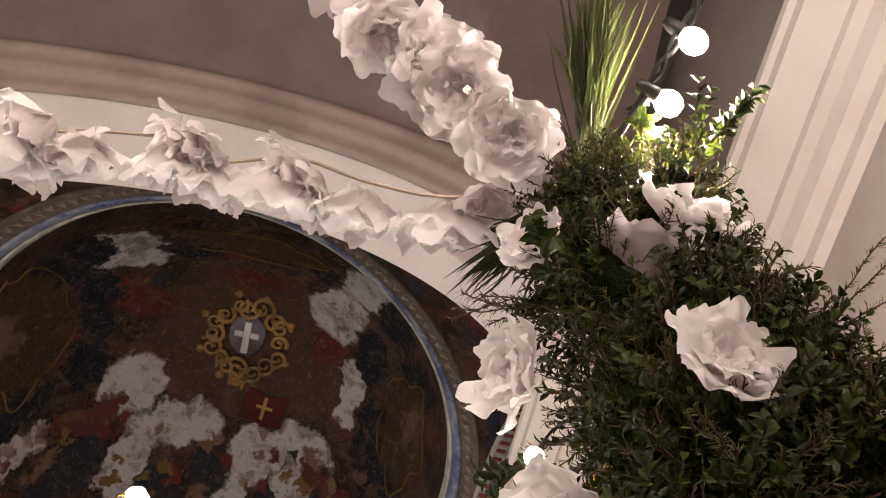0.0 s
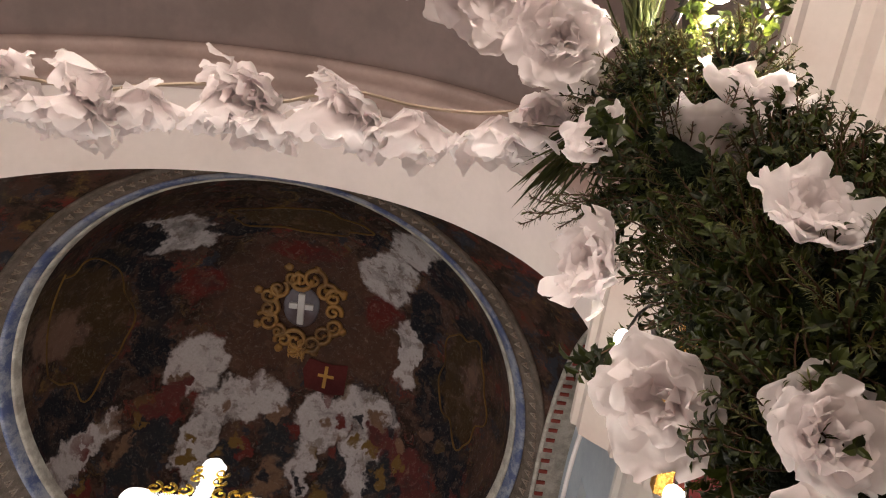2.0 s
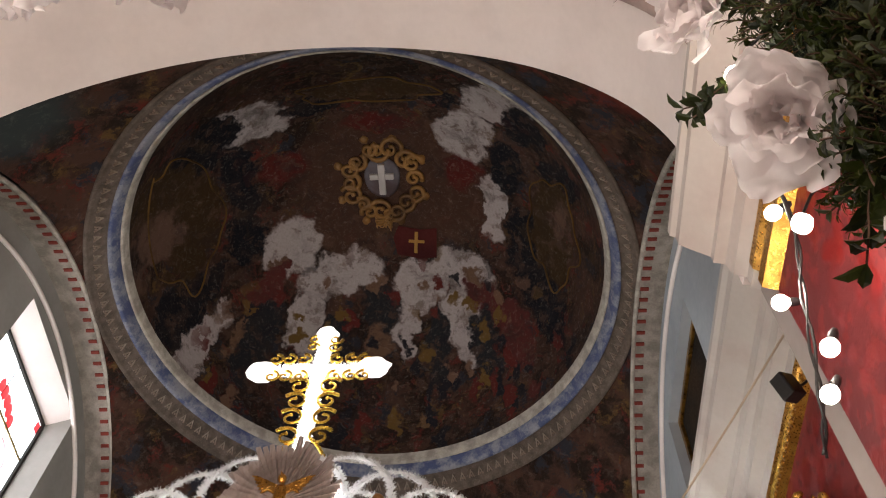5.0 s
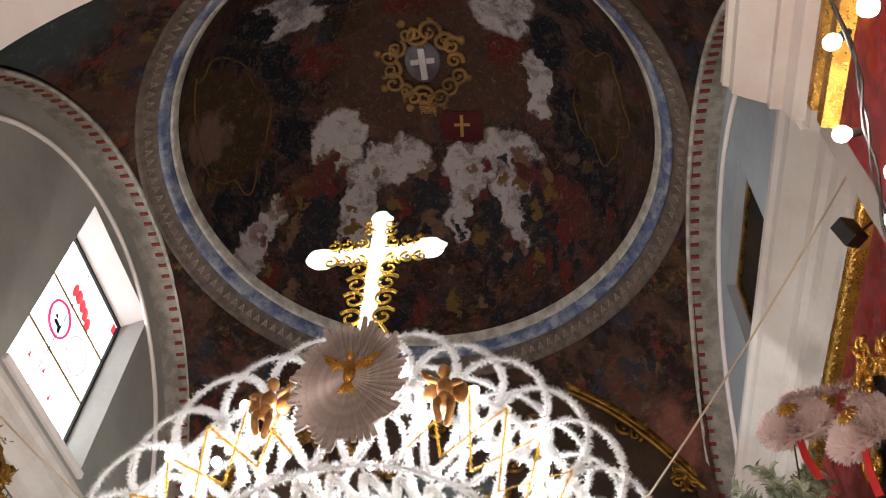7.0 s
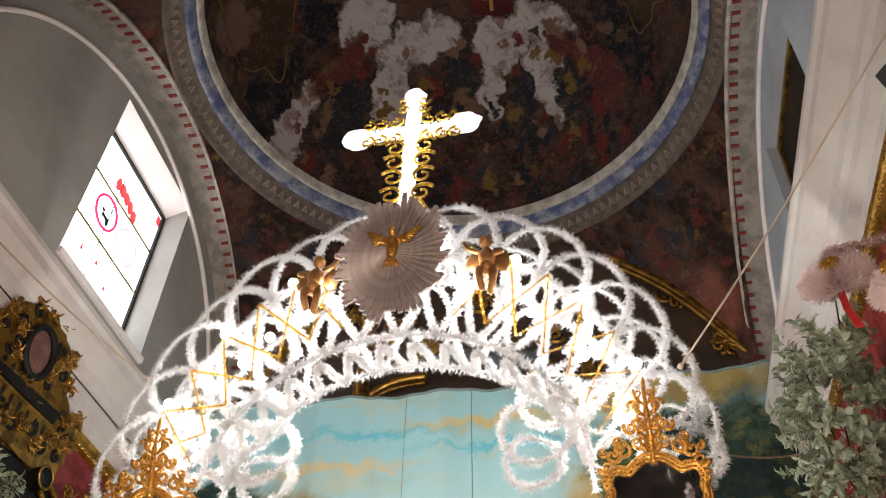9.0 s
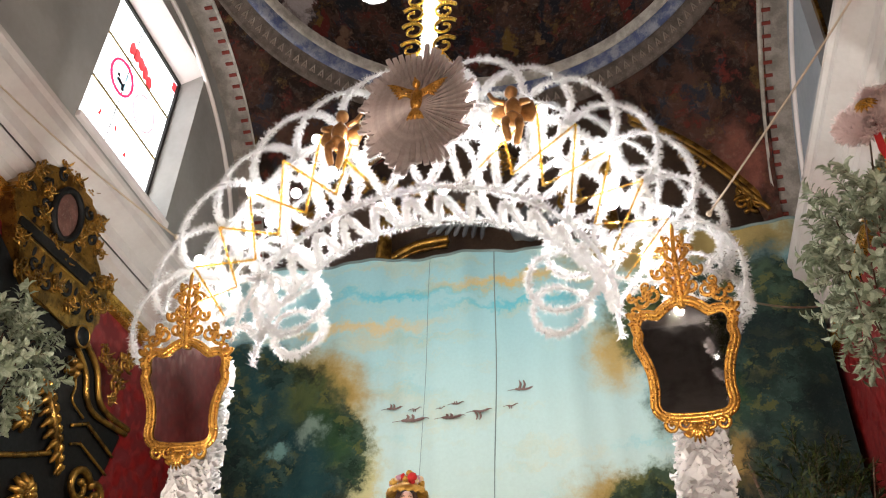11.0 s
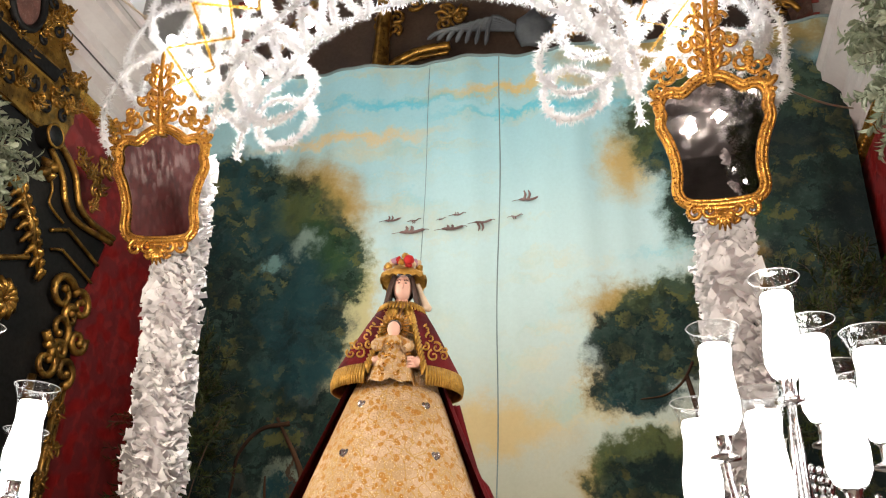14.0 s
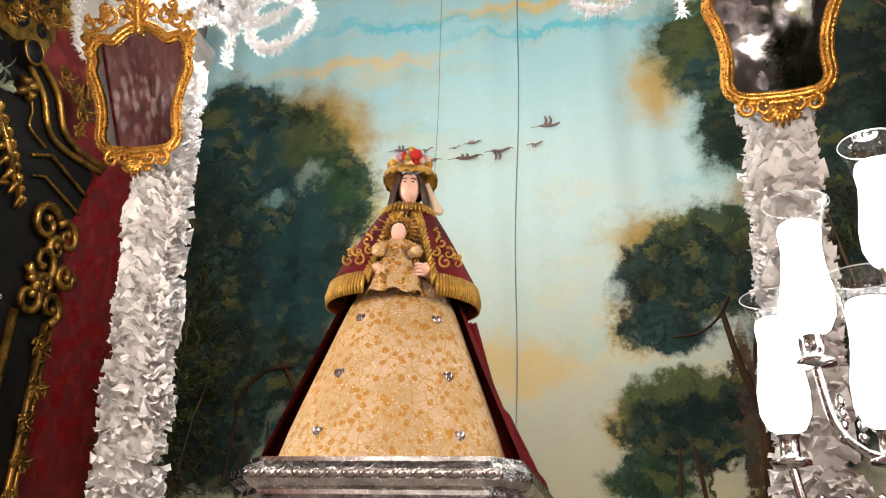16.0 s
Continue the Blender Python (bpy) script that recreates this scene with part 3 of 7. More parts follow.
part("window_frame", bm, IRON, window, "dark iron frame")
part("lead_line", box(bmesh.new(), (-3.698, 6.925, 7.5), (-3.688, 6.933, 9.75)), IRON, window, "thin lead line")
BAR = painted("ornamented_bar_paint", (0.5, 0.36, 0.12), [], 0.05, 14, 0.5, 0.8)
for z in (8.47, 9.16):
    part("cross_bar", box(bmesh.new(), (-3.698, 6.08, z - 0.016), (-3.684, 7.82, z + 0.016), 0.003), BAR, window, "gold and blue patterned bar")
REDGLASS = glow("red_glass", (0.85, 0.06, 0.07), 1.1, (0.5, 0.02, 0.03))
CRIMSON = glow("crimson_glass", (0.72, 0.03, 0.14), 1.0, (0.5, 0.02, 0.06))
ROSEGLASS = glow("rose_glass", (0.9, 0.36, 0.42), 1.2, (0.7, 0.3, 0.3))
AQUA = glow("aqua_glass", (0.45, 0.78, 0.9), 1.6, (0.4, 0.6, 0.7))
INK = surface("black_glass_paint", (0.01, 0.01, 0.015), None, 0.4)
for y, z, r, w, m in ((6.856, 8.864, 0.215, 0.02, CRIMSON), (7.388, 8.808, 0.225, 0.013, ROSEGLASS)):
    part("roundel", tube(bmesh.new(), [(-3.695, y + r * math.cos(a), z + r * math.sin(a)) for a in span(0, 2 * math.pi, 40)][:-1], w, 6, True), m, window, "coloured glass ring", True)
for k in range(9):
    a = 2 * math.pi * k / 9
    part("aqua_pane", blob(bmesh.new(), (-3.699, 6.856 + 0.12 * math.cos(a), 8.88 + 0.12 * math.sin(a)), (0.006, 0.03, 0.05), k, 0.4, 1), AQUA, window, "pale blue glass piece")
part("painted_bird", blob(blob(blob(bmesh.new(), (-3.697, 6.86, 8.8), (0.008, 0.07, 0.035), 2, 0.5, 2), (-3.697, 6.92, 8.75), (0.008, 0.04, 0.03), 3, 0.4, 2), (-3.697, 6.8, 8.86), (0.008, 0.03, 0.025), 4, 0.4, 2), INK, window, "black painted mark")
for k in range(5):
    part("red_pane", blob(bmesh.new(), (-3.695, 6.87 + 0.11 * k, 9.37 - 0.008 * k * k), (0.01, 0.065, 0.1), k, 0.25, 2), REDGLASS, window, "red glass petal")
part("red_pane", box(bmesh.new(), (-3.699, 7.74, 9.6), (-3.692, 7.82, 9.74)), REDGLASS, window, "red corner glass")
for y, z in ((7.03, 8.25), (6.72, 8.2), (7.3, 8.1)):
    bm = bmesh.new()
    bm.faces.new([bm.verts.new((-3.696, y + dy, z + dz)) for dy, dz in ((-0.03, -0.05), (0.03, -0.05), (0.0, 0.06))])
    part("red_point", bm, REDGLASS, window, "red glass point")
part("sill", box(bmesh.new(), (-3.7, 6.05, 7.42), (-3.3, 7.89, 7.5), 0.01), PLASTER, window)

# dark picture in the right opening
picture = tagged(part("picture", box(bmesh.new(), (4.02, 6.02, 7.62), (4.06, 7.73, 9.58), 0.005), surface("blackened_canvas", (0.02, 0.016, 0.012), (0.04, 0.025, 0.015), 0.7), None, "dark old painting set in a wall recess"), category="painting")
bm = bmesh.new()
for lo, hi in (((3.98, 6.0, 7.6), (4.02, 7.75, 7.68)), ((3.98, 6.0, 9.52), (4.02, 7.75, 9.6)), ((3.98, 6.0, 7.68), (4.02, 6.08, 9.52)), ((3.98, 7.67, 7.68), (4.02, 7.75, 9.52))):
    box(bm, lo, hi, 0.008)
part("frame", bm, OLDGOLD, picture, "narrow gilt frame")

# chancel walls below: damask, cornice, gilt frame rail
for side, x, name in ((-1, -3.45, "west"), (1, 3.75, "east")):
    xa, xb = sorted((x, x + side * 0.3))
    structure("wall_chancel_" + name, box(bmesh.new(), (xa, 3.35, 0), (xb, 10.1, 6.75)), DAMASK, "chancel wall hung with red damask")
    prof = [(0.0, 6.3), (0.03, 6.36), (0.03, 6.44), (0.1, 6.5), (0.1, 6.62), (0.14, 6.66), (0.14, 6.78), (0.22, 6.86), (0.3, 6.92), (0.3, 7.02), (0.33, 7.06), (0.33, 7.12), (-0.4, 7.16)]
    cor = structure("trim_cornice_" + name, sweep(bmesh.new(), [(-side * a, z) for a, z in prof], [((x, y, 0), (1, 0, 0), (0, 0, 1)) for y in (3.35, 10.1)]), CORNICE, "white moulded plaster cornice")
    bm = bmesh.new()
    sweep(bm, [(-side * a, z) for a, z in ((0.0, 6.1), (0.05, 6.12), (0.05, 6.16), (0.02, 6.18), (0.05, 6.22), (0.06, 6.26), (0.0, 6.29))], [((x, y, 0), (1, 0, 0), (0, 0, 1)) for y in (3.4, 10.0)])
    rail = structure("trim_gilt_rail_" + name, bm, GOLD, "carved gilt rail above red damask")
    bead = bmesh.new()
    blob(bead, (0, 0, 0), (0.02, 0.032, 0.025), 0, 0, 1)
    me = mesh_of(bead, "bead", GOLD, True)
    for i in range(90):
        ob = new("bead", me)
        ob.parent = rail
        ob.location = (x - side * 0.05, 3.45 + 0.072 * i, 6.14)

structure("wall_back", box(bmesh.new(), (-3.8, 9.95, 0), (4.1, 10.25, 10.7)), DARKWOOD, "dark wooden retable wall behind the painted cloth")

# front arch: white soffit, mouldings and nave vault with shade in their pinkish and mauve colours
def arch_strip(y0, y1, r0, r1, n=2):
    return grid(bmesh.new(), lambda a, k: (ARX + (r0 + (r1 - r0) * k) * math.cos(a), y0 + (y1 - y0) * k, ARZ + (r0 + (r1 - r0) * k) * math.sin(a)), span(0, math.pi, 72), span(0, 1, n))
structure("arch_front", arch_strip(2.6, 3.45, 2.93, 2.96), PLASTER, "white plastered soffit of the chancel arch", True)
mould = [(2.6, 2.93), (2.6, 2.89), (2.55, 2.87), (2.5, 2.89), (2.48, 2.95), (2.42, 2.95), (2.36, 2.95), (2.32, 2.98), (2.3, 3.03), (2.24, 3.04), (2.2, 3.05), (2.19, 3.11)]
bm = bmesh.new()
grid(bm, lambda a, k: (ARX + mould[k][1] * math.cos(a), mould[k][0], ARZ + mould[k][1] * math.sin(a)), span(0, math.pi, 72), range(len(mould)))
structure("trim_arch", bm, MOULD_SHADED, "pinkish stained arch moulding of the nave vault", True)
# pier faces that carry the arch down to the cornice
for side, x, name in ((-1, ARX - 2.94, "west"), (1, ARX + 2.94, "east")):
    xa, xb = sorted((x, x + side * 0.7))
    structure("wall_arch_pier_" + name, box(bmesh.new(), (xa, 2.6, 6.0), (xb, 3.45, ARZ)), PLASTER, "white plastered pier of the chancel arch")

def vault(x, y):
    z1 = ARZ + math.sqrt(max(3.11 ** 2 - (x - ARX) ** 2, 0.0))
    z2 = 8.3 + math.sqrt(max(1.75 ** 2 - (y - 0.3) ** 2, 0.0)) if abs(y - 0.3) < 1.75 else 0
    return x, y, max(z1, z2)
structure("vault_nave", grid(bmesh.new(), vault, span(ARX - 3.6, ARX + 3.6, 120), span(-20, 2.2, 200)), VAULT_SHADED, "plastered groin vault over the nave, its mauve shade put into the colour")

# nave side walls: the piers stand forward of the bays
PROF = [(0.0, 5.72), (0.04, 5.76), (0.04, 5.84), (0.1, 5.88), (0.12, 5.98), (0.18, 6.0), (0.18, 6.06), (0.27, 6.14), (0.33, 6.2), (0.33, 6.28), (0.36, 6.3), (0.36, 6.36), (-0.4, 6.4)]
for side, x, y0, y1, name in ((-1, CX - 3.03, -20, 3.3, "west"), (1, 3.2, 1.6, 3.3, "pier"), (1, 3.82, -20, 1.6, "east")):
    xa, xb = sorted((x, x + side * (1.15 if name == "pier" else 0.45)))
    structure("wall_nave_" + name, box(bmesh.new(), (xa, y0, 0), (xb, y1, 6.3)), NAVE_SHADED, "pale plastered nave wall")
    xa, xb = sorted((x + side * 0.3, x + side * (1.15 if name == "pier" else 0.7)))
    structure("wall_nave_upper_" + name, box(bmesh.new(), (xa, y0, 6.3), (xb, min(y1, 2.55), 10.3)), NAVE_SHADED, "pale plastered wall above the nave cornice")
    bm = bmesh.new()
    sweep(bm, [(-side * a, z) for a, z in PROF], [((x, y, 0), (1, 0, 0), (0, 0, 1)) for y in (y0, y1)])
    for y in (y0, y1):
        bm.faces.new([bm.verts.new((x - side * a, y, z)) for a, z in PROF])
    structure("trim_nave_cornice_" + name, bm, CORNICE, "white and pink moulded nave cornice")
structure("wall_damask_nave_west", box(bmesh.new(), (-2.73, -1.5, 0), (-2.7, 3.1, 5.45)), DAMASK, "red damask hanging on the nave wall")
bm = box(bmesh.new(), (3.17, 1.62, 0), (3.2, 3.1, 5.45))
structure("wall_damask_nave", bm, DAMASK, "red damask hanging on the nave wall")
bm = bmesh.new()
sweep(bm, [(-a, z) for a, z in ((0.03, 5.42), (0.1, 5.45), (0.1, 5.52), (0.05, 5.56), (0.1, 5.62), (0.1, 5.68), (0.0, 5.72))], [((3.2, y, 0), (1, 0, 0), (0, 0, 1)) for y in (1.62, 3.1)])
vs = [bm.verts.new((3.2 - a, 3.1, z)) for a, z in ((0.0, 5.42), (0.1, 5.45), (0.1, 5.52), (0.05, 5.56), (0.1, 5.62), (0.1, 5.68), (0.0, 5.72))]
bm.faces.new(vs)
rail = structure("trim_gilt_rail_nave", bm, GOLD, "carved gilt rail on top of red damask")

# ---- painted cloth ----
CLOTH = painted("cloth_paint", cloth_base, CLOTH_BLOBS, 0.36, 3.2, 0.9, 0.07, "XZ", brushwork)


def cloth_point(x, z):
    return x, 9.3 + 0.045 * math.sin(x * 5.1 + 0.6 * math.sin(z * 1.3)) * (0.3 + 0.7 * (z / 7.8)) + 0.012 * math.sin(x * 17 + z) + 0.02 * noise.noise(Vector((x * 1.5, z * 0.7, 0))), z + 0.02 * math.sin(x * 5.1 + 1)


cloth = tagged(part("backdrop_cloth", grid(bmesh.new(), cloth_point, span(-3.3, 3.66, 160), span(0.4, 7.7, 60)), CLOTH, None, "large hanging cloth painted with trees, sky and water", True), category="backdrop cloth")
SEAM = surface("seam_thread", (0.2, 0.26, 0.25), None, 0.9)
for sx in (0.2, -0.58):
    part("seam", tube(bmesh.new(), [Vector(cloth_point(sx + 0.012 * math.sin(z * 2.3), z)) + Vector((0, -0.004, 0)) for z in span(0.5, 7.68, 90)], 0.006 if sx > 0 else 0.003, 4), SEAM, cloth, "stitched seam")
part("hem", tube(bmesh.new(), [Vector(cloth_point(x, 7.7)) for x in span(-3.3, 3.66, 120)], 0.02, 6), SEAM, cloth, "rolled top hem")
TRUNK = surface("brown_trunk_paint", (0.07, 0.035, 0.018), (0.025, 0.014, 0.009), 0.9)
for pts, r in (([(1.9, 3.95), (2.0, 3.51), (2.12, 3.15), (2.14, 2.8), (2.13, 2.0)], 0.05), ([(2.18, 3.9), (2.12, 3.6), (2.13, 3.33), (2.12, 3.1)], 0.025), ([(1.5, 2.85), (1.49, 2.68), (1.46, 2.2)], 0.018), ([(1.6, 2.85), (1.63, 2.7), (1.7, 2.2)], 0.02),
               ([(1.49, 3.72), (1.7, 3.78), (1.86, 3.9), (1.96, 4.08)], 0.012), ([(-1.95, 3.66), (-1.71, 3.3), (-1.6, 3.0), (-1.53, 2.3)], 0.035), ([(-2.35, 2.5), (-2.32, 3.01), (-2.29, 3.3), (-2.07, 3.55), (-1.8, 3.6)], 0.022), ([(-2.0, 3.1), (-1.98, 2.91), (-1.88, 2.3)], 0.016)):
    line = [Vector(cloth_point(p.x, p.z)) + Vector((0, -0.012 + 0.3 * r, 0)) for p in spline([(x, 0, z) for x, z in pts], 6)]
    n = len(line)
    part("painted_trunk", tube(bmesh.new(), line, [r * (0.45 + 0.75 * i / n) for i in range(n)], 6), TRUNK, cloth, "painted brown tree trunk", True)
BIRD = surface("brown_bird_paint", (0.14, 0.09, 0.08), (0.25, 0.17, 0.15), 0.8)
for bx, bz, s, wing in ((-0.93, 5.7, 0.13, 0.05), (-0.67, 5.66, 0.07, -0.02), (-0.71, 5.53, 0.2, 0.06), (-0.38, 5.63, 0.05, 0.02), (-0.22, 5.69, 0.09, 0.03), (-0.28, 5.53, 0.17, 0.04), (0.03, 5.6, 0.14, -0.07), (0.37, 5.64, 0.08, -0.02), (0.5, 5.82, 0.16, 0.09)):
    bm = bmesh.new()
    y = cloth_point(bx, bz)[1] - 0.03
    tube(bm, spline([(bx - s, y, bz), (bx - s * 0.4, y, bz + 0.012), (bx + s * 0.2, y, bz + 0.005), (bx + s * 0.8, y, bz + 0.03), (bx + s, y, bz + 0.02)], 4), [0.003] * 4 + [0.012 * s / 0.15] * 8 + [0.004] * 5, 5)
    for d in (0.0, 0.28):
        tube(bm, spline([(bx - s * d, y, bz), (bx - s * d + s * 0.15, y, bz + wing * 0.7), (bx - s * d + s * 0.05, y, bz + wing * 1.3)], 4), [0.014 * s / 0.15] * 3 + [0.012 * s / 0.15] * 3 + [0.008 * s / 0.15] * 2 + [0.002], 5)
    part("bird", bm, BIRD, cloth, "painted flying bird")

# ---- the arch of light ----
def tinsel(path, r, density=900, seed=0, core=0.42):
    """A bushy strand: a core with many thin paper-foil blades."""
    rnd = random.Random(seed)
    bm = bmesh.new()
    pts = [Vector(p) for p in path]
    tube(bm, pts, r * core, 5)
    for a, b in zip(pts, pts[1:]):
        d = b - a
        if d.length < 1e-6:
            continue
        dn = d.normalized()
        s = dn.orthogonal().normalized()
        u = dn.cross(s)
        for _ in range(max(1, int(d.length * density))):
            ang, k = rnd.random() * 6.283, rnd.random()
            out = math.cos(ang) * s + math.sin(ang) * u
            tip = (out + dn * rnd.uniform(-0.6, 0.6)) * r * rnd.uniform(0.7, 1.3)
            w = dn.cross(out) * r * 0.2
            base = a + d * k + out * r * core * 0.6
            bm.faces.new((bm.verts.new(base - w), bm.verts.new(base + w), bm.verts.new(base + tip)))
    return bm


AX, AZ = 0.31, 4.5

arch = thing("light_arch", (0, 0, 0), "white tinsel lattice arch hung with bright bulbs above two columns", "arch")
FRONT_Y, BACK_Y = 5.6, 5.98
bulb_at, seed = [], 10


def band(a, k, y):
    """A point between the inner rope (k = 0), the outer rope (1) and the scallop tips (2)."""
    rx, rz = (1.27 + 0.47 * k, 1.1 + 0.83 * k) if k <= 1 else (1.74 + 0.37 * (k - 1), 1.93 + 0.5 * (k - 1))
    off = 0.36 * (1 - max(0.0, min(1.0, math.sin(a)))) ** 1.4
    return Vector((AX - 0.28 * off + (rx + 0.3 * off) * math.cos(a), y + off, AZ + rz * math.sin(a) + 0.55 * off))


def strand(pts, r, dense):
    global seed
    seed += 1
    part("tinsel_strand", tinsel(pts, r, dense, seed, 0.34), TINSEL, arch)


LOOPS = 15
for y, front in ((FRONT_Y, True), (BACK_Y, False)):
    dense = 900 if front else 600
    A0, A1 = -0.02, math.pi + 0.02
    for k in (0, 1):
        strand([band(a, k, y) for a in span(A0, A1, 70)], 0.044, dense)
    for i in range(LOOPS):
        m, w = math.pi * (i + 0.5) / LOOPS, math.pi / LOOPS
        strand([band(m + w * 0.98 * math.sin(b), 1 + max(-0.35, 1.0 - 1.25 * (1 - math.cos(b)) * (0.8 if abs(b) < 1.6 else 0.9)), y + 0.03 * (i % 2)) for b in span(-2.0, 2.0, 22)], 0.037, dense)
    waves = 7 if front else 6
    for ph in (0, math.pi) if front else (1.0,):
        strand([band(a, 0.5 + 0.46 * math.cos(waves * 2 * a + ph), y + 0.015 * math.cos(ph)) for a in span(0.05, math.pi - 0.05, 150)], 0.034, dense)
    for i in range(1, 9):
        bulb_at.append(band(math.pi * i / 9, 1.02, y - 0.06))
    # the mid-band bulbs behind the back plane are added, to face the cloth
    for i in range(9) if front else range(1, 8):
        bulb_at.append(band(math.pi * (i + 0.5) / 9, 0.5, y - 0.06 if front else y + 0.16))
# the underside: a scalloped strand that runs from the front rope to the back rope
strand([band(a, -0.02 - 0.04 * (1 - math.cos(32 * a)), (FRONT_Y + BACK_Y) / 2 + 0.19 * math.cos(32 * a)) for a in span(0.1, math.pi - 0.1, 360)], 0.034, 850)
for i in range(1, 12):
    a = math.pi * i / 12
    strand([band(a, 1, FRONT_Y), band(a + 0.03, 1.0, BACK_Y)], 0.036, 800)
# loops that hang by the column heads
for sx in (-1, 1):
    for k, (dx, dz, r) in enumerate(((1.02, 0.4, 0.26), (1.14, 0.68, 0.24), (0.98, 0.2, 0.2), (1.98, 0.2, 0.27), (1.9, 0.62, 0.3))):
        c = Vector((AX - 0.1 + sx * dx, 6.12 + 0.04 * k, AZ + 0.15 + dz))
        strand([c + Vector((r * math.cos(b), 0.03 * math.sin(2 * b), r * 0.95 * math.sin(b))) for b in span(0, 2 * math.pi, 24)], 0.042, 800)

# gold garland zigzags on the front
for mirror in (False, True):
    for k0, steps in ((1.0, 7), (0.15, 7)):
        pts = []
        for j in range(steps):
            a = 0.12 + 0.19 * j
            k = k0 if j % 2 == 0 else 1.15 - k0
            pts.append(band(math.pi - a if mirror else a, k, FRONT_Y - 0.08))
        seed += 1
        dense = [p + (q - p) * s / 4 for p, q in zip(pts, pts[1:]) for s in range(4)] + [pts[-1]]
        part("gold_strand", tinsel(dense, 0.0155, 1000, seed, 0.12), GOLDTINSEL, arch, "gold tinsel garland")

LED = glow("cool_bulb", (0.95, 0.97, 1.0), 30.0)
bulb_me = mesh_of(blob(bmesh.new(), (0, 0, 0), (0.038, 0.038, 0.038), 0, 0, 2), "bulb", LED, True)
for k, p in enumerate(bulb_at):
    ob = new("bulb", bulb_me)
    ob.parent, ob.location = arch, p
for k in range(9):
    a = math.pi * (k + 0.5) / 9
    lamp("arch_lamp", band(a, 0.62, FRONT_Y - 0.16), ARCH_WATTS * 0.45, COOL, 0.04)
    # added stronger lamp behind the lattice, to brighten the painted cloth
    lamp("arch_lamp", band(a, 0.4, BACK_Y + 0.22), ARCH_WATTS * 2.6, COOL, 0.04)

# the cross on top
cross = thing("light_cross", (0.24, 5.7, 6.98), "lit white tinsel cross with gold openwork scrolls", "cross")
LIT = glow("lit_tube", (1.0, 0.98, 0.95), 1.6)
for nm, pts in (("upright", [(0, 0, 0), (0, 0, 0.4), (0, 0, 0.9), (0, 0, 1.62)]), ("arm", [(-0.54, 0, 1.1), (-0.2, 0, 1.12), (0.2, 0, 1.12), (0.52, 0, 1.15)])):
    seed += 1
    part(nm, tinsel(pts, 0.05, 1500, seed, 0.7), LIT, cross, "bright white tinsel bar")
for p, r in (((0, 0, 1.62), (0.105, 0.09, 0.115)), ((-0.52, 0, 1.1), (0.145, 0.09, 0.095)), ((0.5, 0, 1.15), (0.145, 0.09, 0.095))):
    part("bulb_tip", blob(bmesh.new(), p, r, 2, 0.25, 3), LIT, cross, "glowing rounded end", True)
def cross_scroll(c, r, turns, start, w, flip):
    part("gilt_scroll", scroll(bmesh.new(), c, r, turns, start, w, flip, -0.03), GOLDTINSEL, cross, "gold openwork scroll", True)


for sx in (-1, 1):
    for cz in (0.22, 0.45, 0.66, 0.86):
        cross_scroll((sx * 0.14, cz), 0.115, 1.2, math.pi * (0.2 if sx > 0 else 0.8), 0.018, sx)
    for dx in (0.16, 0.3, 0.42):
        for dz in (0.12, -0.12):
            cross_scroll((sx * dx, 1.12 + dz), 0.08, 1.1, math.pi * 0.5, 0.017, sx)
    for dz in (0.3, 0.42):
        cross_scroll((sx * 0.1, 1.12 + dz), 0.07, 1.1, 0, 0.015, -sx)
    part("foot_curl", tube(bmesh.new(), spline([(0, 0, 0.28), (sx * 0.12, 0, 0.16), (sx * 0.2, 0, 0.02)], 5), 0.018), GOLDTINSEL, cross, "gold curled foot", True)
lamp("cross_lamp", (0.28, 5.45, 8.1), 8, COOL, 0.1)

# sunburst with the dove
sun = thing("sunburst", (0.27, 5.42, 6.2), "silver pleated sunburst of many rays", "sunburst")
RAY = surface("dull_silver_ray", (0.5, 0.43, 0.4), (0.38, 0.33, 0.3), 0.4, 0.35, big=8, small=80, spread=0.3)
rnd = random.Random(4)
ray_me = []
for k in range(6):
    bm = bmesh.new()
    L = 0.9 + 0.04 * k
    plate(bm, [(-0.012, 0.1), (0.012, 0.1), (0.026, 0.8 * L), (0.018, L), (-0.018, L), (-0.026, 0.8 * L)], 0.02)
    for v in bm.verts:
        v.co.y -= 0.035 * (abs(v.co.x) < 0.02)
    ray_me.append(mesh_of(bm, "ray", RAY))
for i in range(72):
    a = 2 * math.pi * i / 72
    ob = new("ray", ray_me[(i * 5) % 6])
    ob.parent = sun
    R = 1 / math.sqrt((math.sin(a) / 0.41) ** 2 + (math.cos(a) / 0.61) ** 2)
    ob.matrix_basis = pose(0, -0.012 * (i % 2), 0, 0, math.degrees(a), 0) @ Matrix.Diagonal((1.0, 1, R, 1))
part("disc", blob(bmesh.new(), (0, 0.03, 0), (0.24, 0.02, 0.34), 0, 0, 3), RAY, sun, "silvery backing disc", True)

dove = thing("gilt_dove", (0.27, 5.36, 6.26), "gilded dove with spread wings on the sunburst", "ornament")
part("body", blob(blob(blob(bmesh.new(), (0, 0, 0), (0.05, 0.045, 0.12), 1, 0.1, 2), (0, -0.03, 0.14), (0.032, 0.035, 0.04), 2, 0.1, 2), (0, -0.07, 0.15), (0.01, 0.025, 0.01), 2, 0, 1), GOLD, dove, "", True)
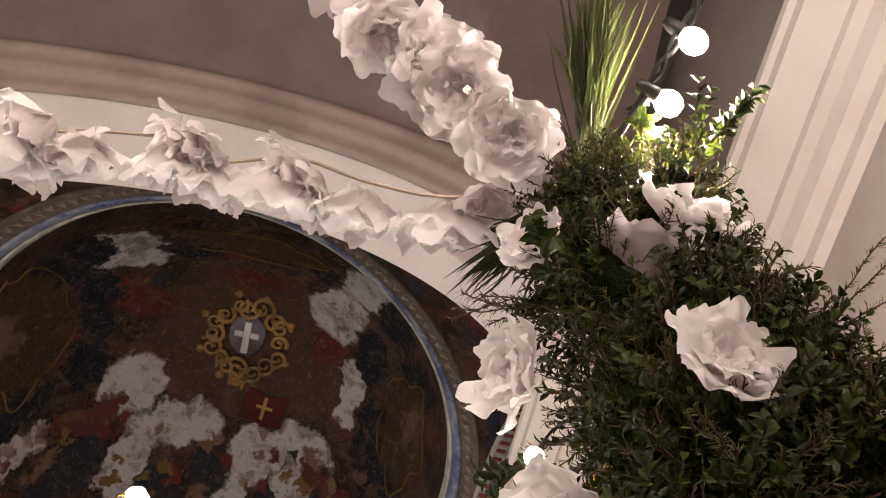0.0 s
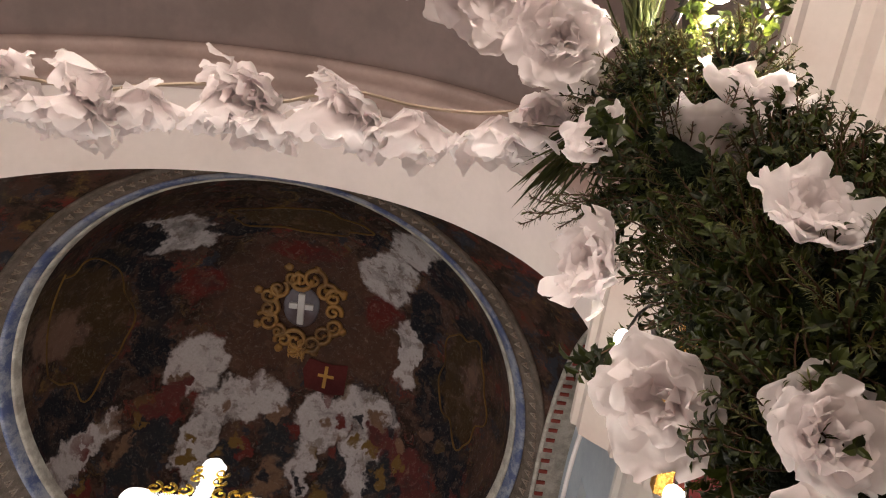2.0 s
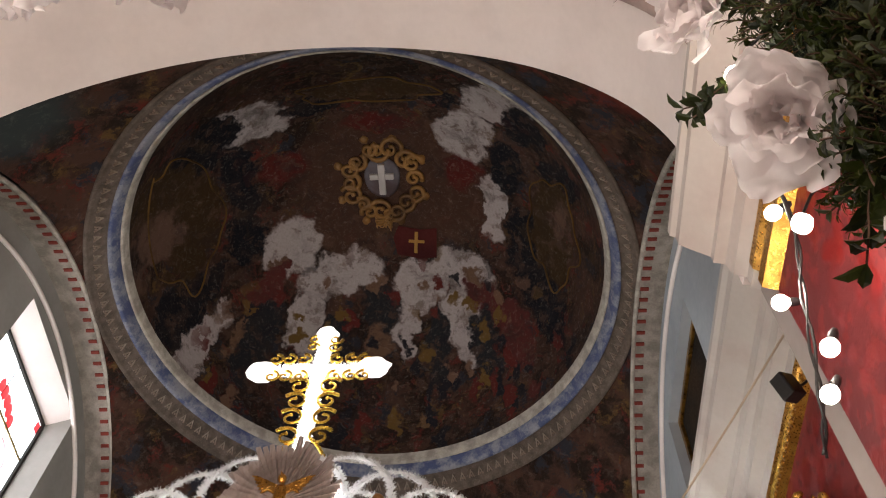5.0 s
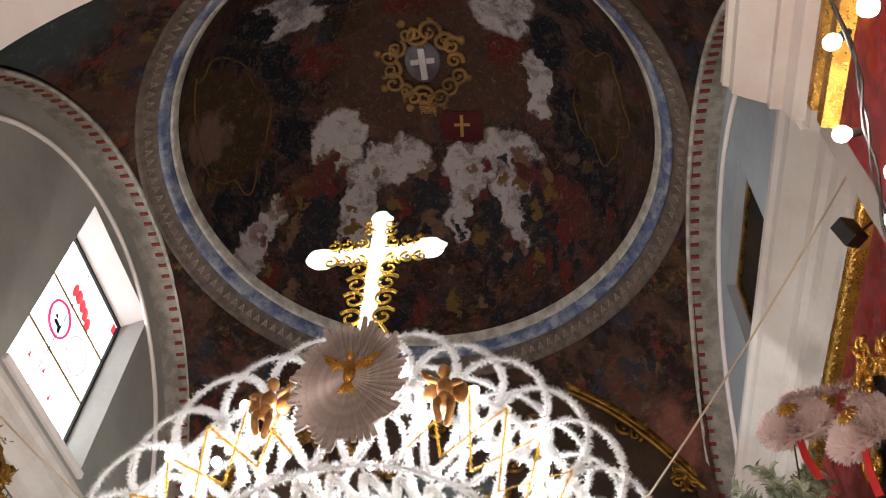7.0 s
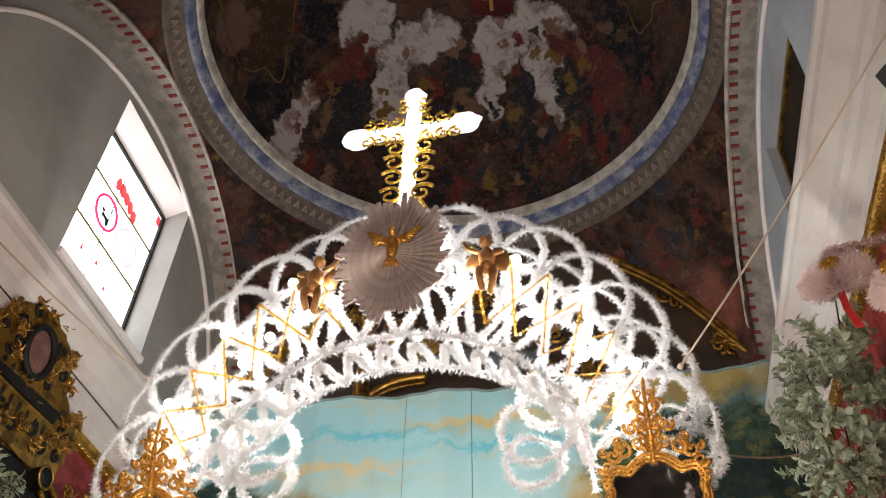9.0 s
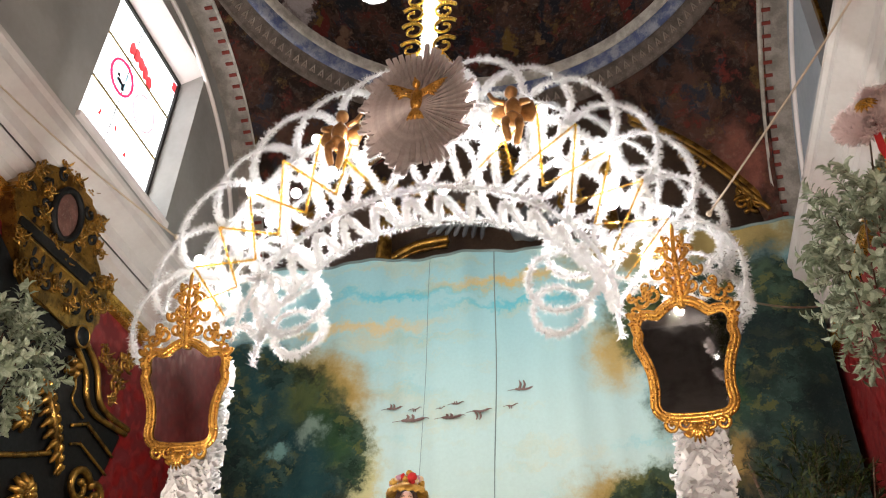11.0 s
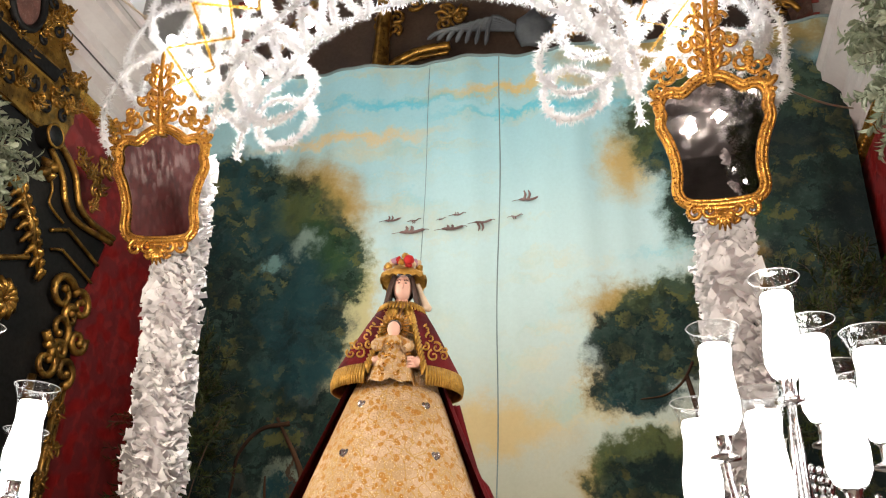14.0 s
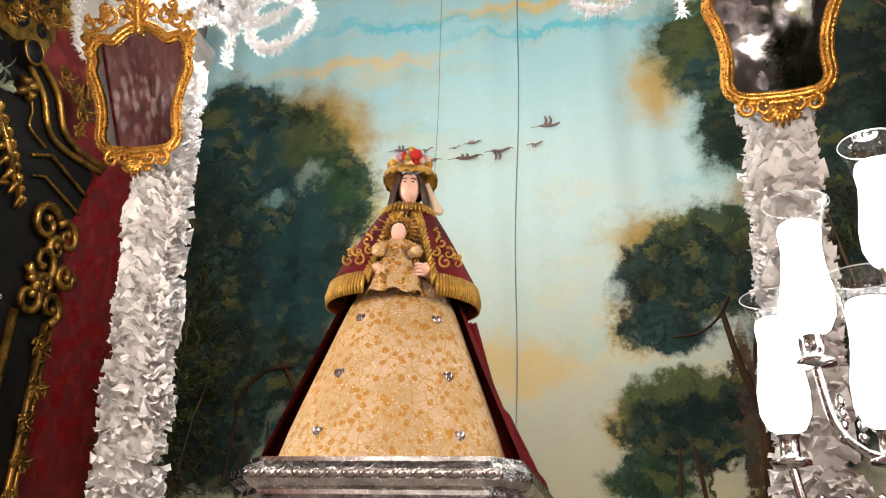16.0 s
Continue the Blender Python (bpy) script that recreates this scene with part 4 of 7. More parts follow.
for sx in (-1, 1):
    bm = bmesh.new()
    for k in range(6):
        tube(bm, spline([(sx * 0.03, 0, 0.02 + 0.015 * k), (sx * (0.09 + 0.008 * k), -0.02, 0.05 + 0.016 * k), (sx * (0.14 + 0.018 * k), -0.01, 0.02 + 0.034 * k)], 5), [0.012] * 4 + [0.015] * 5 + [0.006] * 2, 5)
    part("wing", bm, GOLD, dove, "", True)
bm = bmesh.new()
for k in range(5):
    tube(bm, [(0, 0, -0.08), (0.016 * (k - 2), -0.01, -0.15), (0.03 * (k - 2), 0, -0.2)], [0.016, 0.018, 0.01], 5)
part("tail", bm, GOLD, dove, "", True)


def cherub(where, flip):
    """A gilded cherub as one plain figure."""
    bm = bmesh.new()
    blob(bm, (0, 0, 0.2), (0.065, 0.055, 0.1), 3, 0.2), blob(bm, (flip * 0.01, -0.01, 0.36), (0.05, 0.05, 0.055), 4, 0.2), blob(bm, (0, 0, 0.1), (0.06, 0.06, 0.06), 2, 0.2)
    tube(bm, spline([(0.04, 0, 0.1), (0.05, -0.03, -0.02), (0.02, 0.01, -0.14)], 5), [0.036] * 5 + [0.028] * 5 + [0.018], 7)
    tube(bm, spline([(-0.04, 0, 0.1), (-0.05, -0.05, 0.0), (-0.03, 0.0, -0.11)], 5), [0.036] * 5 + [0.028] * 5 + [0.018], 7)
    tube(bm, spline([(flip * 0.06, 0, 0.27), (flip * 0.13, -0.03, 0.28), (flip * 0.17, -0.02, 0.36)], 5), [0.022] * 5 + [0.018] * 6, 6)
    tube(bm, spline([(-flip * 0.06, 0, 0.27), (-flip * 0.12, -0.04, 0.22), (-flip * 0.06, -0.07, 0.17)], 5), [0.022] * 5 + [0.018] * 6, 6)
    for sx in (-1, 1):
        blob(bm, (sx * 0.1, 0.06, 0.22), (0.07, 0.015, 0.11), 5, 0.4)
    ob = tagged(part("cherub_figure", bm, CHERUB, None, "small gilded carved cherub fixed on the arch", True), category="figurine", group="cherubs on the arch")
    ob.location = where
    return ob


CHERUB = surface("brown_gilding", (0.5, 0.26, 0.09), (0.28, 0.13, 0.05), 0.4, 0.7, big=10, small=50, spread=0.4)
cherub((-0.33, 5.42, 5.88), 1)
cherub((0.98, 5.42, 5.9), -1)

# ---- columns of paper petals ----
def ruffle_column(top, foot):
    top, foot = Vector(top), Vector(foot)
    root = thing("petal_column", foot, "tall column wrapped in ruffled white paper petals", "column", "columns of the arch")
    axis = top - foot
    part("post", tube(bmesh.new(), [Vector(), axis], 0.11, 10), PAPER, root)
    bm, rnd = bmesh.new(), random.Random(7)
    for i in range(2800):
        h, a = rnd.random(), rnd.random() * 6.283
        rad = 0.135 + 0.014 * math.sin(h * 60)
        c = axis * h + Vector((math.cos(a), math.sin(a), 0)) * rad * 0.8
        out = Vector((math.cos(a), math.sin(a), rnd.uniform(-0.7, 0.5))).normalized()
        side = Vector((-math.sin(a), math.cos(a), rnd.uniform(-0.6, 0.6))).normalized()
        L, W = rnd.uniform(0.05, 0.095), rnd.uniform(0.03, 0.055)
        rows = []
        for u in (0.0, 0.5, 1.0):
            row = []
            for v in (-1, -0.35, 0.35, 1):
                q = c + out * L * u + side * W * v * (0.5 + 0.6 * u) + Vector((rnd.uniform(-1, 1), rnd.uniform(-1, 1), rnd.uniform(-1, 1))) * 0.007 * (0.4 + u)
                q.z += 0.022 * u * math.sin(3 * v + a * 3)
                row.append(bm.verts.new(q))
            rows.append(row)
        for r, s in zip(rows, rows[1:]):
            for k in range(3):
                bm.faces.new((r[k], r[k + 1], s[k + 1], s[k]))
    tagged(part("petals", bm, PETAL, root, "crinkled white paper petals", True), kind="stuff")
    return root


ruffle_column((-1.55, 6.4, 4.75), (-1.24, 6.4, 0.0))
ruffle_column((2.02, 6.4, 4.75), (1.97, 6.4, 0.0))

# ---- gilt mirrors ----
GLASS_OUT = [(0, -0.03), (0.12, -0.025), (0.2, -0.01), (0.235, 0.04), (0.225, 0.14), (0.232, 0.26), (0.265, 0.38), (0.305, 0.48), (0.29, 0.545), (0.305, 0.61), (0.27, 0.665), (0.18, 0.65), (0.11, 0.70), (0.05, 0.735), (0, 0.74)]
MIRROR, mt, mb = nodes_of("old_mirror", 0.04, 1.0)
mt.links.new(mix(mt, remap(mt, noise_tex(mt, 5, 5), 0.45, 0.75, 0, 0.6), (0.42, 0.42, 0.43), (0.16, 0.15, 0.15)), mb.inputs["Base Color"])
mt.links.new(remap(mt, noise_tex(mt, 14, 4), 0.4, 0.7, 0.015, 0.05), mb.inputs["Roughness"])


def gilt_mirror(where, tilt, turn, size):
    root = thing("gilt_mirror", where, "carved gilt rococo mirror with a tall crest", "mirror", "mirrors on the columns")
    root.matrix_basis = pose(*where, tilt, 0, turn) @ Matrix.Diagonal((size, size, size, 1))
    half = GLASS_OUT
    loop = [(x, z + 0.26) for x, z in half] + [(-x, z + 0.26) for x, z in half[-2:0:-1]]
    smooth_loop = spline([(x, 0, z) for x, z in loop], 3, True)
    part("glass", plate(bmesh.new(), [(p.x * 1.03, 0.626 + (p.z - 0.626) * 1.03) for p in smooth_loop], 0.012), MIRROR, root, "tarnished mirror glass")
    cz = 0.63
    for off, r, y in ((0.008, 0.012, -0.025), (0.032, 0.019, -0.04), (0.058, 0.014, -0.025)):
        pts = []
        for i, p in enumerate(smooth_loop):
            t = (smooth_loop[(i + 1) % len(smooth_loop)] - smooth_loop[i - 1]).normalized()
            nrm = Vector((t.z, 0, -t.x))
            if nrm.dot(Vector((p.x, 0, p.z - cz))) < 0:
                nrm = -nrm
            pts.append(p + nrm * off + Vector((0, y, 0)))
        part("moulding", tube(bmesh.new(), pts, r, 8, True), GOLD, root, "", True)
    crest = bmesh.new()
    for sx in (-1, 1):
        for c, r, st, w, fl in (((0.09, 1.14), 0.07, 0.5, 0.02, 1), ((0.19, 1.1), 0.07, 0.3, 0.02, -1), ((0.28, 1.06), 0.065, 0.6, 0.02, 1), ((0.33, 0.98), 0.06, 0.0, 0.02, -1), ((0.35, 0.86), 0.045, 0.2, 0.017, 1),
                                ((0.06, 1.28), 0.06, 1.2, 0.02, 1), ((0.13, 1.25), 0.05, 0.2, 0.018, -1), ((0.08, 1.4), 0.05, 0.0, 0.016, 1), ((0.045, 1.5), 0.035, 0.3, 0.014, -1), ((0.23, 1.16), 0.05, 1.0, 0.016, 1), ((0.34, 1.08), 0.035, 0.5, 0.014, -1)):
            scroll(crest, (sx * c[0], c[1]), r, 1.15, math.pi * st if sx > 0 else math.pi * (1 - st), w, fl * sx, -0.04)
        for k in range(5):
            tube(crest, spline([(sx * 0.01, -0.04, 1.05 + 0.09 * k), (sx * (0.06 + 0.01 * (k % 2)), -0.06, 1.1 + 0.09 * k), (sx * 0.075, -0.04, 1.17 + 0.085 * k)], 5), [0.012] * 3 + [0.02] * 4 + [0.014] * 3 + [0.005], 6)
        for k in range(4):
            blob(crest, (sx * (0.36 - 0.012 * k), -0.03, 0.95 - 0.06 * k), (0.022, 0.02, 0.035), k, 0.3)
    tube(crest, spline([(0, -0.03, 0.98), (0, -0.05, 1.2), (0, -0.06, 1.4), (0.01, -0.04, 1.62)], 5), [0.03] * 5 + [0.024] * 5 + [0.016] * 5 + [0.004], 7)
    part("crest", crest, GOLD, root, "pierced carved crest of scrolls and leaves", True)
    apron = bmesh.new()
    for sx in (-1, 1):
        for c, r, st, w, fl in (((0.17, 0.15), 0.055, 0.5, 0.02, 1), ((0.09, 0.16), 0.05, 1.0, 0.018, -1), ((0.2, 0.22), 0.035, 0.2, 0.016, 1), ((0.06, 0.1), 0.035, 0.0, 0.014, 1)):
            scroll(apron, (sx * c[0], c[1]), r, 1.1, math.pi * st if sx > 0 else math.pi * (1 - st), w, -fl * sx, -0.04)
    for k in range(7):
        a = math.pi * (k - 3) / 8
        tube(apron, [(0, -0.05, 0.15), (0.05 * math.sin(a), -0.07, 0.15 - 0.07 * math.cos(a)), (0.09 * math.sin(a), -0.05, 0.15 - 0.13 * math.cos(a))], [0.012, 0.018, 0.006], 6)
    part("apron", apron, GOLD, root, "carved shell and scrolls", True)
    return root


gilt_mirror((1.99, 6.14, 3.76), 20, -3, 0.875)
gilt_mirror((-1.43, 6.08, 3.745), 20, 6, 0.86)

# ---- silver pedestal and the statue ----
ped = thing("silver_pedestal", (0.42, 5.42, 0), "chased silver pedestal with moulded rim under the statue", "pedestal")


def octagon(w, d, cut, z):
    return [(-w + cut, -d, z), (w - cut, -d, z), (w, -d + cut, z), (w, d - cut, z), (w - cut, d, z), (-w + cut, d, z), (-w, d - cut, z), (-w, -d + cut, z)]


def stack(levels):
    bm = bmesh.new()
    rows = [[bm.verts.new(p) for p in octagon(w, d, 0.09, z)] for w, d, z in levels]
    for r, s in zip(rows, rows[1:]):
        for k in range(8):
            bm.faces.new((r[k], r[(k + 1) % 8], s[(k + 1) % 8], s[k]))
    bm.faces.new(rows[0][::-1]), bm.faces.new(rows[-1])
    return bm


W0 = 0.5
part("rim", stack([(W0 - 0.05, 0.42, 1.9), (W0 - 0.02, 0.45, 1.91), (W0 - 0.02, 0.45, 1.925), (W0 - 0.0, 0.47, 1.935), (W0 + 0.015, 0.485, 1.955), (W0 + 0.015, 0.485, 1.985), (W0 - 0.005, 0.465, 1.995), (W0 - 0.02, 0.45, 2.015), (W0 - 0.02, 0.45, 2.03)]), SILVER, ped, "moulded silver rim")
part("body", stack([(W0 - 0.06, 0.41, 1.3), (W0 - 0.06, 0.41, 1.7), (W0 - 0.03, 0.44, 1.72), (W0 - 0.03, 0.44, 1.74), (W0 - 0.07, 0.4, 1.77), (W0 - 0.07, 0.4, 1.8), (W0 - 0.045, 0.425, 1.82), (W0 - 0.045, 0.425, 1.86), (W0 - 0.06, 0.41, 1.87), (W0 - 0.06, 0.41, 1.9)]), SILVER, ped)
boss = mesh_of(blob(blob(bmesh.new(), (0, 0, 0), (0.024, 0.014, 0.016), 3, 0.3, 2), (0.03, 0, 0), (0.01, 0.01, 0.013), 3, 0.3, 1), "boss", SILVER, True)
for i in range(15):
    ob = new("boss", boss)
    ob.parent, ob.location = ped, (-0.4 + 0.057 * i, -0.488, 1.97)
part("altar_block", box(bmesh.new(), (-0.6, -0.5, 0), (0.6, 0.5, 1.3), 0.01), DARKWOOD, ped, "plain dark base block")

bro, bt, bb = nodes_of("gold_brocade", 0.42)
bp = coords(bt)
warp = vmath(bt, "ADD", bp, vmath(bt, "MULTIPLY", noise_tex(bt, 18, 3, bp, 0.5, True), (0.035,) * 3))
bv = bt.nodes.new("ShaderNodeTexVoronoi")
bv.feature = "DISTANCE_TO_EDGE"
bv.inputs["Scale"].default_value = 24
put_in(bt, bv.inputs["Vector"], warp)
bw2 = bt.nodes.new("ShaderNodeTexVoronoi")
bw2.inputs["Scale"].default_value = 27
put_in(bt, bw2.inputs["Vector"], warp)
lines = remap(bt, bv.outputs["Distance"], 0.07, 0.02)
dots = remap(bt, bw2.outputs["Distance"], 0.4, 0.3)
sparkle = remap(bt, noise_tex(bt, 160, 2, bp), 0.62, 0.68)
c = mix(bt, remap(bt, noise_tex(bt, 7, 4, bp), 0.4, 0.6), (0.6, 0.44, 0.28), (0.5, 0.34, 0.17))
c = mix(bt, lines, c, (0.5, 0.3, 0.08))
c = mix(bt, dots, c, (0.46, 0.22, 0.025))
c = mix(bt, sparkle, c, (0.9, 0.75, 0.45))
bt.links.new(c, bb.inputs["Base Color"])
bt.links.new(remap(bt, noise_tex(bt, 90, 3, bp), 0.4, 0.6, 0.0, 0.6), bb.inputs["Metallic"])
bump(bt, bb, noise_tex(bt, 110, 3, bp), 0.9, 0.012)
VELVET = surface("crimson_velvet", (0.12, 0.006, 0.009), (0.06, 0.003, 0.005), 0.7, big=6, small=60, relief=0.2)
FRINGE = surface("gold_fringe", (0.6, 0.36, 0.07), (0.4, 0.22, 0.035), 0.4, 0.6, big=30, small=150, relief=0.6, spread=0.4)
SKIN = surface("painted_flesh", (0.74, 0.46, 0.36), (0.7, 0.42, 0.33), 0.4, small=40, relief=0, spread=0.04)
HAIR = surface("dark_brown_hair", (0.04, 0.018, 0.01), None, 0.5, small=120, relief=0.5)
LINEN = surface("cream_lace", (0.66, 0.54, 0.4), (0.6, 0.45, 0.25), 0.7, small=80, relief=0.5)
REDF = surface("red_silk", (0.5, 0.03, 0.03), None, 0.6)
PINKF = surface("faded_rose_silk", (0.5, 0.3, 0.32), (0.3, 0.16, 0.3), 0.7)

st = bmesh.new()
slots = [bro, VELVET, FRINGE, SKIN, HAIR, LINEN, GOLD, SILVER, REDF, PINKF]


def paint_new(before, index):
    st.faces.ensure_lookup_table()
    for f in st.faces[before:]:
        f.material_index, f.smooth = index, True


def robe(profile, a0, a1, ridge, depth=0.82, n=40):
    return grid(st, lambda a, k: ((profile[k][0] * (1 + ridge * math.sin(a * 11 + profile[k][1] * 3))) * math.cos(a), depth * profile[k][0] * (1 + ridge * math.sin(a * 11)) * math.sin(a), profile[k][1]), span(a0, a1, n), range(len(profile)))


rad = math.radians
n0 = len(st.faces)
robe([(0.445, 0.0), (0.405, 0.12), (0.355, 0.25), (0.295, 0.4), (0.235, 0.55), (0.18, 0.68), (0.12, 0.8), (0.09, 0.92), (0.07, 0.98)], 0, 2 * math.pi, 0.006)
paint_new(n0, 0)
n0 = len(st.faces)
robe([(0.53, -0.03), (0.455, 0.14), (0.395, 0.27), (0.325, 0.42), (0.255, 0.58), (0.19, 0.72), (0.13, 0.86), (0.09, 0.96)], rad(-14), rad(192), 0.03, 0.95, 60)
for k in range(5):
    tube(st, spline([(0.2 + 0.02 * k, 0.1, 0.6), (0.3 + 0.022 * k, 0.08 + 0.03 * k, 0.3), (0.42 + 0.026 * k, 0.0 + 0.06 * k, 0.05), (0.48 + 0.025 * k, -0.02 + 0.06 * k, -0.12)], 6), [0.02] * 7 + [0.04] * 6 + [0.055] * 5 + [0.03], 7)
paint_new(n0, 1)
# cape over the shoulders, open at the front, with fringe
cape = [(0.07, 1.03), (0.12, 1.0), (0.165, 0.93), (0.228, 0.82), (0.29, 0.71), (0.298, 0.695)]
n0 = len(st.faces)
robe(cape, rad(-62), rad(242), 0.012, 0.72, 50)
paint_new(n0, 1)
n0 = len(st.faces)
for i in range(110):
    a = rad(-62) + rad(304) * i / 109
    for r, z, L in ((0.296, 0.7, 0.085),):
        p = Vector((r * math.cos(a), 0.72 * r * math.sin(a), z))
        tube(st, [p, p + Vector((0.012 * math.cos(a), 0.01 * math.sin(a), -L * 0.6)), p + Vector((0.01 * math.cos(a), 0.0, -L))], [0.007, 0.008, 0.005], 4)
for sx in (-1, 1):
    a = rad(-62) if sx > 0 else rad(242)
    for k in range(26):
        f = k / 25 * 4.6
        i = int(f)
        r, z = (cape[i][j] + (cape[i + 1][j] - cape[i][j]) * (f - i) for j in (0, 1))
        p = Vector((r * math.cos(a), 0.72 * r * math.sin(a), z))
        tube(st, [p, p + Vector((-sx * 0.012, -0.01, -0.025)), p + Vector((-sx * 0.016, -0.005, -0.045))], [0.008, 0.008, 0.005], 4)
    for cx, cz, r, fl in ((0.15, 0.85, 0.03, 1), (0.18, 0.8, 0.03, -1), (0.17, 0.75, 0.032, 1), (0.215, 0.76, 0.026, -1), (0.13, 0.9, 0.022, 1), (0.13, 0.79, 0.022, -1), (0.22, 0.81, 0.02, 1)):
        yy = -0.72 * math.sqrt(max((0.08 + (1.03 - cz) * 0.73) ** 2 - cx * cx, 0.0004)) - 0.008
        scroll(st, (sx * cx, cz), r * 0.9, 1.0, 0.4 + cx * 9, 0.006, fl * sx, yy)
for k in range(40):
    a = 2 * math.pi * k / 40
    p = Vector((0.085 * math.cos(a), 0.07 * math.sin(a), 1.035))
    tube(st, [p, p + Vector((0.022 * math.cos(a), 0.022 * math.sin(a), -0.018)), p + Vector((0.035 * math.cos(a), 0.035 * math.sin(a), -0.042))], [0.008, 0.008, 0.005], 4)
paint_new(n0, 2)
# head, hair, hat
n0 = len(st.faces)
blob(st, (0, -0.02, 1.12), (0.046, 0.05, 0.066), 0, 0, 3), tube(st, [(0, 0, 1.0), (0, -0.01, 1.08)], 0.03, 10), blob(st, (0, -0.069, 1.115), (0.008, 0.009, 0.016), 0, 0, 2)
for sx in (-1, 1):
    blob(st, (sx * 0.09, -0.16, 0.72), (0.035, 0.03, 0.026), 2, 0.3, 2)
    for k in range(4):
        tube(st, [(sx * 0.09, -0.17, 0.735 - 0.012 * k), (sx * 0.065, -0.19, 0.735 - 0.014 * k), (sx * 0.05, -0.19, 0.73 - 0.014 * k)], 0.007, 5)
blob(st, (-0.02, -0.17, 0.865), (0.03, 0.03, 0.037), 0, 0, 3)
paint_new(n0, 3)
n0 = len(st.faces)
blob(st, (0, 0.02, 1.14), (0.06, 0.058, 0.078), 3, 0.05, 3)
for sx in (-1, 1):
    for k in range(7):
        tube(st, spline([(sx * 0.04, -0.045 + 0.015 * k, 1.17), (sx * 0.062, -0.045 + 0.015 * k, 1.1), (sx * (0.078 + 0.003 * k), -0.03 + 0.01 * k, 1.02), (sx * (0.09 + 0.002 * k), -0.03 + 0.01 * k, 0.97)], 5), 0.014, 6)
blob(st, (-0.02, -0.148, 0.884), (0.034, 0.034, 0.032), 4, 0.1, 2)
for sx in (-1, 1):
    blob(st, (sx * 0.017, -0.065, 1.13), (0.007, 0.006, 0.0035), 0, 0, 1)
    tube(st, [(sx * 0.008, -0.066, 1.143), (sx * 0.018, -0.067, 1.146), (sx * 0.028, -0.06, 1.142)], 0.002, 4)
paint_new(n0, 4)
n0 = len(st.faces)
grid(st, lambda a, k: ((0.05, 0.105, 0.112, 0.1, 0.06, 0.05)[k] * math.cos(a) * (1 + 0.03 * math.sin(9 * a)), (0.05, 0.1, 0.107, 0.095, 0.06, 0.05)[k] * math.sin(a), 1.172 + (0.0, -0.02, -0.008, 0.012, 0.03, 0.05)[k] + 0.012 * math.cos(2 * a) - 0.022 * math.sin(a)), span(0, 2 * math.pi, 36), range(6))
grid(st, lambda a, k: ((0.112, 0.118, 0.115)[k] * math.cos(a), (0.107, 0.113, 0.11)[k] * math.sin(a), 1.17 - 0.011 * k + 0.012 * math.cos(2 * a) - 0.022 * math.sin(a) + 0.006 * math.sin(a * 18)), span(0, 2 * math.pi, 90), range(3))
paint_new(n0, 2)
rs = random.Random(3)
for k in range(26):
    n0 = len(st.faces)
    a = 2 * math.pi * k / 26
    blob(st, ((0.07 + 0.02 * rs.random()) * math.cos(a), (0.07 + 0.02 * rs.random()) * math.sin(a), 1.21 + 0.03 * rs.random() - 0.02 * math.sin(a)), (0.019, 0.019, 0.017), k, 0.5, 2)
    paint_new(n0, rs.choice((8, 9, 9, 5, 2)))
n0 = len(st.faces)
blob(st, (0.025, -0.098, 1.237), (0.026, 0.02, 0.024), 9, 0.5, 2)
paint_new(n0, 8)
n0 = len(st.faces)
for k in range(4):
    tube(st, spline([(0.07, 0.0 + 0.01 * k, 1.15), (0.1, 0.0, 1.08), (0.12 + 0.006 * k, 0.0, 1.02)], 5), [0.014] * 5 + [0.018] * 5 + [0.008], 5)
paint_new(n0, 5)
n0 = len(st.faces)
# the child: gown and sleeves
grid(st, lambda a, k: (-0.02 + (0.115, 0.095, 0.065, 0.045, 0.035)[k] * (1 + 0.06 * math.sin(7 * a)) * math.cos(a), -0.15 + (0.08, 0.065, 0.05, 0.045, 0.03)[k] * math.sin(a), (0.62, 0.69, 0.76, 0.81, 0.84)[k] + 0.008 * math.sin(7 * a) * (k == 0)), span(0, 2 * math.pi, 36), range(5))
for sx in (-1, 1):
    tube(st, spline([(-0.02 + sx * 0.035, -0.15, 0.82), (-0.02 + sx * 0.075, -0.18, 0.79), (-0.02 + sx * 0.06, -0.22, 0.77)], 5), [0.022] * 5 + [0.026] * 5 + [0.014], 7)
    tube(st, spline([(sx * 0.13, -0.04, 0.86), (sx * 0.14, -0.1, 0.76), (sx * 0.1, -0.15, 0.72)], 5), 0.035, 7)
paint_new(n0, 0)
n0 = len(st.faces)
for k in range(26):
    a = 2 * math.pi * k / 26
    L = 0.1 if k % 2 else 0.075
    tube(st, [(-0.02 + 0.036 * math.cos(a), -0.145, 0.885 + 0.036 * math.sin(a)), (-0.02 + L * math.cos(a), -0.14, 0.885 + L * math.sin(a))], [0.006, 0.0015], 4)
for k in range(30):
    a = 2 * math.pi * rs.random()
    blob(st, (-0.02 + 0.1 * math.cos(a) * 0.8, -0.15 - 0.075 * abs(math.sin(a)), 0.63 + 0.16 * rs.random()), (0.009, 0.006, 0.009), k, 0.2, 1)
paint_new(n0, 6)
n0 = len(st.faces)
for z, r in ((0.53, 0.225), (0.31, 0.315), (0.1, 0.395)):
    for sx in (-1, 1):
        q = Vector((sx * r * 0.62, -0.82 * r * 0.8, z))
        for d in (-1, 1):
            blob(st, q + Vector((d * 0.009, -0.01, 0.0)), (0.015, 0.012, 0.017), 1, 0.1, 2)
        blob(st, q + Vector((0, -0.01, -0.014)), (0.012, 0.011, 0.014), 1, 0.1, 2)
paint_new(n0, 7)
me = bpy.data.meshes.new("statue")
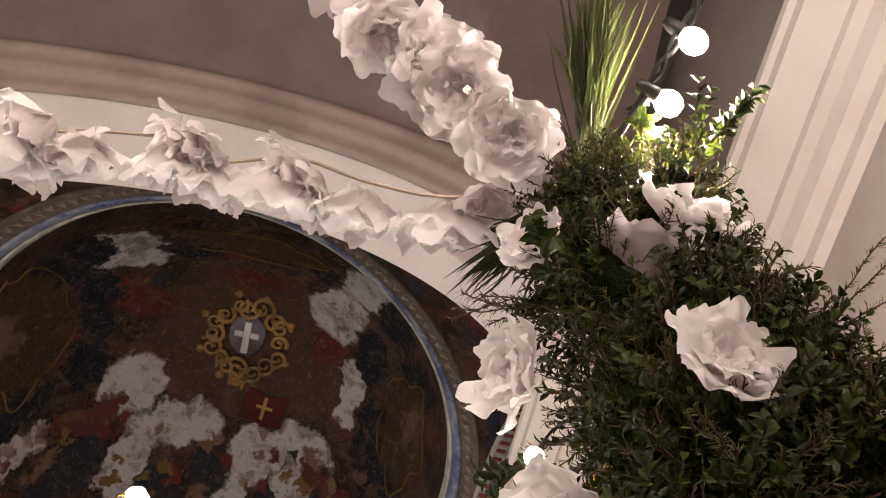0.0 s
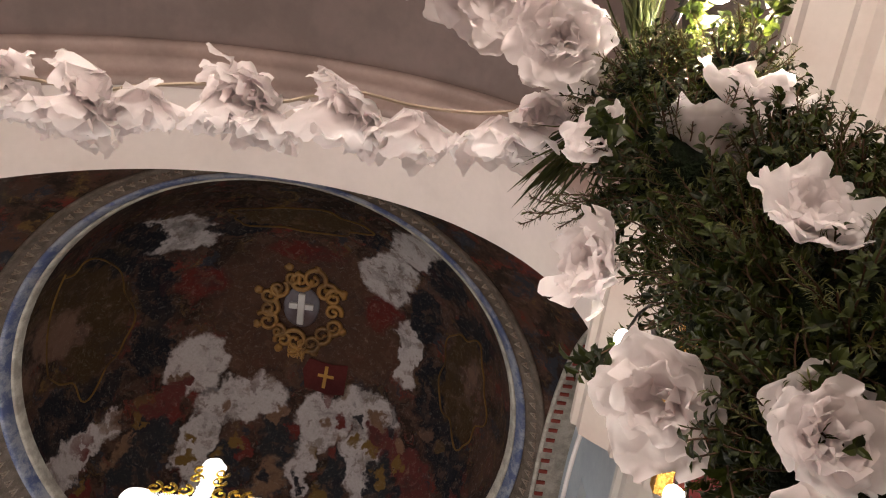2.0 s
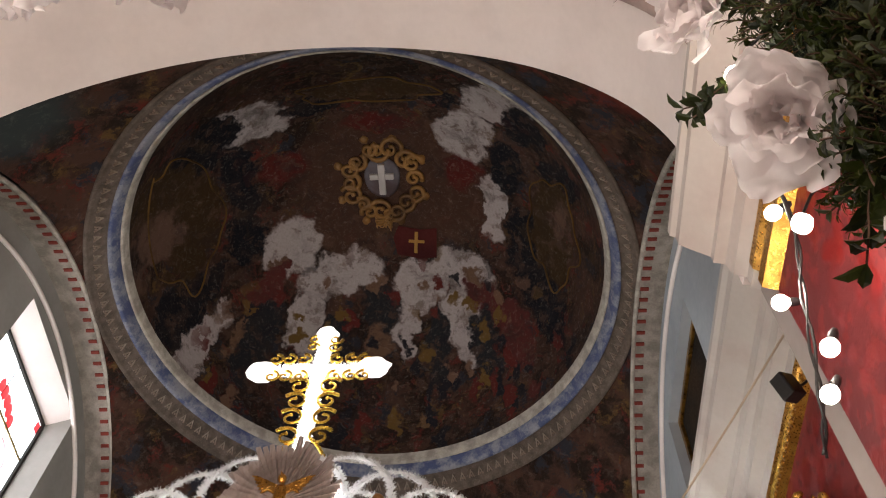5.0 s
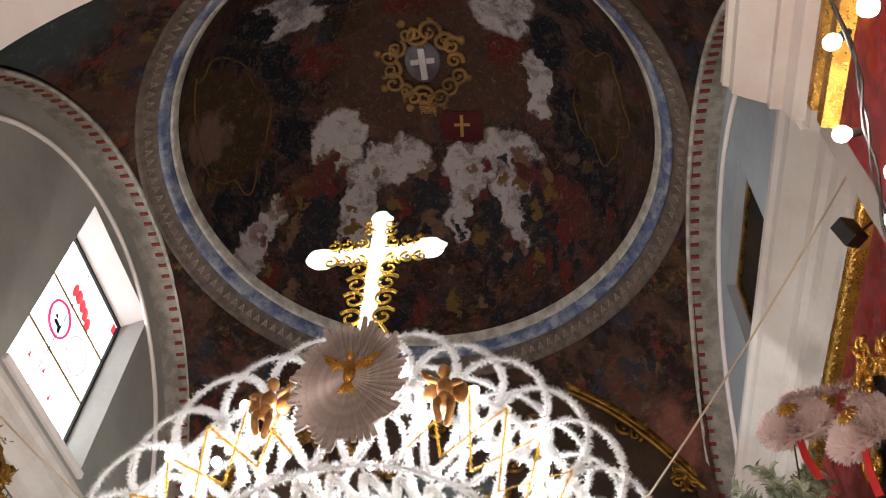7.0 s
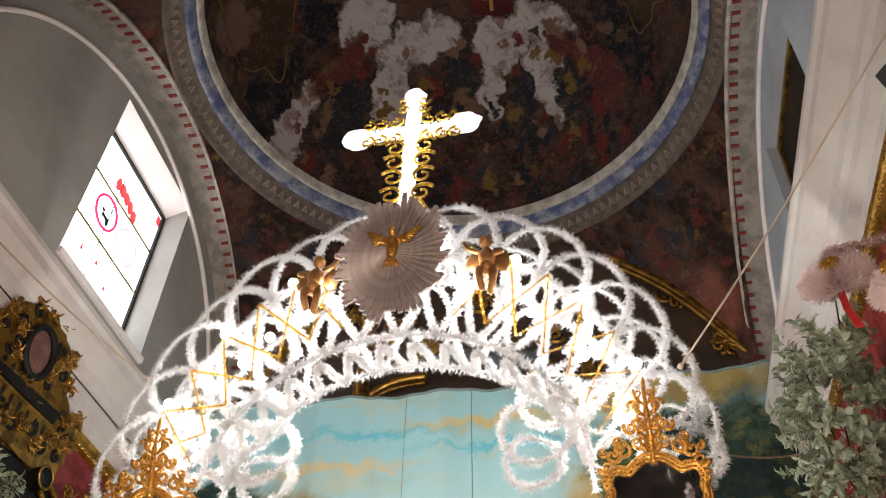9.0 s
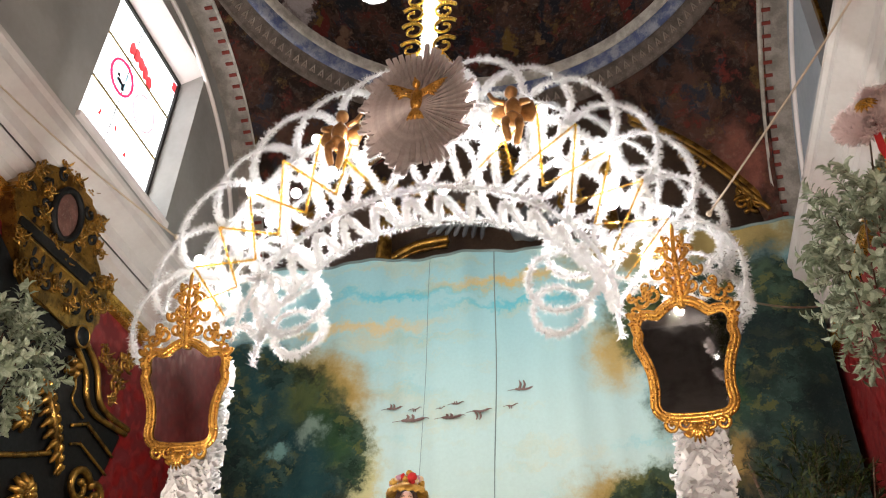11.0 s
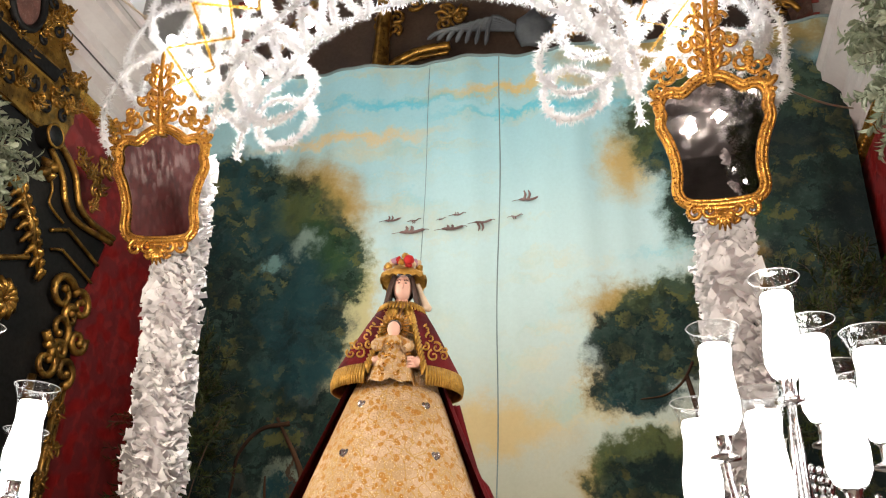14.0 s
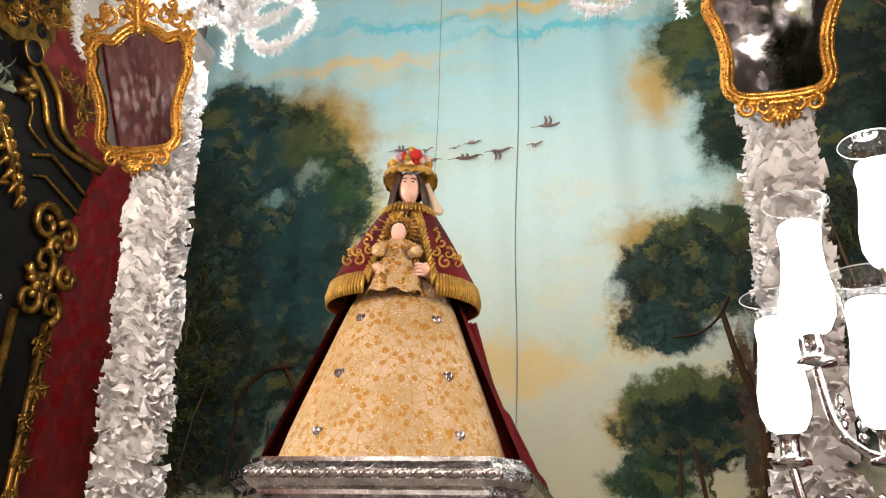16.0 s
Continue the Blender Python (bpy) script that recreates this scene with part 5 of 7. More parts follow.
st.to_mesh(me)
st.free()
for s in slots:
    me.materials.append(s)
statue = tagged(new("robed_statue", me), "robed statue in gold brocade and crimson velvet with flowered hat", "statue")
statue.matrix_basis = pose(0.365, 5.4, 2.032, 0, 0, 12) @ Matrix.Diagonal((0.99, 1.0, 1.05, 1))

# ---- candelabra ----
GLASSY, gt2, gb2 = nodes_of("clear_glass", 0.05)
tp, ms2 = gt2.nodes.new("ShaderNodeBsdfTransparent"), gt2.nodes.new("ShaderNodeMixShader")
gl = gt2.nodes.new("ShaderNodeBsdfGlossy")
gl.inputs["Roughness"].default_value = 0.06
tp.inputs[0].default_value = (0.95, 0.96, 0.96, 1)
ms2.inputs[0].default_value = 0.1
gt2.links.new(tp.outputs[0], ms2.inputs[1]), gt2.links.new(gl.outputs[0], ms2.inputs[2])
gt2.links.new(ms2.outputs[0], gt2.nodes["Material Output"].inputs[0])
RIM = surface("pale_glass_rim", (0.75, 0.77, 0.77), None, 0.15, small=60)
# emitting body in each shade: the lamp's white glare given a solid shape
GLARE = glow("lamp_glare", (1.0, 0.97, 0.93), 5.0)


def candelabrum(where, cups):
    root = thing("candelabrum", where, "tall silver candelabrum with lit glass tulip shades", "candelabrum", "candelabra beside the statue")
    part("base", lathe(bmesh.new(), [(0.0, 0.0), (0.24, 0.0), (0.24, 0.04), (0.17, 0.07), (0.1, 0.14), (0.05, 0.2)], steps=32), SILVER, root, "", True)
    part("stem", lathe(bmesh.new(), [(0.05, 0.2), (0.03, 0.5), (0.05, 0.6), (0.025, 0.7), (0.025, 1.4), (0.06, 1.5), (0.03, 1.6), (0.03, 1.9), (0.07, 1.97), (0.03, 2.05), (0.02, 2.3)], steps=24), SILVER, root, "", True)
    for k, (dx, dy, dz) in enumerate(cups):
        arm = bmesh.new()
        if abs(dx) + abs(dy) > 0.01:
            tube(arm, spline([(0, 0, dz - 0.12), (dx * 0.4, dy * 0.4, dz - 0.24), (dx * 0.85, dy * 0.85, dz - 0.18), (dx, dy, dz - 0.02)], 8), 0.012, 8)
            for s in (0.35, 0.6, 0.8):
                for j in range(4):
                    blob(arm, (dx * s, dy * s, dz - 0.2 + 0.03 * j), (0.014, 0.014, 0.018), j, 0.4, 1)
        else:
            tube(arm, [(0, 0, dz - 0.3), (0, 0, dz)], 0.015, 8)
        arm_ob = part("arm", arm, SILVER, root, "", True)
        part("cup", lathe(bmesh.new(), [(0.0, dz - 0.03), (0.05, dz - 0.02), (0.05, dz - 0.01), (0.025, dz), (0.025, dz + 0.05), (0.03, dz + 0.055)], (dx, dy, 0), 20), SILVER, arm_ob, "", True)
        prof = [(0.028, 0.05), (0.05, 0.07), (0.068, 0.11), (0.07, 0.17), (0.06, 0.24), (0.055, 0.3), (0.064, 0.37), (0.088, 0.43)]
        prof = prof + [(r - 0.004, z) for r, z in prof[::-1]]
        part("shade", lathe(bmesh.new(), [(r, z + dz) for r, z in prof], (dx, dy, 0), 32), GLASSY, arm_ob, "clear glass tulip shade", True)
        part("rim", tube(bmesh.new(), [(dx + 0.087 * math.cos(a), dy + 0.087 * math.sin(a), dz + 0.43) for a in span(0, 2 * math.pi, 28)][:-1], 0.0014, 5, True), RIM, arm_ob, "pale glass rim", True)
        # follows the shade's inside so that the glare fills it
        part("glare_body", lathe(bmesh.new(), [(0.0, 0.055), (0.046, 0.072), (0.064, 0.112), (0.066, 0.17), (0.056, 0.24), (0.051, 0.3), (0.056, 0.345), (0.05, 0.365), (0.0, 0.375)], (dx, dy, dz), 20), GLARE, arm_ob, "glowing body for the lamp light and glare that fill the shade", True)
    return root


candelabrum((1.95, 4.6, 0), [(0, 0, 2.4), (-0.23, -0.06, 2.2), (-0.3, 0.05, 1.97), (0.12, 0.12, 2.28), (0.26, -0.05, 2.17), (-0.12, -0.2, 1.93), (0.1, -0.22, 2.0)])
candelabrum((-1.26, 4.6, 0), [(0, 0, 2.37), (0.36, -0.03, 2.08), (0.27, 0.08, 1.93), (-0.25, 0.0, 2.1), (0.1, -0.2, 1.95)])
lamp("candle_lamp", (1.9, 4.5, 3.0), CANDLE_WATTS * 1.9, (1.0, 0.88, 0.76), 0.12)
lamp("candle_lamp", (-1.2, 4.52, 2.97), CANDLE_WATTS * 3.2, (1.0, 0.88, 0.76), 0.12)

# ---- paper flowers ----
def petal_mesh(seed, L, W, curl):
    rnd = random.Random(seed)
    o = Vector((seed * 1.7, 0, 0))

    def f(u, v):
        w = W * math.sin(math.pi * (0.12 + 0.62 * u)) ** 0.8
        bend = curl * u * u
        x = L * (u - 0.28 * curl * u ** 3)
        z = L * (0.55 * u * (1 - u) + bend * 0.35) + 0.3 * W * v * v * (1 - 0.4 * u)
        n1 = noise.noise(o + Vector((u * 3.2, v * 2.3, 0)))
        n2 = noise.noise(o + Vector((u * 8, v * 6, 5)))
        edge = 0.012 * math.sin(v * 7 + seed) * u * u
        return x + 0.1 * L * u * n1, w * v * (1 + 0.15 * n1), z + L * (0.18 * n1 + 0.085 * n2) * u + edge
    bm = bmesh.new()
    grid(bm, f, span(0, 1, 9), span(-1, 1, 10))
    return mesh_of(bm, "petal", PAPER, True)


INNER = [petal_mesh(k, 0.07, 0.045, 0.1) for k in range(4)]
MIDDLE = [petal_mesh(k + 10, 0.1, 0.065, 0.5) for k in range(4)]
OUTER = [petal_mesh(k + 20, 0.125, 0.08, 0.9) for k in range(5)]


def paper_rose(parent, m, size, seed, open_=1.0):
    """A crumpled rose that faces +z of its pose."""
    rnd = random.Random(seed)
    for meshes, n, tilt in ((INNER, 4, 72), (MIDDLE, 5, 48), (OUTER, 6, 14)):
        for k in range(n):
            ob = new("petal", rnd.choice(meshes))
            ob.parent = parent
            t = tilt * (1.0 if open_ > 0.9 else 1.25) + rnd.uniform(-12, 12)
            ob.matrix_basis = m @ pose(0, 0, 0, 0, 0, 360 * k / n + rnd.uniform(-18, 18) + tilt) @ pose(0.012, 0, 0, rnd.uniform(-14, 14), -t, 0) @ Matrix.Diagonal((size * rnd.uniform(0.9, 1.15),) * 3 + (1,))


def facing(where, target, roll=0):
    d = (Vector(target) - Vector(where)).to_track_quat("Z", "Y").to_matrix().to_4x4()
    return Matrix.Translation(where) @ d @ pose(0, 0, 0, 0, 0, roll)


EYE0 = Vector((1.8, 0.55, 2.0))
for gi, pts in enumerate(([(0.36, 1.21, 4.15), (0.508, 1.2, 4.143), (0.655, 1.158, 4.129), (0.796, 1.157, 4.14), (0.922, 1.168, 4.137), (1.064, 1.138, 4.159), (1.271, 1.111, 4.166), (1.386, 1.139, 4.153), (1.585, 1.081, 4.151), (1.764, 1.089, 4.12), (1.975, 1.059, 4.043)],
                          [(2.07, 0.859, 3.958), (1.959, 0.779, 4.022), (1.837, 0.75, 4.07), (1.728, 0.704, 4.133), (1.613, 0.617, 4.212), (1.485, 0.528, 4.3), (1.35, 0.43, 4.4)])):
    gar = thing("paper_flower_garland", pts[0], "string of crumpled white paper roses hung from the greenery", "garland", "paper garlands")
    org = Vector(pts[0])
    cord = [Vector(p) - org + Vector((0, 0, 0.05)) for p in pts]
    part("cord", tube(bmesh.new(), spline(cord + ([Vector((0.3, -0.1, -0.05)) + cord[-1]] if gi == 0 else []), 4), 0.005, 5), ROPE, gar)
    for k, p in enumerate(pts):
        rnd = random.Random(gi * 50 + k)
        p = Vector(p) - org
        if gi == 0:
            aim = p + Vector((rnd.uniform(-0.45, 0.45), 1.0, rnd.uniform(-0.6, -0.1)))
        else:
            aim = p + (EYE0 - Vector(pts[k])) + Vector((rnd.uniform(-0.9, 0.9), rnd.uniform(-0.8, 0.8), 0))
        rose = new("rose")
        rose.parent = gar
        q = p + Vector((rnd.uniform(-0.05, 0.05), rnd.uniform(-0.03, 0.05), 0.03))
        back = q + (aim - p) * (0.6 if gi == 0 else -1.0) + Vector((rnd.uniform(-0.7, 0.7), 0, -0.5))
        paper_rose(rose, facing(q + Vector((0.07 * (-1) ** k, -0.03, 0)) if gi == 0 else q, back, 90 * k), 1.0, gi * 70 + k + 500, 0.8)
        paper_rose(rose, facing(p, aim, rnd.uniform(0, 360)), rnd.uniform(1.05, 1.28) if gi == 0 else rnd.uniform(0.85, 1.0) * (1.2 if k == 0 else 1), gi * 60 + k, 1.0 if gi else 0.8)

FLOWERS = [((2.45, 0.93, 3.8), 1.0, (0.1, -0.4, 0.1)), ((2.373, 1.03, 3.66), 1.15, (0.1, -0.6, 0.8)), ((2.161, 1.011, 3.7), 0.6, (-0.6, -0.5, -0.3)), ((2.386, 0.985, 3.24), 0.82, (0.15, -0.55, -0.3)),
           ((2.157, 1.17, 3.417), 0.85, (-0.9, -0.3, -0.2)), ((2.217, 1.245, 3.128), 0.9, (-0.5, -0.2, -0.6)), ((2.356, 1.19, 2.964), 0.7, (0.1, -0.5, -0.5)), ((2.325, 1.151, 2.898), 0.65, (0.0, -0.5, -0.6)), ((2.309, 1.23, 2.801), 0.65, (-0.3, -0.3, -0.8))]
for k, (p, s, d) in enumerate(FLOWERS):
    p = Vector(p) + (EYE0 - Vector(p)).normalized() * 0.05
    fl = thing("paper_flower", p, "large crumpled white paper flower tucked into greenery", "paper flower", "paper flowers in the greenery")
    paper_rose(fl, facing((0, 0, 0), d, 40 * k), s, 200 + k, 1.0)


# ---- hanging greenery ----
def leaf(bm, p, d, up, L, W):
    side = d.cross(up)
    side = side.normalized() if side.length > 1e-4 else Vector((1, 0, 0))
    up2 = side.cross(d)
    a, t = bm.verts.new(p), bm.verts.new(p + d * L - up2 * L * 0.12)
    m1, m2 = p + d * L * 0.35, p + d * L * 0.7
    c1, c2 = bm.verts.new(m1 + up2 * L * 0.05), bm.verts.new(m2 + up2 * L * 0.02)
    l1, l2, r1, r2 = (bm.verts.new(q) for q in (m1 + side * W + up2 * W * 0.5, m2 + side * W * 0.85 + up2 * W * 0.4, m1 - side * W + up2 * W * 0.5, m2 - side * W * 0.85 + up2 * W * 0.4))
    for f in ((a, c1, l1), (a, r1, c1), (c1, c2, l2, l1), (c1, r1, r2, c2), (c2, t, l2), (c2, r2, t)):
        bm.faces.new(f)


def sprig(bm, stems, base, d, length, rnd, L, W, gap, droop=0.3, spread=0.9):
    """A twig with leaves in whorls."""
    p, d = Vector(base), Vector(d).normalized()
    pts, n = [p.copy()], max(3, int(length / gap))
    for i in range(n):
        d = (d + Vector((rnd.uniform(-1, 1), rnd.uniform(-1, 1), rnd.uniform(-1, 1))) * 0.13 - Vector((0, 0, droop * 0.06))).normalized()
        p = p + d * gap
        pts.append(p.copy())
        o = d.orthogonal().normalized()
        for k in range(2):
            a = rnd.random() * 6.283
            out = (Matrix.Rotation(a, 3, d) @ o)
            leaf(bm, p, (d * (1 - spread * 0.5) + out * spread).normalized(), d, L * rnd.uniform(0.7, 1.2), W * rnd.uniform(0.8, 1.2))
    tube(stems, pts, 0.0016, 3)


def covers_flower(p):
    """True where a twig would hide a paper flower from below."""
    for f, s, d in FLOWERS[:5]:
        f = Vector(f)
        way = (EYE0 - f).normalized()
        k = (p - f).dot(way)
        if 0.0 < k < 0.2 and (p - f - way * k).length < 0.07 * s:
            return True
    return False


MASS = [((2.281, 0.95, 3.92), 0.12), ((2.42, 0.9, 3.87), 0.12), ((2.46, 1.0, 3.76), 0.14), ((2.32, 1.05, 3.66), 0.17), ((2.45, 1.04, 3.5), 0.18), ((2.53, 1.05, 3.36), 0.17), ((2.4, 1.14, 3.38), 0.2), ((2.5, 1.12, 3.24), 0.21), ((2.6, 1.08, 3.18), 0.17),
        ((2.42, 1.12, 3.12), 0.17), ((2.44, 1.22, 3.05), 0.16), ((2.36, 1.2, 2.98), 0.13), ((2.72, 1.06, 3.08), 0.14)]
green = thing("hanging_greenery", (2.42, 1.0, 3.5), "dense hanging bunch of box, rosemary and palm", "greenery")
G0 = Vector((2.42, 1.0, 3.5))
# added near-black filler blobs: the shade deep inside the bunch, put into colour
CORE_SHADE = surface("leaf_gap_shade", (0.008, 0.014, 0.005), (0.004, 0.007, 0.003), 0.95, big=20, small=120, relief=1.0, dist=0.02)
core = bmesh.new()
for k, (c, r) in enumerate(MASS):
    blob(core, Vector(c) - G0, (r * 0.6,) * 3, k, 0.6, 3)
part("shade_core", core, CORE_SHADE, green, "added dark filler for the shade deep between the leaves", True)
rnd = random.Random(11)
box_bm, ros_bm, stems = bmesh.new(), bmesh.new(), bmesh.new()
for k, (c, r) in enumerate(MASS):
    c = Vector(c) - G0
    for i in range(int(1700 * r)):
        d = Vector((rnd.gauss(0, 1), rnd.gauss(0, 1), rnd.gauss(0, 1))).normalized()
        start = c + d * r * rnd.uniform(0.55, 0.8)
        if covers_flower(start + G0 + d * 0.05):
            continue
        if k > 1 and rnd.random() < 0.6 or k <= 1 and rnd.random() < 0.35:
            sprig(box_bm, stems, start, d + Vector((0, 0, 0.2)), rnd.uniform(0.05, 0.11), rnd, 0.026, 0.006, 0.014, 0.3, 0.85)
        else:
            sprig(ros_bm, stems, start, d + Vector((0, 0, 0.5)), rnd.uniform(0.06, 0.12), rnd, 0.02, 0.0013, 0.0065, 0.0, 0.75)
# longer sprays that stick out
for p, d, L, kind in (((2.62, 0.98, 3.42), (0.5, -0.55, 0.5), 0.24, 1), ((2.66, 1.0, 3.36), (0.7, -0.3, 0.5), 0.22, 1), ((2.7, 1.02, 3.28), (0.8, -0.1, 0.1), 0.25, 0), ((2.5, 0.75, 3.9), (0.5, -0.5, 0.5), 0.16, 0), ((2.46, 0.78, 3.86), (0.1, -0.6, 0.3), 0.15, 0),
                      ((2.2, 1.1, 3.62), (-0.6, 0.2, 0.1), 0.16, 2), ((2.16, 1.12, 3.66), (-0.8, 0.3, 0.2), 0.16, 2), ((2.15, 1.0, 3.68), (-0.2, -0.4, -0.6), 0.16, 0), ((2.28, 1.24, 2.98), (-0.2, 0.3, -0.8), 0.2, 0), ((2.36, 1.22, 2.92), (0.1, 0.2, -0.9), 0.18, 0),
                      ((2.2, 1.24, 3.3), (-0.6, 0.3, -0.3), 0.14, 0), ((2.52, 0.98, 3.6), (0.6, -0.3, 0.4), 0.16, 1), ((2.36, 0.78, 3.95), (0.1, -0.3, 0.9), 0.14, 0), ((2.8, 1.02, 3.16), (0.8, -0.3, 0.2), 0.22, 0)):
    for j in range(3):
        q = Vector(p) - G0 + Vector((rnd.uniform(-0.03, 0.03),) * 3)
        if kind == 0:
            sprig(box_bm, stems, q, Vector(d) + Vector((rnd.uniform(-0.25, 0.25),) * 3), L, rnd, 0.036, 0.009, 0.02, 0.2, 0.85)
        else:
            sprig(ros_bm, stems, q, Vector(d) + Vector((rnd.uniform(-0.2, 0.2),) * 3), L, rnd, 0.02, 0.0014, 0.006, 0.0, 0.75)
tagged(part("box_leaves", box_bm, LEAF, green, "small glossy dark green leaves"), kind="stuff")
tagged(part("rosemary", ros_bm, NEEDLE, green, "fine rosemary needles"), kind="stuff")
tagged(part("twig_work", stems, TWIG, green, "thin brown twigs"), kind="stuff")


def palm(where, d, n, L, seed, label):
    rnd = random.Random(seed)
    bm = bmesh.new()
    d = Vector(d).normalized()
    for i in range(n):
        q = (d + Vector((rnd.gauss(0, 1), rnd.gauss(0, 1), rnd.gauss(0, 1))) * 0.16).normalized()
        base = Vector((rnd.uniform(-0.03, 0.03), rnd.uniform(-0.03, 0.03), rnd.uniform(-0.03, 0.03))) + d * L * rnd.uniform(0, 0.35)
        l = L * rnd.uniform(0.45, 0.8)
        side = q.orthogonal().normalized()
        side = Matrix.Rotation(rnd.random() * 6.28, 3, q) @ side
        w = rnd.uniform(0.0035, 0.006)
        sag = Vector((0, 0, -0.06 * L)) + side.cross(q) * rnd.uniform(-0.05, 0.05)
        rows = [(base, 0.5), (base + q * l * 0.35, 1.0), (base + q * l * 0.7 + sag * 0.3, 0.8), (base + q * l + sag, 0.06)]
        vs = [(bm.verts.new(p - side * w * k), bm.verts.new(p + side.cross(q) * w * 0.5 * k), bm.verts.new(p + side * w * k)) for p, k in rows]
        for a, b in zip(vs, vs[1:]):
            bm.faces.new((a[0], a[1], b[1], b[0])), bm.faces.new((a[1], a[2], b[2], b[1]))
    ob = part("palm_frond", bm, PALM, green, label)
    ob.location = Vector(where) - G0
    return ob


palm((2.27, 0.86, 4.02), (-0.05, -0.5, 0.42), 130, 0.52, 1, "stiff upright palm leaflets")
palm((2.24, 0.96, 3.93), (-0.45, 0.72, 0.25), 90, 0.36, 2, "spread palm leaflets")

green2 = copy_thing(green, pose(-1.75, 1.1, 3.5, 0, 0, 160))

# ---- festoon lights ----
BULB = glow("warm_bulb", (1.0, 0.9, 0.78), 22.0)
fest_bulb = mesh_of(lathe(bmesh.new(), [(0.0, -0.062), (0.014, -0.06), (0.025, -0.05), (0.031, -0.034), (0.03, -0.018), (0.022, -0.004), (0.014, 0.006)], steps=20), "bulb", BULB, True)
sock = mesh_of(lathe(bmesh.new(), [(0.0, 0.06), (0.012, 0.058), (0.017, 0.04), (0.019, 0.005), (0.017, 0.0), (0.0, 0.0)], steps=14), "socket", BLACK, True)


def festoon(points, bulbs, label):
    root = thing("festoon_lights", points[0], label, "string lights", "festoon lights")
    o = Vector(points[0])
    for k in range(2):
        pts = [Vector(p) - o + Vector((0.008 * math.sin(i + k * 3), 0.008 * math.cos(i * 1.3 + k * 3), 0)) for i, p in enumerate(spline(points, 6))]
        part("cable", tube(bmesh.new(), pts, 0.006, 6), BLACK, root)
    for p, d in bulbs:
        d = Vector(d).normalized()
        m = Matrix.Translation(Vector(p) - o) @ (-d).to_track_quat("Z", "Y").to_matrix().to_4x4()
        s = new("socket", sock)
        s.parent, s.matrix_basis = root, m
        b = new("bulb", fest_bulb)
        b.parent = s
    return root


festoon([(2.56, 0.1, 4.36), (2.49, 0.296, 4.225), (2.441, 0.463, 4.144), (2.384, 0.587, 4.053), (2.345, 0.717, 4.021), (2.271, 0.872, 3.941)],
        [((2.41, 0.545, 4.075), (0.35, 0.15, -0.3)), ((2.385, 0.69, 4.03), (0.6, 0.2, -0.1)), ((2.5, 0.3, 4.2), (0.6, 0.1, -0.3))], "black cable with glowing round bulbs above the greenery")
lamp("festoon_lamp", (2.42, 0.74, 4.04), GREEN_WATTS, WARM, 0.03)
festoon([(2.4, 1.2, 3.2), (2.5, 1.6, 3.9), (2.75, 2.0, 5.0), (2.9, 2.33, 4.76), (2.9, 2.52, 4.52), (2.9, 2.74, 4.22), (2.9, 2.89, 4.1)],
        [((2.88, 2.16, 4.98), (-0.3, 0.2, -0.6)), ((2.88, 2.34, 4.84), (-0.5, 0.1, -0.3)), ((2.88, 2.6, 4.6), (-0.6, -0.1, -0.2)), ((2.88, 2.48, 4.2), (-0.3, 0.1, -0.6)), ((2.88, 2.61, 4.12), (-0.4, 0.1, -0.6))], "black cable with round bulbs beside red damask")
lamp("festoon_lamp", (2.78, 2.45, 4.55), 14, WARM, 0.04)
festoon([(2.8, -2.5, 4.0), (2.1, -2.35, 3.6), (1.6, -2.2, 3.5), (0.4, -1.6, 3.45), (-0.8, -1.2, 3.5), (-2.0, -1.0, 3.9)], [((x, y, z), (0, 0, -1)) for x, y, z in ((2.5, -2.45, 3.78), (2.1, -2.35, 3.55), (1.7, -2.22, 3.46), (1.2, -2.0, 3.43), (0.3, -1.58, 3.4), (-0.6, -1.26, 3.43), (-1.4, -1.1, 3.62))], "black cable with warm bulbs across the nave")
festoon([(2.7, -0.6, 4.6), (1.2, -0.3, 4.9), (-0.4, 0.1, 5.0), (-1.9, 0.6, 4.8)], [((x, y, z), (0, 0, -1)) for x, y, z in ((2.0, -0.45, 4.7), (0.9, -0.25, 4.85), (-0.2, 0.05, 4.9), (-1.2, 0.35, 4.84))], "black cable with warm bulbs high in the nave")
for p, k in (((2.1, -2.35, 3.42), 1.4), ((0.3, -1.6, 3.25), 1.0), ((-1.4, -1.1, 3.45), 0.5), ((1.7, -2.22, 3.3), 1.4), ((-0.2, 0.05, 4.76), 0.9), ((-1.2, 0.35, 4.7), 0.4)):
    lamp("festoon_lamp", p, FEST_WATTS * k, WARM, 0.06)
bm = lathe(bmesh.new(), [(0.0, 0.02), (0.012, 0.015), (0.018, 0.0), (0.012, -0.015), (0.0, -0.02)], steps=12)
for p in ((2.165, 1.219, 3.254), (2.27, 1.43, 3.14)):
    fairy = thing("small_bulb", p, "small glowing bulb hanging below a paper flower", "bulb")
    part("bulb", bm.copy(), BULB, fairy)
    part("wire", tube(bmesh.new(), [(0, 0, 0.01), (0.03, -0.02, 0.06), (0.1, -0.06, 0.12)], 0.003, 5), BLACK, fairy)
bm.free()

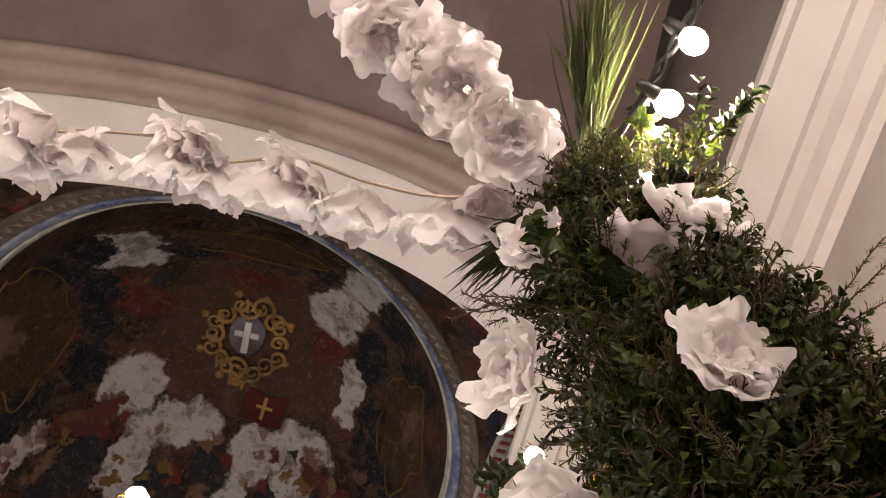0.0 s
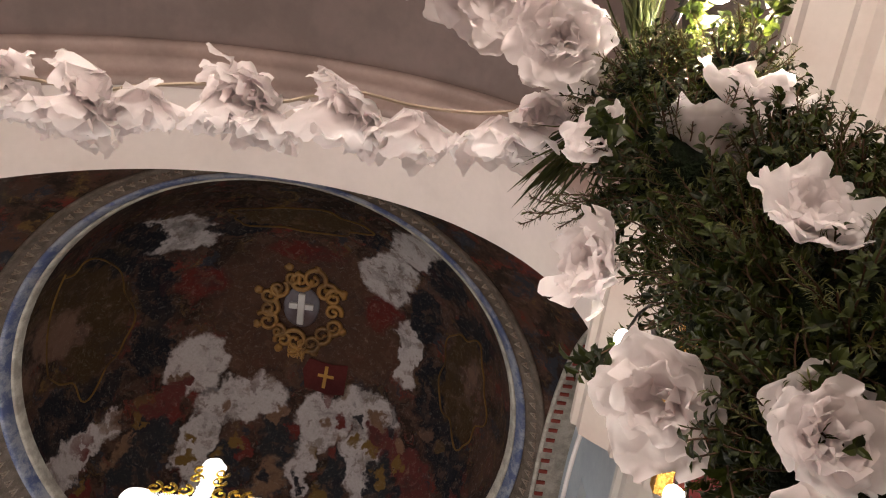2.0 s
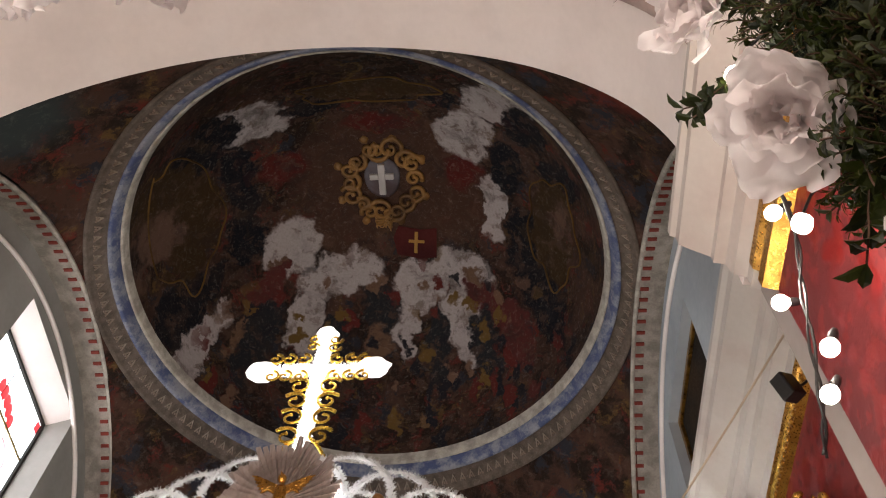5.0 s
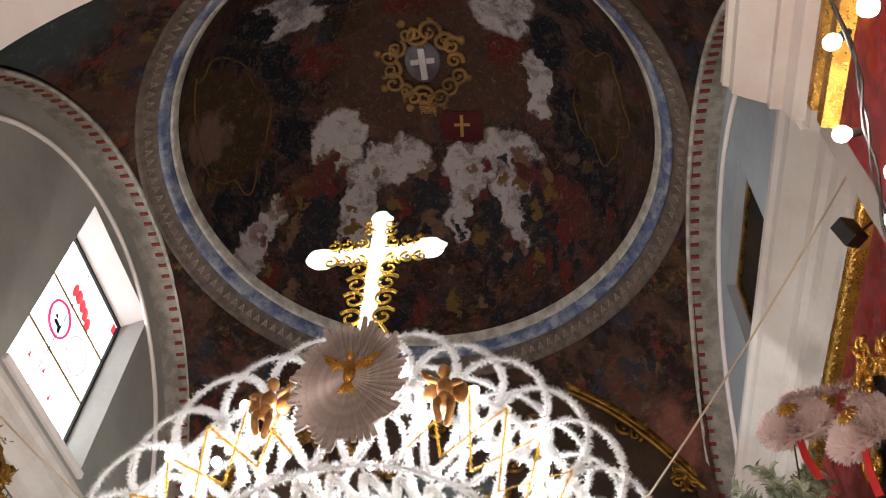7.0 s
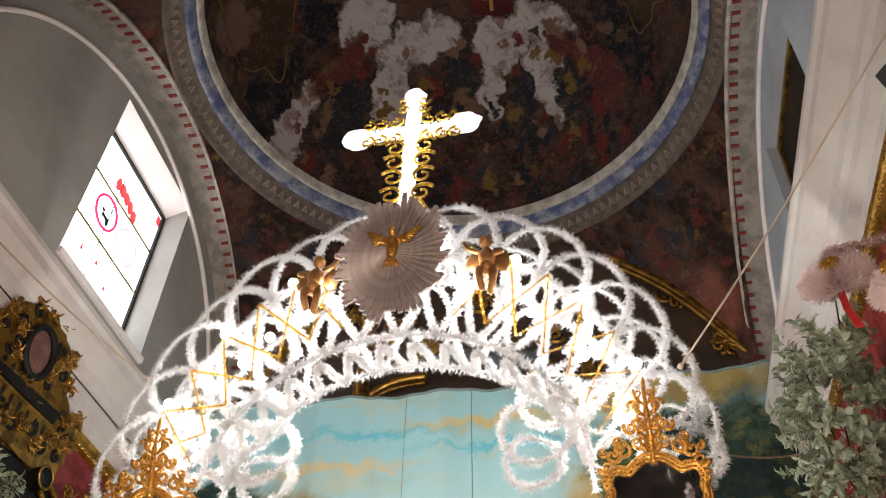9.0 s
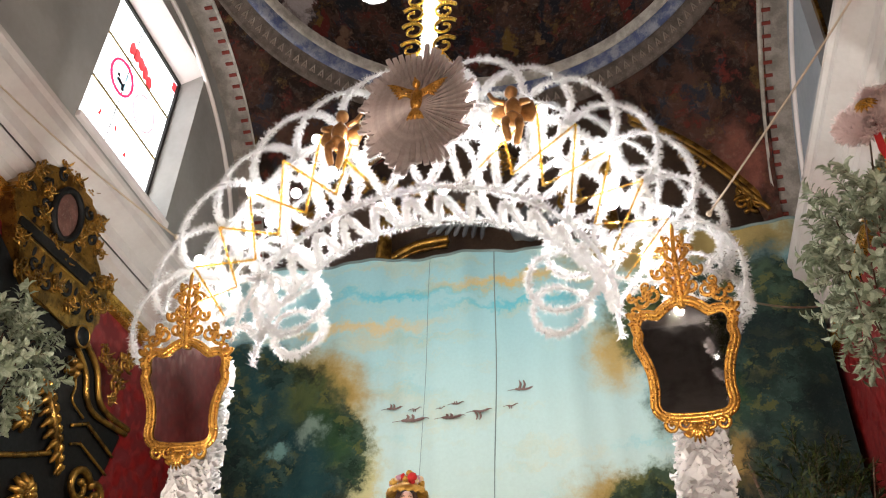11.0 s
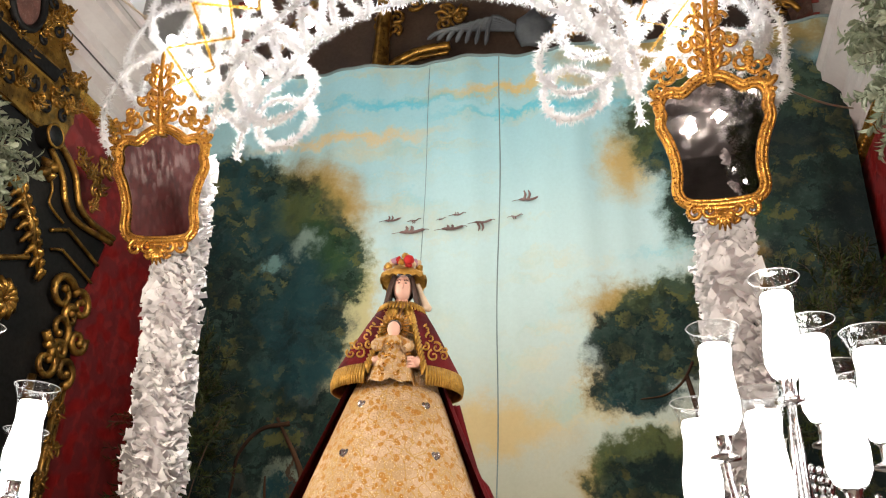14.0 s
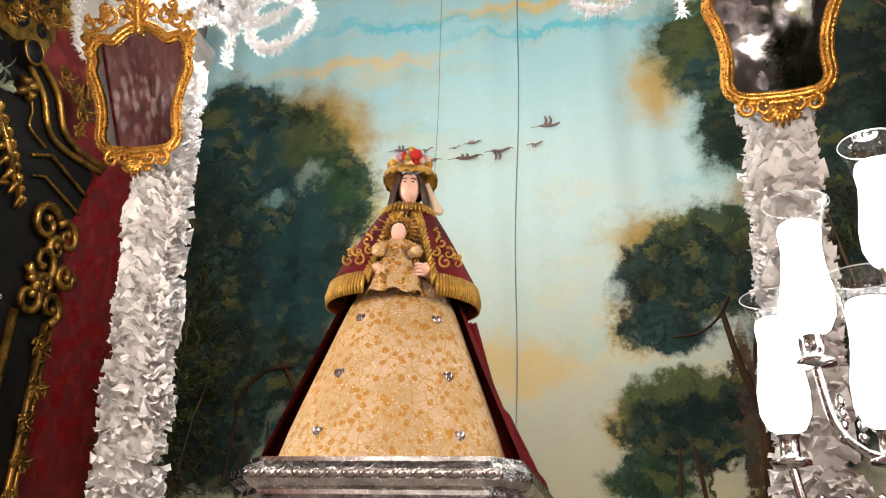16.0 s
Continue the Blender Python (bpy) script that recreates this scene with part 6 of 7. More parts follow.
# ---- gilded side altars ----
def rocaille(bm, c, s, seed, y=-0.03):
    """A tuft of C-scrolls and leaves."""
    rnd = random.Random(seed)
    for k in range(5):
        a = 2 * math.pi * k / 5 + rnd.random()
        scroll(bm, (c[0] + 0.55 * s * math.cos(a), c[1] + 0.55 * s * math.sin(a)), s * rnd.uniform(0.4, 0.62), 1.25, a + rnd.uniform(-1, 1), s * 0.13, rnd.choice((-1, 1)), y)
    for k in range(3):
        a = 2 * math.pi * (k + 0.5) / 3 + seed
        q = [(c[0], y, c[1]), (c[0] + 0.5 * s * math.cos(a), y - 0.25 * s, c[1] + 0.5 * s * math.sin(a)), (c[0] + 0.95 * s * math.cos(a + 0.3), y - 0.05, c[1] + 0.95 * s * math.sin(a + 0.3))]
        tube(bm, spline(q, 4), [s * 0.05] * 3 + [s * 0.12] * 3 + [s * 0.08] * 2 + [s * 0.02], 6)
    blob(bm, (c[0], y - 0.1 * s, c[1]), (s * 0.16, s * 0.12, s * 0.16), seed, 0.3, 2)


def rosette(bm, c, r, y=-0.04):
    for k in range(5):
        a = 2 * math.pi * k / 5 + 0.3
        blob(bm, (c[0] + r * 0.6 * math.cos(a), y, c[1] + r * 0.6 * math.sin(a)), (r * 0.42, r * 0.2, r * 0.42), k, 0.2, 2)
    blob(bm, (c[0], y - r * 0.15, c[1]), (r * 0.22,) * 3, 1, 0, 1)


altar = thing("side_altar", (-3.44, 0, 0), "black lacquered side altar with gilt rococo carving against red damask", "altarpiece")
altar.matrix_basis = pose(-3.44, 0, 0, 0, 0, 90)
edge = [(4.2, 0.0), (7.97, 0.0), (7.97, 3.4), (7.85, 4.4), (7.98, 4.58), (8.08, 5.0), (7.6, 5.08), (7.48, 5.32), (7.2, 5.6), (6.9, 5.6), (6.0, 5.6), (5.5, 5.9), (4.2, 5.6)]
part("panel", plate(bmesh.new(), edge, 0.12, 0.02), BLACKWOOD, altar, "black lacquered shaped panel")
crest_line = [(5.66, 6.2), (5.75, 6.4), (5.87, 6.62), (6.12, 6.78), (6.15, 6.98), (6.45, 7.08), (6.41, 6.82), (6.56, 6.78), (6.8, 6.65), (6.86, 6.36), (7.02, 6.22), (7.19, 6.16), (7.2, 5.92), (7.17, 5.66), (6.98, 5.52), (6.5, 5.5), (6.1, 5.52), (5.92, 5.8), (5.72, 6.06)]
wavy = [(p.x + 0.014 * math.sin(2.1 * i), p.z + 0.014 * math.cos(1.7 * i)) for i, p in enumerate(spline([(x, 0, z) for x, z in crest_line], 4, True))]
ob = part("crest_board", plate(bmesh.new(), wavy, 0.16, 0.02), OLDGOLD, altar, "gilt shaped crest board")
for k, (x, z, r, st) in enumerate(((5.8, 6.3, 0.06, 0.2), (5.95, 6.5, 0.07, 1.0), (6.12, 6.7, 0.07, 2.0), (6.33, 6.92, 0.06, 0.6), (6.6, 6.62, 0.07, 2.6), (6.72, 6.42, 0.07, 1.2), (5.98, 6.18, 0.05, 3.0), (6.02, 6.32, 0.05, 0.5), (6.6, 6.22, 0.05, 2.2),
                                   (6.15, 5.75, 0.08, 0.3), (6.36, 5.68, 0.09, 2.4), (6.6, 5.78, 0.09, 1.1), (6.82, 5.72, 0.08, 3.4), (7.0, 5.98, 0.09, 0.2), (7.05, 5.74, 0.06, 2.0), (6.9, 6.1, 0.05, 1.5))):
    part("black_scroll", scroll(bmesh.new(), (x, z), r, 0.9, st, 0.022, (-1) ** k, -0.165), BLACKWOOD, altar, "black carved scroll", True)
for k in range(7):
    for z0, z1 in ((6.13, 6.02), (5.9, 5.8)):
        x = 5.98 + 0.13 * k
        part("black_slot", blob(bmesh.new(), (x, -0.162, z0 - 0.06), (0.022, 0.01, 0.05), k, 0.1, 2), BLACKWOOD, altar, "black pierced slot", True)
bm = bmesh.new()
plate(bm, [(5.82, 5.92), (6.84, 5.96), (6.87, 6.09), (5.82, 6.0)], 0.05)
for v in bm.verts:
    v.co.y -= 0.14
part("black_rail", bm, BLACKWOOD, altar, "black rail across the crest")


def gilt_line(points, r):
    part("gilt_moulding", tube(bmesh.new(), spline([(x, -0.15, z) for x, z in points], 8), r, 7), OLDGOLD, altar, "gilt moulding", True)


for points, r in (([(5.8, 6.02), (6.24, 6.07), (6.88, 6.11)], 0.022), ([(5.82, 5.91), (6.4, 5.93), (6.86, 5.96)], 0.018), ([(7.0, 5.42), (7.24, 5.27), (7.36, 5.07), (7.56, 4.98), (8.1, 5.02)], 0.028),
                  ([(7.11, 5.52), (7.38, 5.38), (7.54, 5.14), (7.75, 5.07), (8.12, 5.08)], 0.03), ([(7.27, 4.75), (7.47, 4.85), (7.52, 4.85), (7.98, 4.74)], 0.018), ([(7.33, 4.6), (7.45, 4.65), (7.5, 4.65), (7.95, 4.55)], 0.014),
                  ([(6.5, 4.16), (6.8, 4.28), (7.1, 4.42)], 0.024), ([(7.02, 5.3), (7.16, 5.1), (7.18, 4.95), (7.4, 4.88)], 0.012)):
    gilt_line(points, r)
part("scroll_head", lathe(bmesh.new(), [(0.0, 0.1), (0.08, 0.1), (0.1, 0.06), (0.1, -0.05)], (0, 0, 0), 24), BLACKWOOD, altar, "black rolled scroll end", True, at=pose(6.93, -0.16, 5.46, 90, 0, 0))
part("scroll_rim", tube(bmesh.new(), [(6.93 + 0.1 * math.cos(a), -0.25, 5.46 + 0.1 * math.sin(a)) for a in span(0, 2 * math.pi, 24)][:-1], 0.014, 6, True), OLDGOLD, altar, "gilt rim", True)
for k, (x, z, r) in enumerate(((5.72, 6.3, 0.08), (5.85, 6.55, 0.09), (6.1, 6.8, 0.09), (6.3, 7.02, 0.1), (6.48, 7.08, 0.08), (6.52, 6.86, 0.07), (6.78, 6.66, 0.09), (6.88, 6.4, 0.09), (7.15, 6.2, 0.1), (7.2, 5.95, 0.08), (5.9, 5.85, 0.09), (6.05, 5.6, 0.1),
                               (6.3, 6.08, 0.09), (6.5, 6.02, 0.08), (7.42, 5.55, 0.1), (7.58, 5.5, 0.09), (7.78, 5.68, 0.13), (7.9, 5.78, 0.09), (7.72, 5.42, 0.12), (7.7, 5.22, 0.07))):
    bm = bmesh.new()
    rocaille(bm, (x, z), r, k, -0.17)
    part("gilt_carving", bm, OLDGOLD, altar, "gilt rocaille carving", True)
for k, (x, z) in enumerate(((6.0, 6.42), (6.05, 6.2), (6.6, 6.45), (6.58, 6.32), (6.25, 5.68), (6.48, 5.74), (6.72, 5.68), (6.9, 5.85), (7.08, 5.88), (6.98, 6.1), (6.72, 6.55), (6.3, 6.8))):
    bm = bmesh.new()
    rocaille(bm, (x, z), 0.085, 20 + k, -0.18)
    part("gilt_carving", bm, OLDGOLD, altar, "gilt rocaille carving", True)
# hanging acanthus leaf
bm = bmesh.new()
for k in range(9):
    f = k / 8
    x, z, w = 6.76 + 0.48 * f, 4.9 - 0.56 * f, 0.13 * math.sin(math.pi * (0.25 + 0.7 * f))
    for sx in (-1, 1):
        tube(bm, spline([(x, -0.15, z), (x + sx * w * 0.6, -0.19, z + 0.02), (x + sx * w, -0.16, z - 0.07)], 4), [0.02] * 3 + [0.032] * 3 + [0.02] * 2 + [0.006], 6)
tube(bm, [(6.76, -0.17, 4.92), (7.0, -0.2, 4.62), (7.26, -0.16, 4.3)], [0.03, 0.03, 0.008], 7)
part("acanthus_leaf", bm, OLDGOLD, altar, "gilt carved acanthus leaf", True)
# capital of big C-scrolls, then the shaft
for k, (x, z, r, st, fl) in enumerate(((7.58, 4.3, 0.17, 0.6, 1), (7.84, 4.28, 0.14, 2.6, -1), (7.64, 4.0, 0.17, 3.6, 1), (7.9, 3.98, 0.12, 0.4, -1), (7.56, 3.68, 0.16, 1.8, -1), (7.82, 3.68, 0.13, 5.0, 1), (7.74, 4.14, 0.1, 1.0, 1), (7.7, 3.82, 0.1, 4.0, -1))):
    part("gilt_c_scroll", scroll(bmesh.new(), (x, z), r, 1.2, st, 0.04, fl, -0.17), OLDGOLD, altar, "large gilt C-scroll", True)
for x, r in ((7.5, 0.035), (7.86, 0.03), (7.93, 0.02)):
    part("gilt_post", tube(bmesh.new(), [(x, -0.15, 0.1), (x - 0.02, -0.15, 2.4), (x - 0.02, -0.15, 3.55)], r, 8), OLDGOLD, altar, "gilt edge of the pilaster", True)
for k, z in enumerate((3.35, 3.05, 2.78, 2.5, 2.2, 1.9)):
    bm = bmesh.new()
    rocaille(bm, (7.84 + 0.04 * (k % 2), z), 0.1, 40 + k, -0.17)
    part("gilt_carving", bm, OLDGOLD, altar, "gilt rocaille carving", True)
for (x, z), r, n in (((7.03, 5.2), 0.11, 4), ((6.93, 3.99), 0.17, 11), ((6.6, 4.55), 0.15, 9)):
    bm = bmesh.new()
    for k in range(n):
        a = 2 * math.pi * (k + 0.5) / n
        tube(bm, [(x, -0.15, z), (x + 0.55 * r * math.cos(a), -0.19, z + 0.55 * r * math.sin(a)), (x + r * math.cos(a), -0.15, z + r * math.sin(a))], [r * 0.1, r * (1.5 / n + 0.1), r * 0.12], 7)
    blob(bm, (x, -0.19, z), (r * 0.2,) * 3, 1, 0, 2)
    part("gilt_rosette", bm, OLDGOLD, altar, "gilt carved rosette", True)
part("medallion_frame", tube(bmesh.new(), [(6.3 + 0.19 * math.cos(a), -0.19, 6.38 + 0.25 * math.sin(a)) for a in span(0, 2 * math.pi, 32)][:-1], 0.035, 7, True), BLACKWOOD, altar, "black oval frame", True)
part("medallion", blob(bmesh.new(), (6.3, -0.17, 6.38), (0.18, 0.02, 0.24), 0, 0, 3), painted("medallion_paint", (0.14, 0.06, 0.045), [], 0.1, 9, 0.6, 0.4), altar, "dim reddish oval painting", True)

console = thing("gilt_wall_bracket", (3.74, 4.9, 3.5), "gilt and black carved wall altar with leafy crest", "altarpiece")
console.matrix_basis = pose(3.74, 4.9, 3.5, 0, 0, -90)
part("panel", plate(bmesh.new(), [(-0.9, -1.5), (0.5, -1.5), (0.5, 1.5), (0.3, 1.85), (0.05, 2.0), (-0.4, 1.8), (-0.9, 1.4)], 0.1, 0.02), BLACKWOOD, console)
for k, (c, s) in enumerate((((0.35, 1.8), 0.14), ((0.1, 2.0), 0.16), ((-0.15, 2.0), 0.12), ((0.3, 1.5), 0.12), ((-0.4, 1.7), 0.14), ((0.35, 1.2), 0.12), ((0.3, 0.8), 0.12), ((-0.3, 1.2), 0.13))):
    bm = bmesh.new()
    rocaille(bm, c, s, 60 + k, -0.14)
    part("gilt_carving", bm, GOLD, console, "gilt rocaille carving", True)

# ---- pink rosette with ribbon, olive branches, dark shrubs ----
ros = thing("paper_rosette", (3.28, 5.42, 5.6), "blush paper rosette with gilt centre and red ribbon", "rosette")
for k, r in enumerate((0.06, 0.11, 0.16, 0.2)):
    part("tinsel_ring", tinsel([(r * math.cos(a), -0.05 + 0.018 * k, r * math.sin(a)) for a in span(0, 2 * math.pi, 30)], 0.05, 1500, 900 + k, 0.3), PINKPAPER, ros, "fluffy blush tinsel ring")
part("tinsel_tuft", tinsel([(-0.05, -0.02, 0.2), (0.02, -0.04, 0.27), (0.1, -0.02, 0.27), (0.3, 0.0, 0.24), (0.55, 0.02, 0.2)], 0.05, 1500, 910, 0.3), PINKPAPER, ros, "blush tinsel tail")
bm = bmesh.new()
for k in range(12):
    a = 2 * math.pi * k / 12
    tube(bm, [(0, -0.1, 0), (0.04 * math.cos(a), -0.12, 0.04 * math.sin(a)), (0.075 * math.cos(a), -0.1, 0.075 * math.sin(a))], [0.012, 0.014, 0.002], 5)
part("centre", bm, GOLD, ros, "gold star bow", True)
part("ribbon", plate(bmesh.new(), [(-0.02, -0.05), (0.02, -0.05), (0.035, -0.4), (0.08, -0.65), (0.03, -0.63), (-0.01, -0.4)], 0.006), REDF, ros, "red silk ribbon")
ros.matrix_basis = pose(3.28, 5.42, 5.6, -20, 0, -25)
ros2 = copy_thing(ros, pose(3.5, 5.0, 5.2, -20, 0, -50))


def shrub(name, where, radii, n, mat, L, W, seed, label, category, length=(0.12, 0.3), gap=0.025, stem_r=0.006):
    rnd = random.Random(seed)
    root = thing(name, where, label, category)
    bm, stems = bmesh.new(), bmesh.new()
    for i in range(n):
        d = Vector((rnd.gauss(0, 1), rnd.gauss(0, 1), rnd.gauss(0, 1))).normalized()
        p = Vector((d.x * radii[0], d.y * radii[1], d.z * radii[2])) * rnd.uniform(0.2, 1.0) ** 0.5
        sprig(bm, stems, p, d * 0.7 + Vector((0, -0.1, 0.3)), rnd.uniform(*length), rnd, L, W, gap, 0.6, 0.8)
    tagged(part("leaves", bm, mat, root), kind="stuff")
    for k in range(5):
        q = Vector((rnd.uniform(-1, 1) * radii[0], rnd.uniform(-1, 1) * radii[1], rnd.uniform(0, 0.9) * radii[2]))
        tube(stems, spline([(0, 0, -where[2] if k == 0 else -radii[2] * 1.2), (q.x * 0.4, q.y * 0.4, -radii[2] * 0.5), q], 5), stem_r, 5)
    part("branch_work", stems, TWIG, root, "thin woody branches")
    return root


shrub("olive_branch", (-2.95, 5.75, 4.62), (0.2, 0.45, 0.45), 130, OLIVE, 0.085, 0.018, 1, "grey-green olive tree in front of the black altar", "tree")
shrub("olive_branch", (3.25, 6.3, 5.1), (0.16, 0.75, 0.6), 140, OLIVE, 0.09, 0.02, 2, "grey-green olive tree in front of red damask", "tree")
shrub("dark_shrub", (-2.55, 8.6, 3.2), (0.45, 0.2, 1.1), 260, LEAF, 0.08, 0.006, 3, "dark fine-leaved shrub beside the painted cloth", "shrub")
shrub("dark_shrub", (2.95, 8.0, 3.5), (0.5, 0.25, 1.1), 320, LEAF, 0.08, 0.006, 4, "dark fine-leaved shrub with bare twigs beside the cloth", "shrub")

# ---- ropes, loudspeaker ----
for a, b in (((2.25, 5.85, 5.3), (3.62, 3.95, 6.28)), ((-1.8, 5.9, 5.65), (-3.42, 5.0, 6.95)), ((2.3, 6.2, 4.85), (3.57, 8.9, 6.32))):
    a, b = Vector(a), Vector(b)
    root = thing("guy_rope", a, "thin taut cotton rope holding the arch", "rope", "guy ropes")
    part("strand", tube(bmesh.new(), [(b - a) * k / 8 + Vector((0, 0, -0.05 * math.sin(math.pi * k / 8))) for k in range(9)], 0.008, 6), ROPE, root)
    part("knot", blob(bmesh.new(), (0, 0, 0), (0.02, 0.02, 0.025), 2, 0.4, 2), ROPE, root)
spk = thing("loudspeaker", (3.55, 4.18, 5.98), "small black loudspeaker on the chancel cornice", "loudspeaker")
spk.matrix_basis = pose(3.56, 4.18, 5.98, 20, 0, -60) @ Matrix.Diagonal((0.62, 0.62, 0.62, 1))
part("cabinet", box(bmesh.new(), (-0.08, -0.1, -0.13), (0.08, 0.1, 0.13), 0.015), BLACK, spk)
part("grille", box(bmesh.new(), (-0.07, -0.112, -0.12), (0.07, -0.1, 0.12), 0.005), surface("grey_grille", (0.04, 0.04, 0.04), None, 0.6, small=300, relief=0.6), spk, "dark mesh grille")
part("bracket", tube(bmesh.new(), [(0, 0.08, 0), (0.05, 0.18, 0.02), (0.12, 0.25, 0.05)], 0.015, 8), BLACK, spk)

# ---- high altar behind the cloth ----
high = thing("high_altar", (0.3, 9.93, 7.0), "dark gilded high altar rising behind the painted cloth", "altarpiece")
def gpart(pts, r, name="gilt_moulding"):
    bm = bmesh.new()
    o = Vector((0.3, 9.93, 7.0))
    tube(bm, spline([Vector((x, 9.85, z)) - o for x, z in pts], 8), r, 8)
    tube(bm, spline([Vector((x, 9.8, z - 0.14)) - o for x, z in pts], 8), r * 0.45, 8)
    part(name, bm, OLDGOLD, high, "curved gilt cornice moulding", True)
gpart([(1.3, 10.6), (1.7, 10.5), (2.1, 10.15)], 0.07)
gpart([(2.0, 10.1), (2.5, 9.7), (2.95, 9.2), (3.5, 8.4)], 0.08)
gpart([(-1.5, 10.1), (-1.95, 9.7), (-2.4, 9.2), (-2.9, 8.4)], 0.08)
gpart([(-1.3, 8.1), (-0.95, 8.3), (-0.5, 8.36)], 0.06)
for k, (x, z) in enumerate(((3.3, 8.5), (2.8, 9.3), (-2.6, 8.9), (1.1, 8.9), (-0.9, 9.2), (-1.3, 8.8), (0.9, 8.4), (1.5, 9.4), (-1.7, 9.5), (0.2, 9.6), (-0.5, 8.8))):
    bm = bmesh.new()
    rocaille(bm, (x - 0.3, z - 7.0), 0.22, 90 + k, -0.08)
    part("gilt_carving", bm, OLDGOLD, high, "dull gilt carving", True)
for x in (-1.35, 1.6):
    part("gilt_column", lathe(bmesh.new(), [(0.12, 0.3), (0.1, 0.5), (0.12, 0.9), (0.09, 1.5), (0.1, 2.2), (0.16, 2.3)], (x - 0.3, -0.15, 0), 20), OLDGOLD, high, "", True)
bm = bmesh.new()
STONEG = surface("grey_wing_paint", (0.14, 0.15, 0.15), (0.07, 0.075, 0.08), 0.6, small=40)
for k in range(7):
    tube(bm, spline([(0.05, -0.12, 1.45), (-0.25 - 0.09 * k, -0.2, 1.62 - 0.02 * k), (-0.35 - 0.12 * k, -0.15, 1.25 + 0.03 * k)], 5), [0.03] * 5 + [0.03] * 5 + [0.01], 6)
blob(bm, (0.2, -0.15, 1.4), (0.2, 0.1, 0.25), 3, 0.5), blob(bm, (0.5, -0.12, 1.5), (0.25, 0.05, 0.12), 5, 0.6)
part("winged_carving", bm, STONEG, high, "grey carved wing", True)

# ---- shield and flag in the dome, leaves round the ring ----
def on_dome(x, y, r=2.9):
    dx, dy = x - CX, y - CY
    return Vector((x, y, DOME_Z + math.sqrt(max(r * r - dx * dx - dy * dy, 0))))


def dome_pose(x, y):
    p = on_dome(x, y)
    n = (Vector((CX, CY, DOME_Z)) - p).normalized()
    ez = (Vector((0, -1, 0)) - n * Vector((0, -1, 0)).dot(n)).normalized()
    ex = ez.cross(n).normalized() * -1
    m = Matrix.Identity(4)
    for i in range(3):
        m[i][0], m[i][1], m[i][2], m[i][3] = ex[i], -n[i], ez[i], p[i]
    return m


shield = thing("carved_shield", (0.31, 6.5, 13.3), "gilt carved cartouche with a pale cross on the dome", "coat of arms")
shield.matrix_basis = dome_pose(0.24, 6.62) @ Matrix.Diagonal((1.15, 1.15, 1.15, 1))
part("field", blob(bmesh.new(), (0, -0.02, 0.05), (0.24, 0.06, 0.3), 1, 0.05, 3), surface("dim_blue_grey", (0.16, 0.15, 0.17), (0.09, 0.06, 0.06), 0.7), shield, "dark oval field", True)
bm = bmesh.new()
box(bm, (-0.045, -0.12, -0.17), (0.045, -0.07, 0.27), 0.01), box(bm, (-0.16, -0.118, 0.05), (-0.046, -0.072, 0.13), 0.01), box(bm, (0.046, -0.118, 0.05), (0.16, -0.072, 0.13), 0.01)
part("cross", bm, surface("chalk_white", (0.62, 0.58, 0.56), None, 0.8), shield, "pale cross")
AGED_GILT = surface("aged_gilt_paint", (0.3, 0.15, 0.035), (0.1, 0.05, 0.015), 0.55)
shield_rnd = random.Random(11)
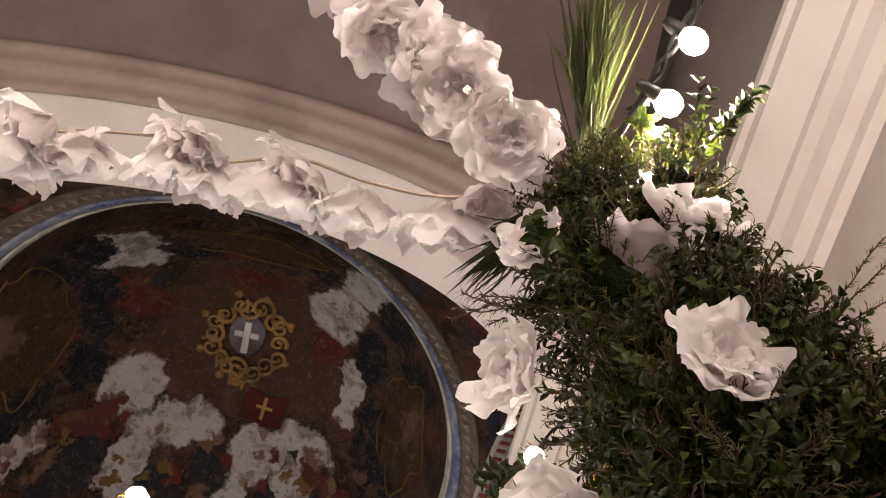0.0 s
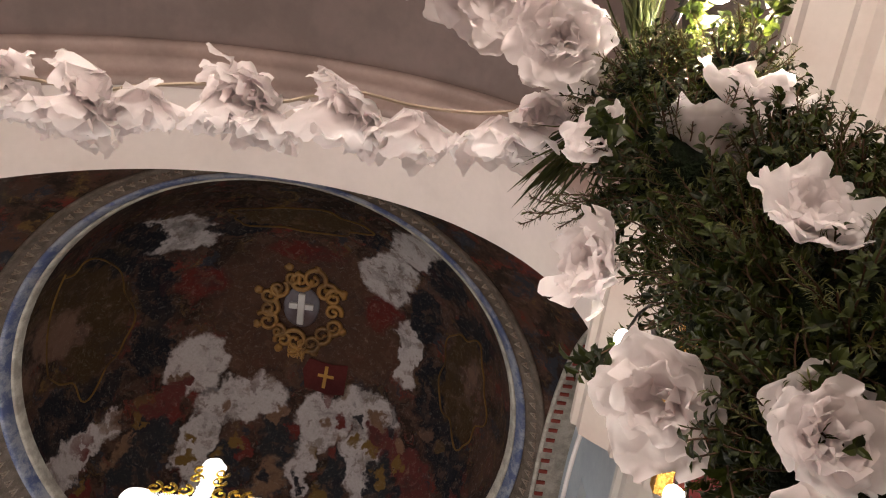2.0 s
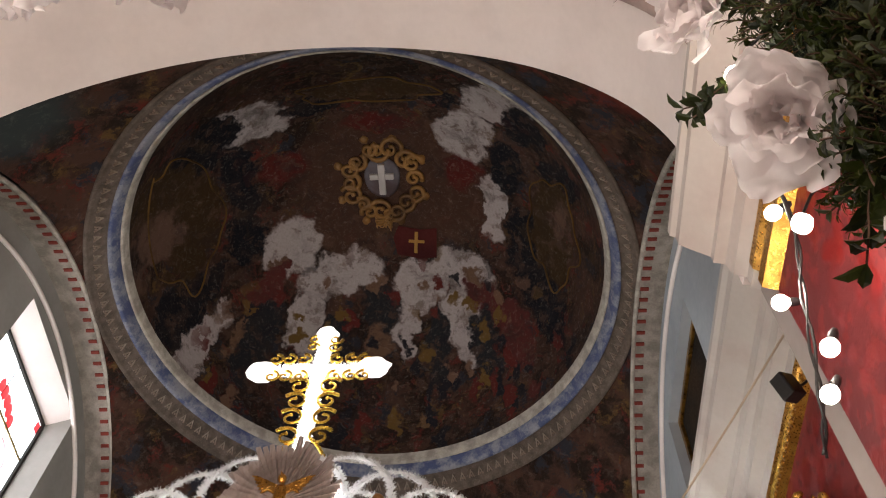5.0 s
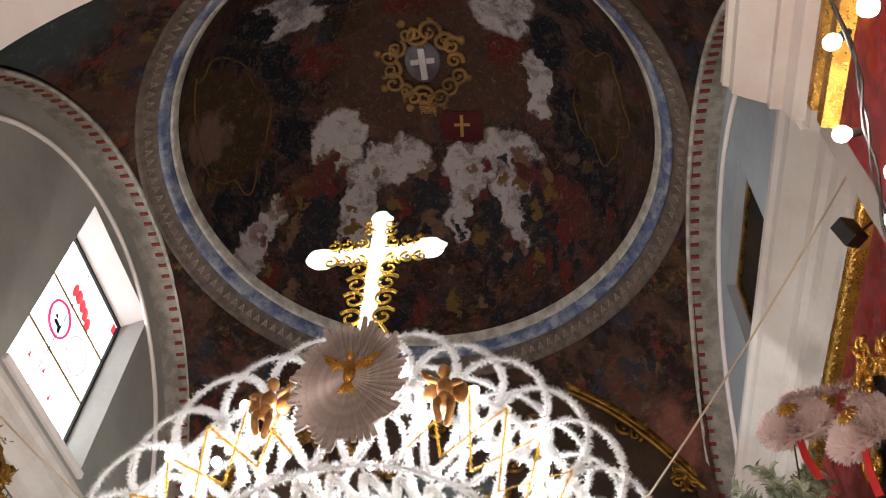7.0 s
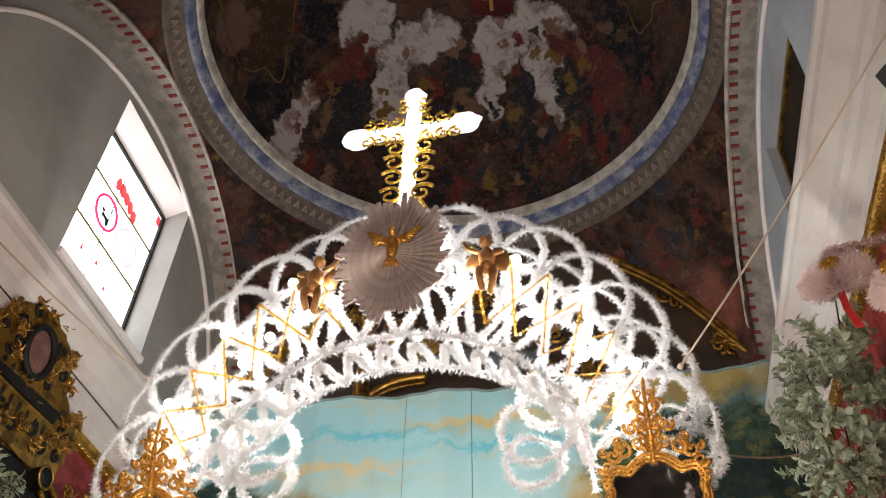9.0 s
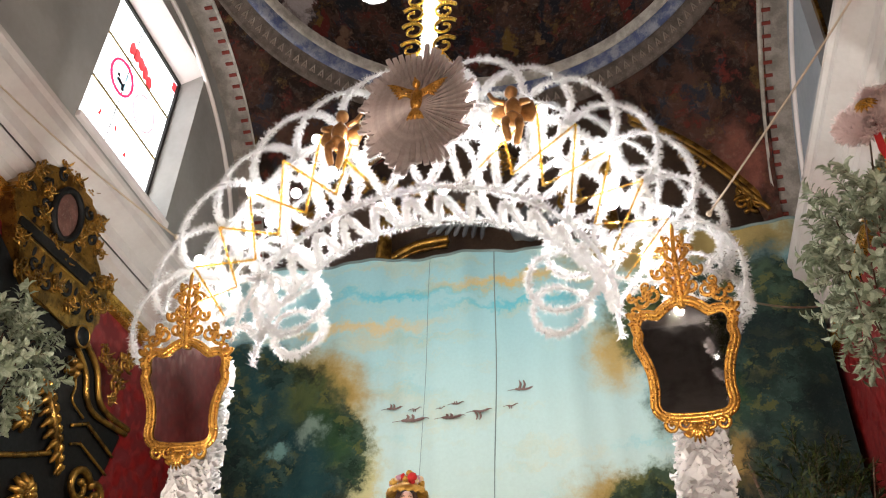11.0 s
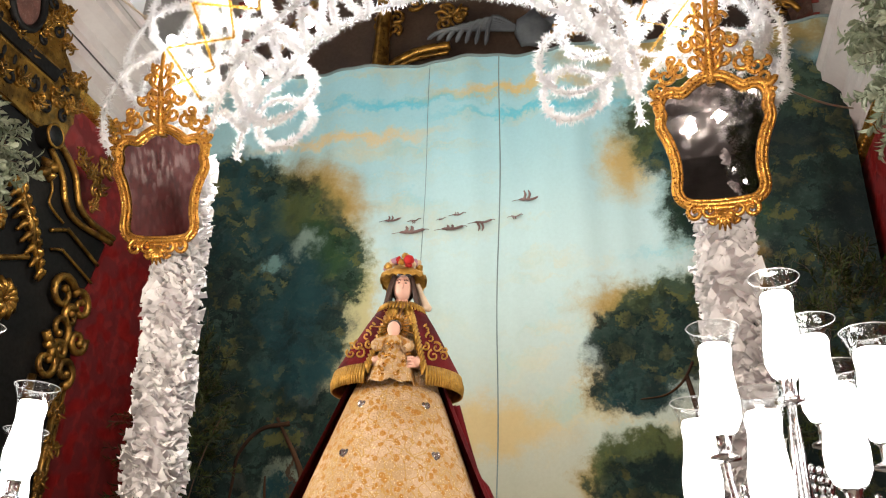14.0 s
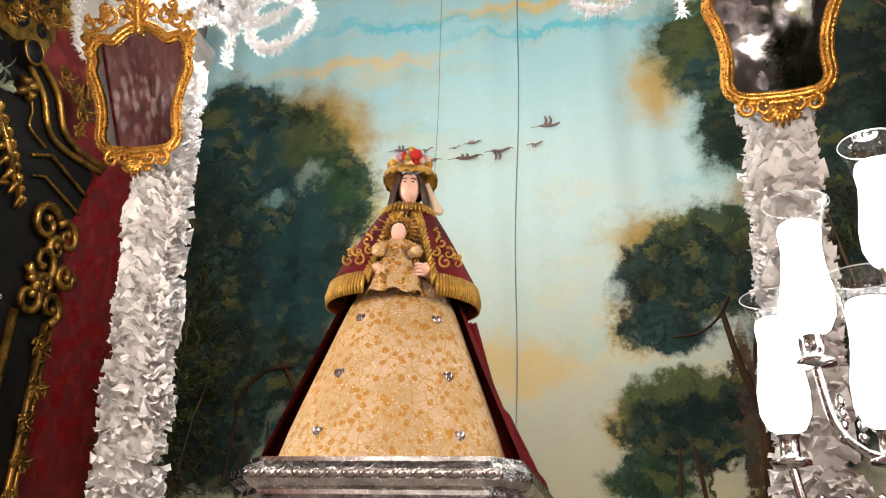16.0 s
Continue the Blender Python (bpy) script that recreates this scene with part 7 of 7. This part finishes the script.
for k in range(16):
    a = 2 * math.pi * (k + shield_rnd.uniform(-0.3, 0.3)) / 16
    bm = bmesh.new()
    c = (0.42 * math.cos(a) * (1 + 0.12 * (k % 2)), 0.42 * math.sin(a) * (1.05 + 0.12 * (k % 2)))
    scroll(bm, c, shield_rnd.uniform(0.1, 0.17), 1.3, a + shield_rnd.uniform(0.4, 2.0), 0.038, 1 if math.cos(a) > 0 else -1, -0.05)
    if k % 2:
        blob(bm, (c[0] * 1.3, -0.05, c[1] * 1.3), (0.06, 0.04, 0.06), k, 0.4, 2)
    part("gilt_scroll", bm, AGED_GILT, shield, "gilt scroll", True)
for z in (-0.55, -0.62):
    bm = bmesh.new()
    rocaille(bm, (0.0, z), 0.14, 7, -0.05)
    part("gilt_drop", bm, AGED_GILT, shield, "", True)
flag = thing("painted_flag", (0.7, 7.4, 13.2), "dark red painted flag with a gold cross on the dome", "flag")
flag.matrix_basis = dome_pose(0.72, 7.62) @ Matrix.Diagonal((1.25, 1.25, 1.25, 1))
part("cloth", plate(bmesh.new(), [(-0.26, -0.17), (-0.05, -0.2), (0.24, -0.16), (0.3, 0.05), (0.24, 0.2), (-0.05, 0.17), (-0.25, 0.2)], 0.01), surface("dark_red_paint", (0.08, 0.016, 0.014), (0.05, 0.01, 0.01), 0.8), flag)
bm = box(box(bmesh.new(), (-0.015, -0.022, -0.13), (0.025, -0.012, 0.14)), (-0.1, -0.021, 0.0), (-0.016, -0.013, 0.035))
box(bm, (0.026, -0.021, 0.0), (0.1, -0.013, 0.035))
part("cross", bm, surface("gold_paint", (0.4, 0.22, 0.05), None, 0.6), flag, "gold cross")

bm = bmesh.new()
tube(bm, [(-0.035, 0, -0.05), (0, 0.0, 0.05), (0.035, 0, -0.05)], 0.012, 5), blob(bm, (0, 0, -0.03), (0.012, 0.01, 0.02), 0, 0, 1)
lm = mesh_of(bm, "carved_leaf", surface("ring_leaf_paint", (0.32, 0.27, 0.22), (0.2, 0.14, 0.11), 0.8))
for i in range(150):
    a = 2 * math.pi * i / 150
    ob = new("carved_leaf", lm)
    ob.parent = ring
    ob.matrix_basis = Matrix.Translation((CX + 3.185 * math.cos(a), CY + 3.185 * math.sin(a), RING_Z + 0.055)) @ Euler((radians(-35), 0, a + math.pi / 2)).to_matrix().to_4x4()
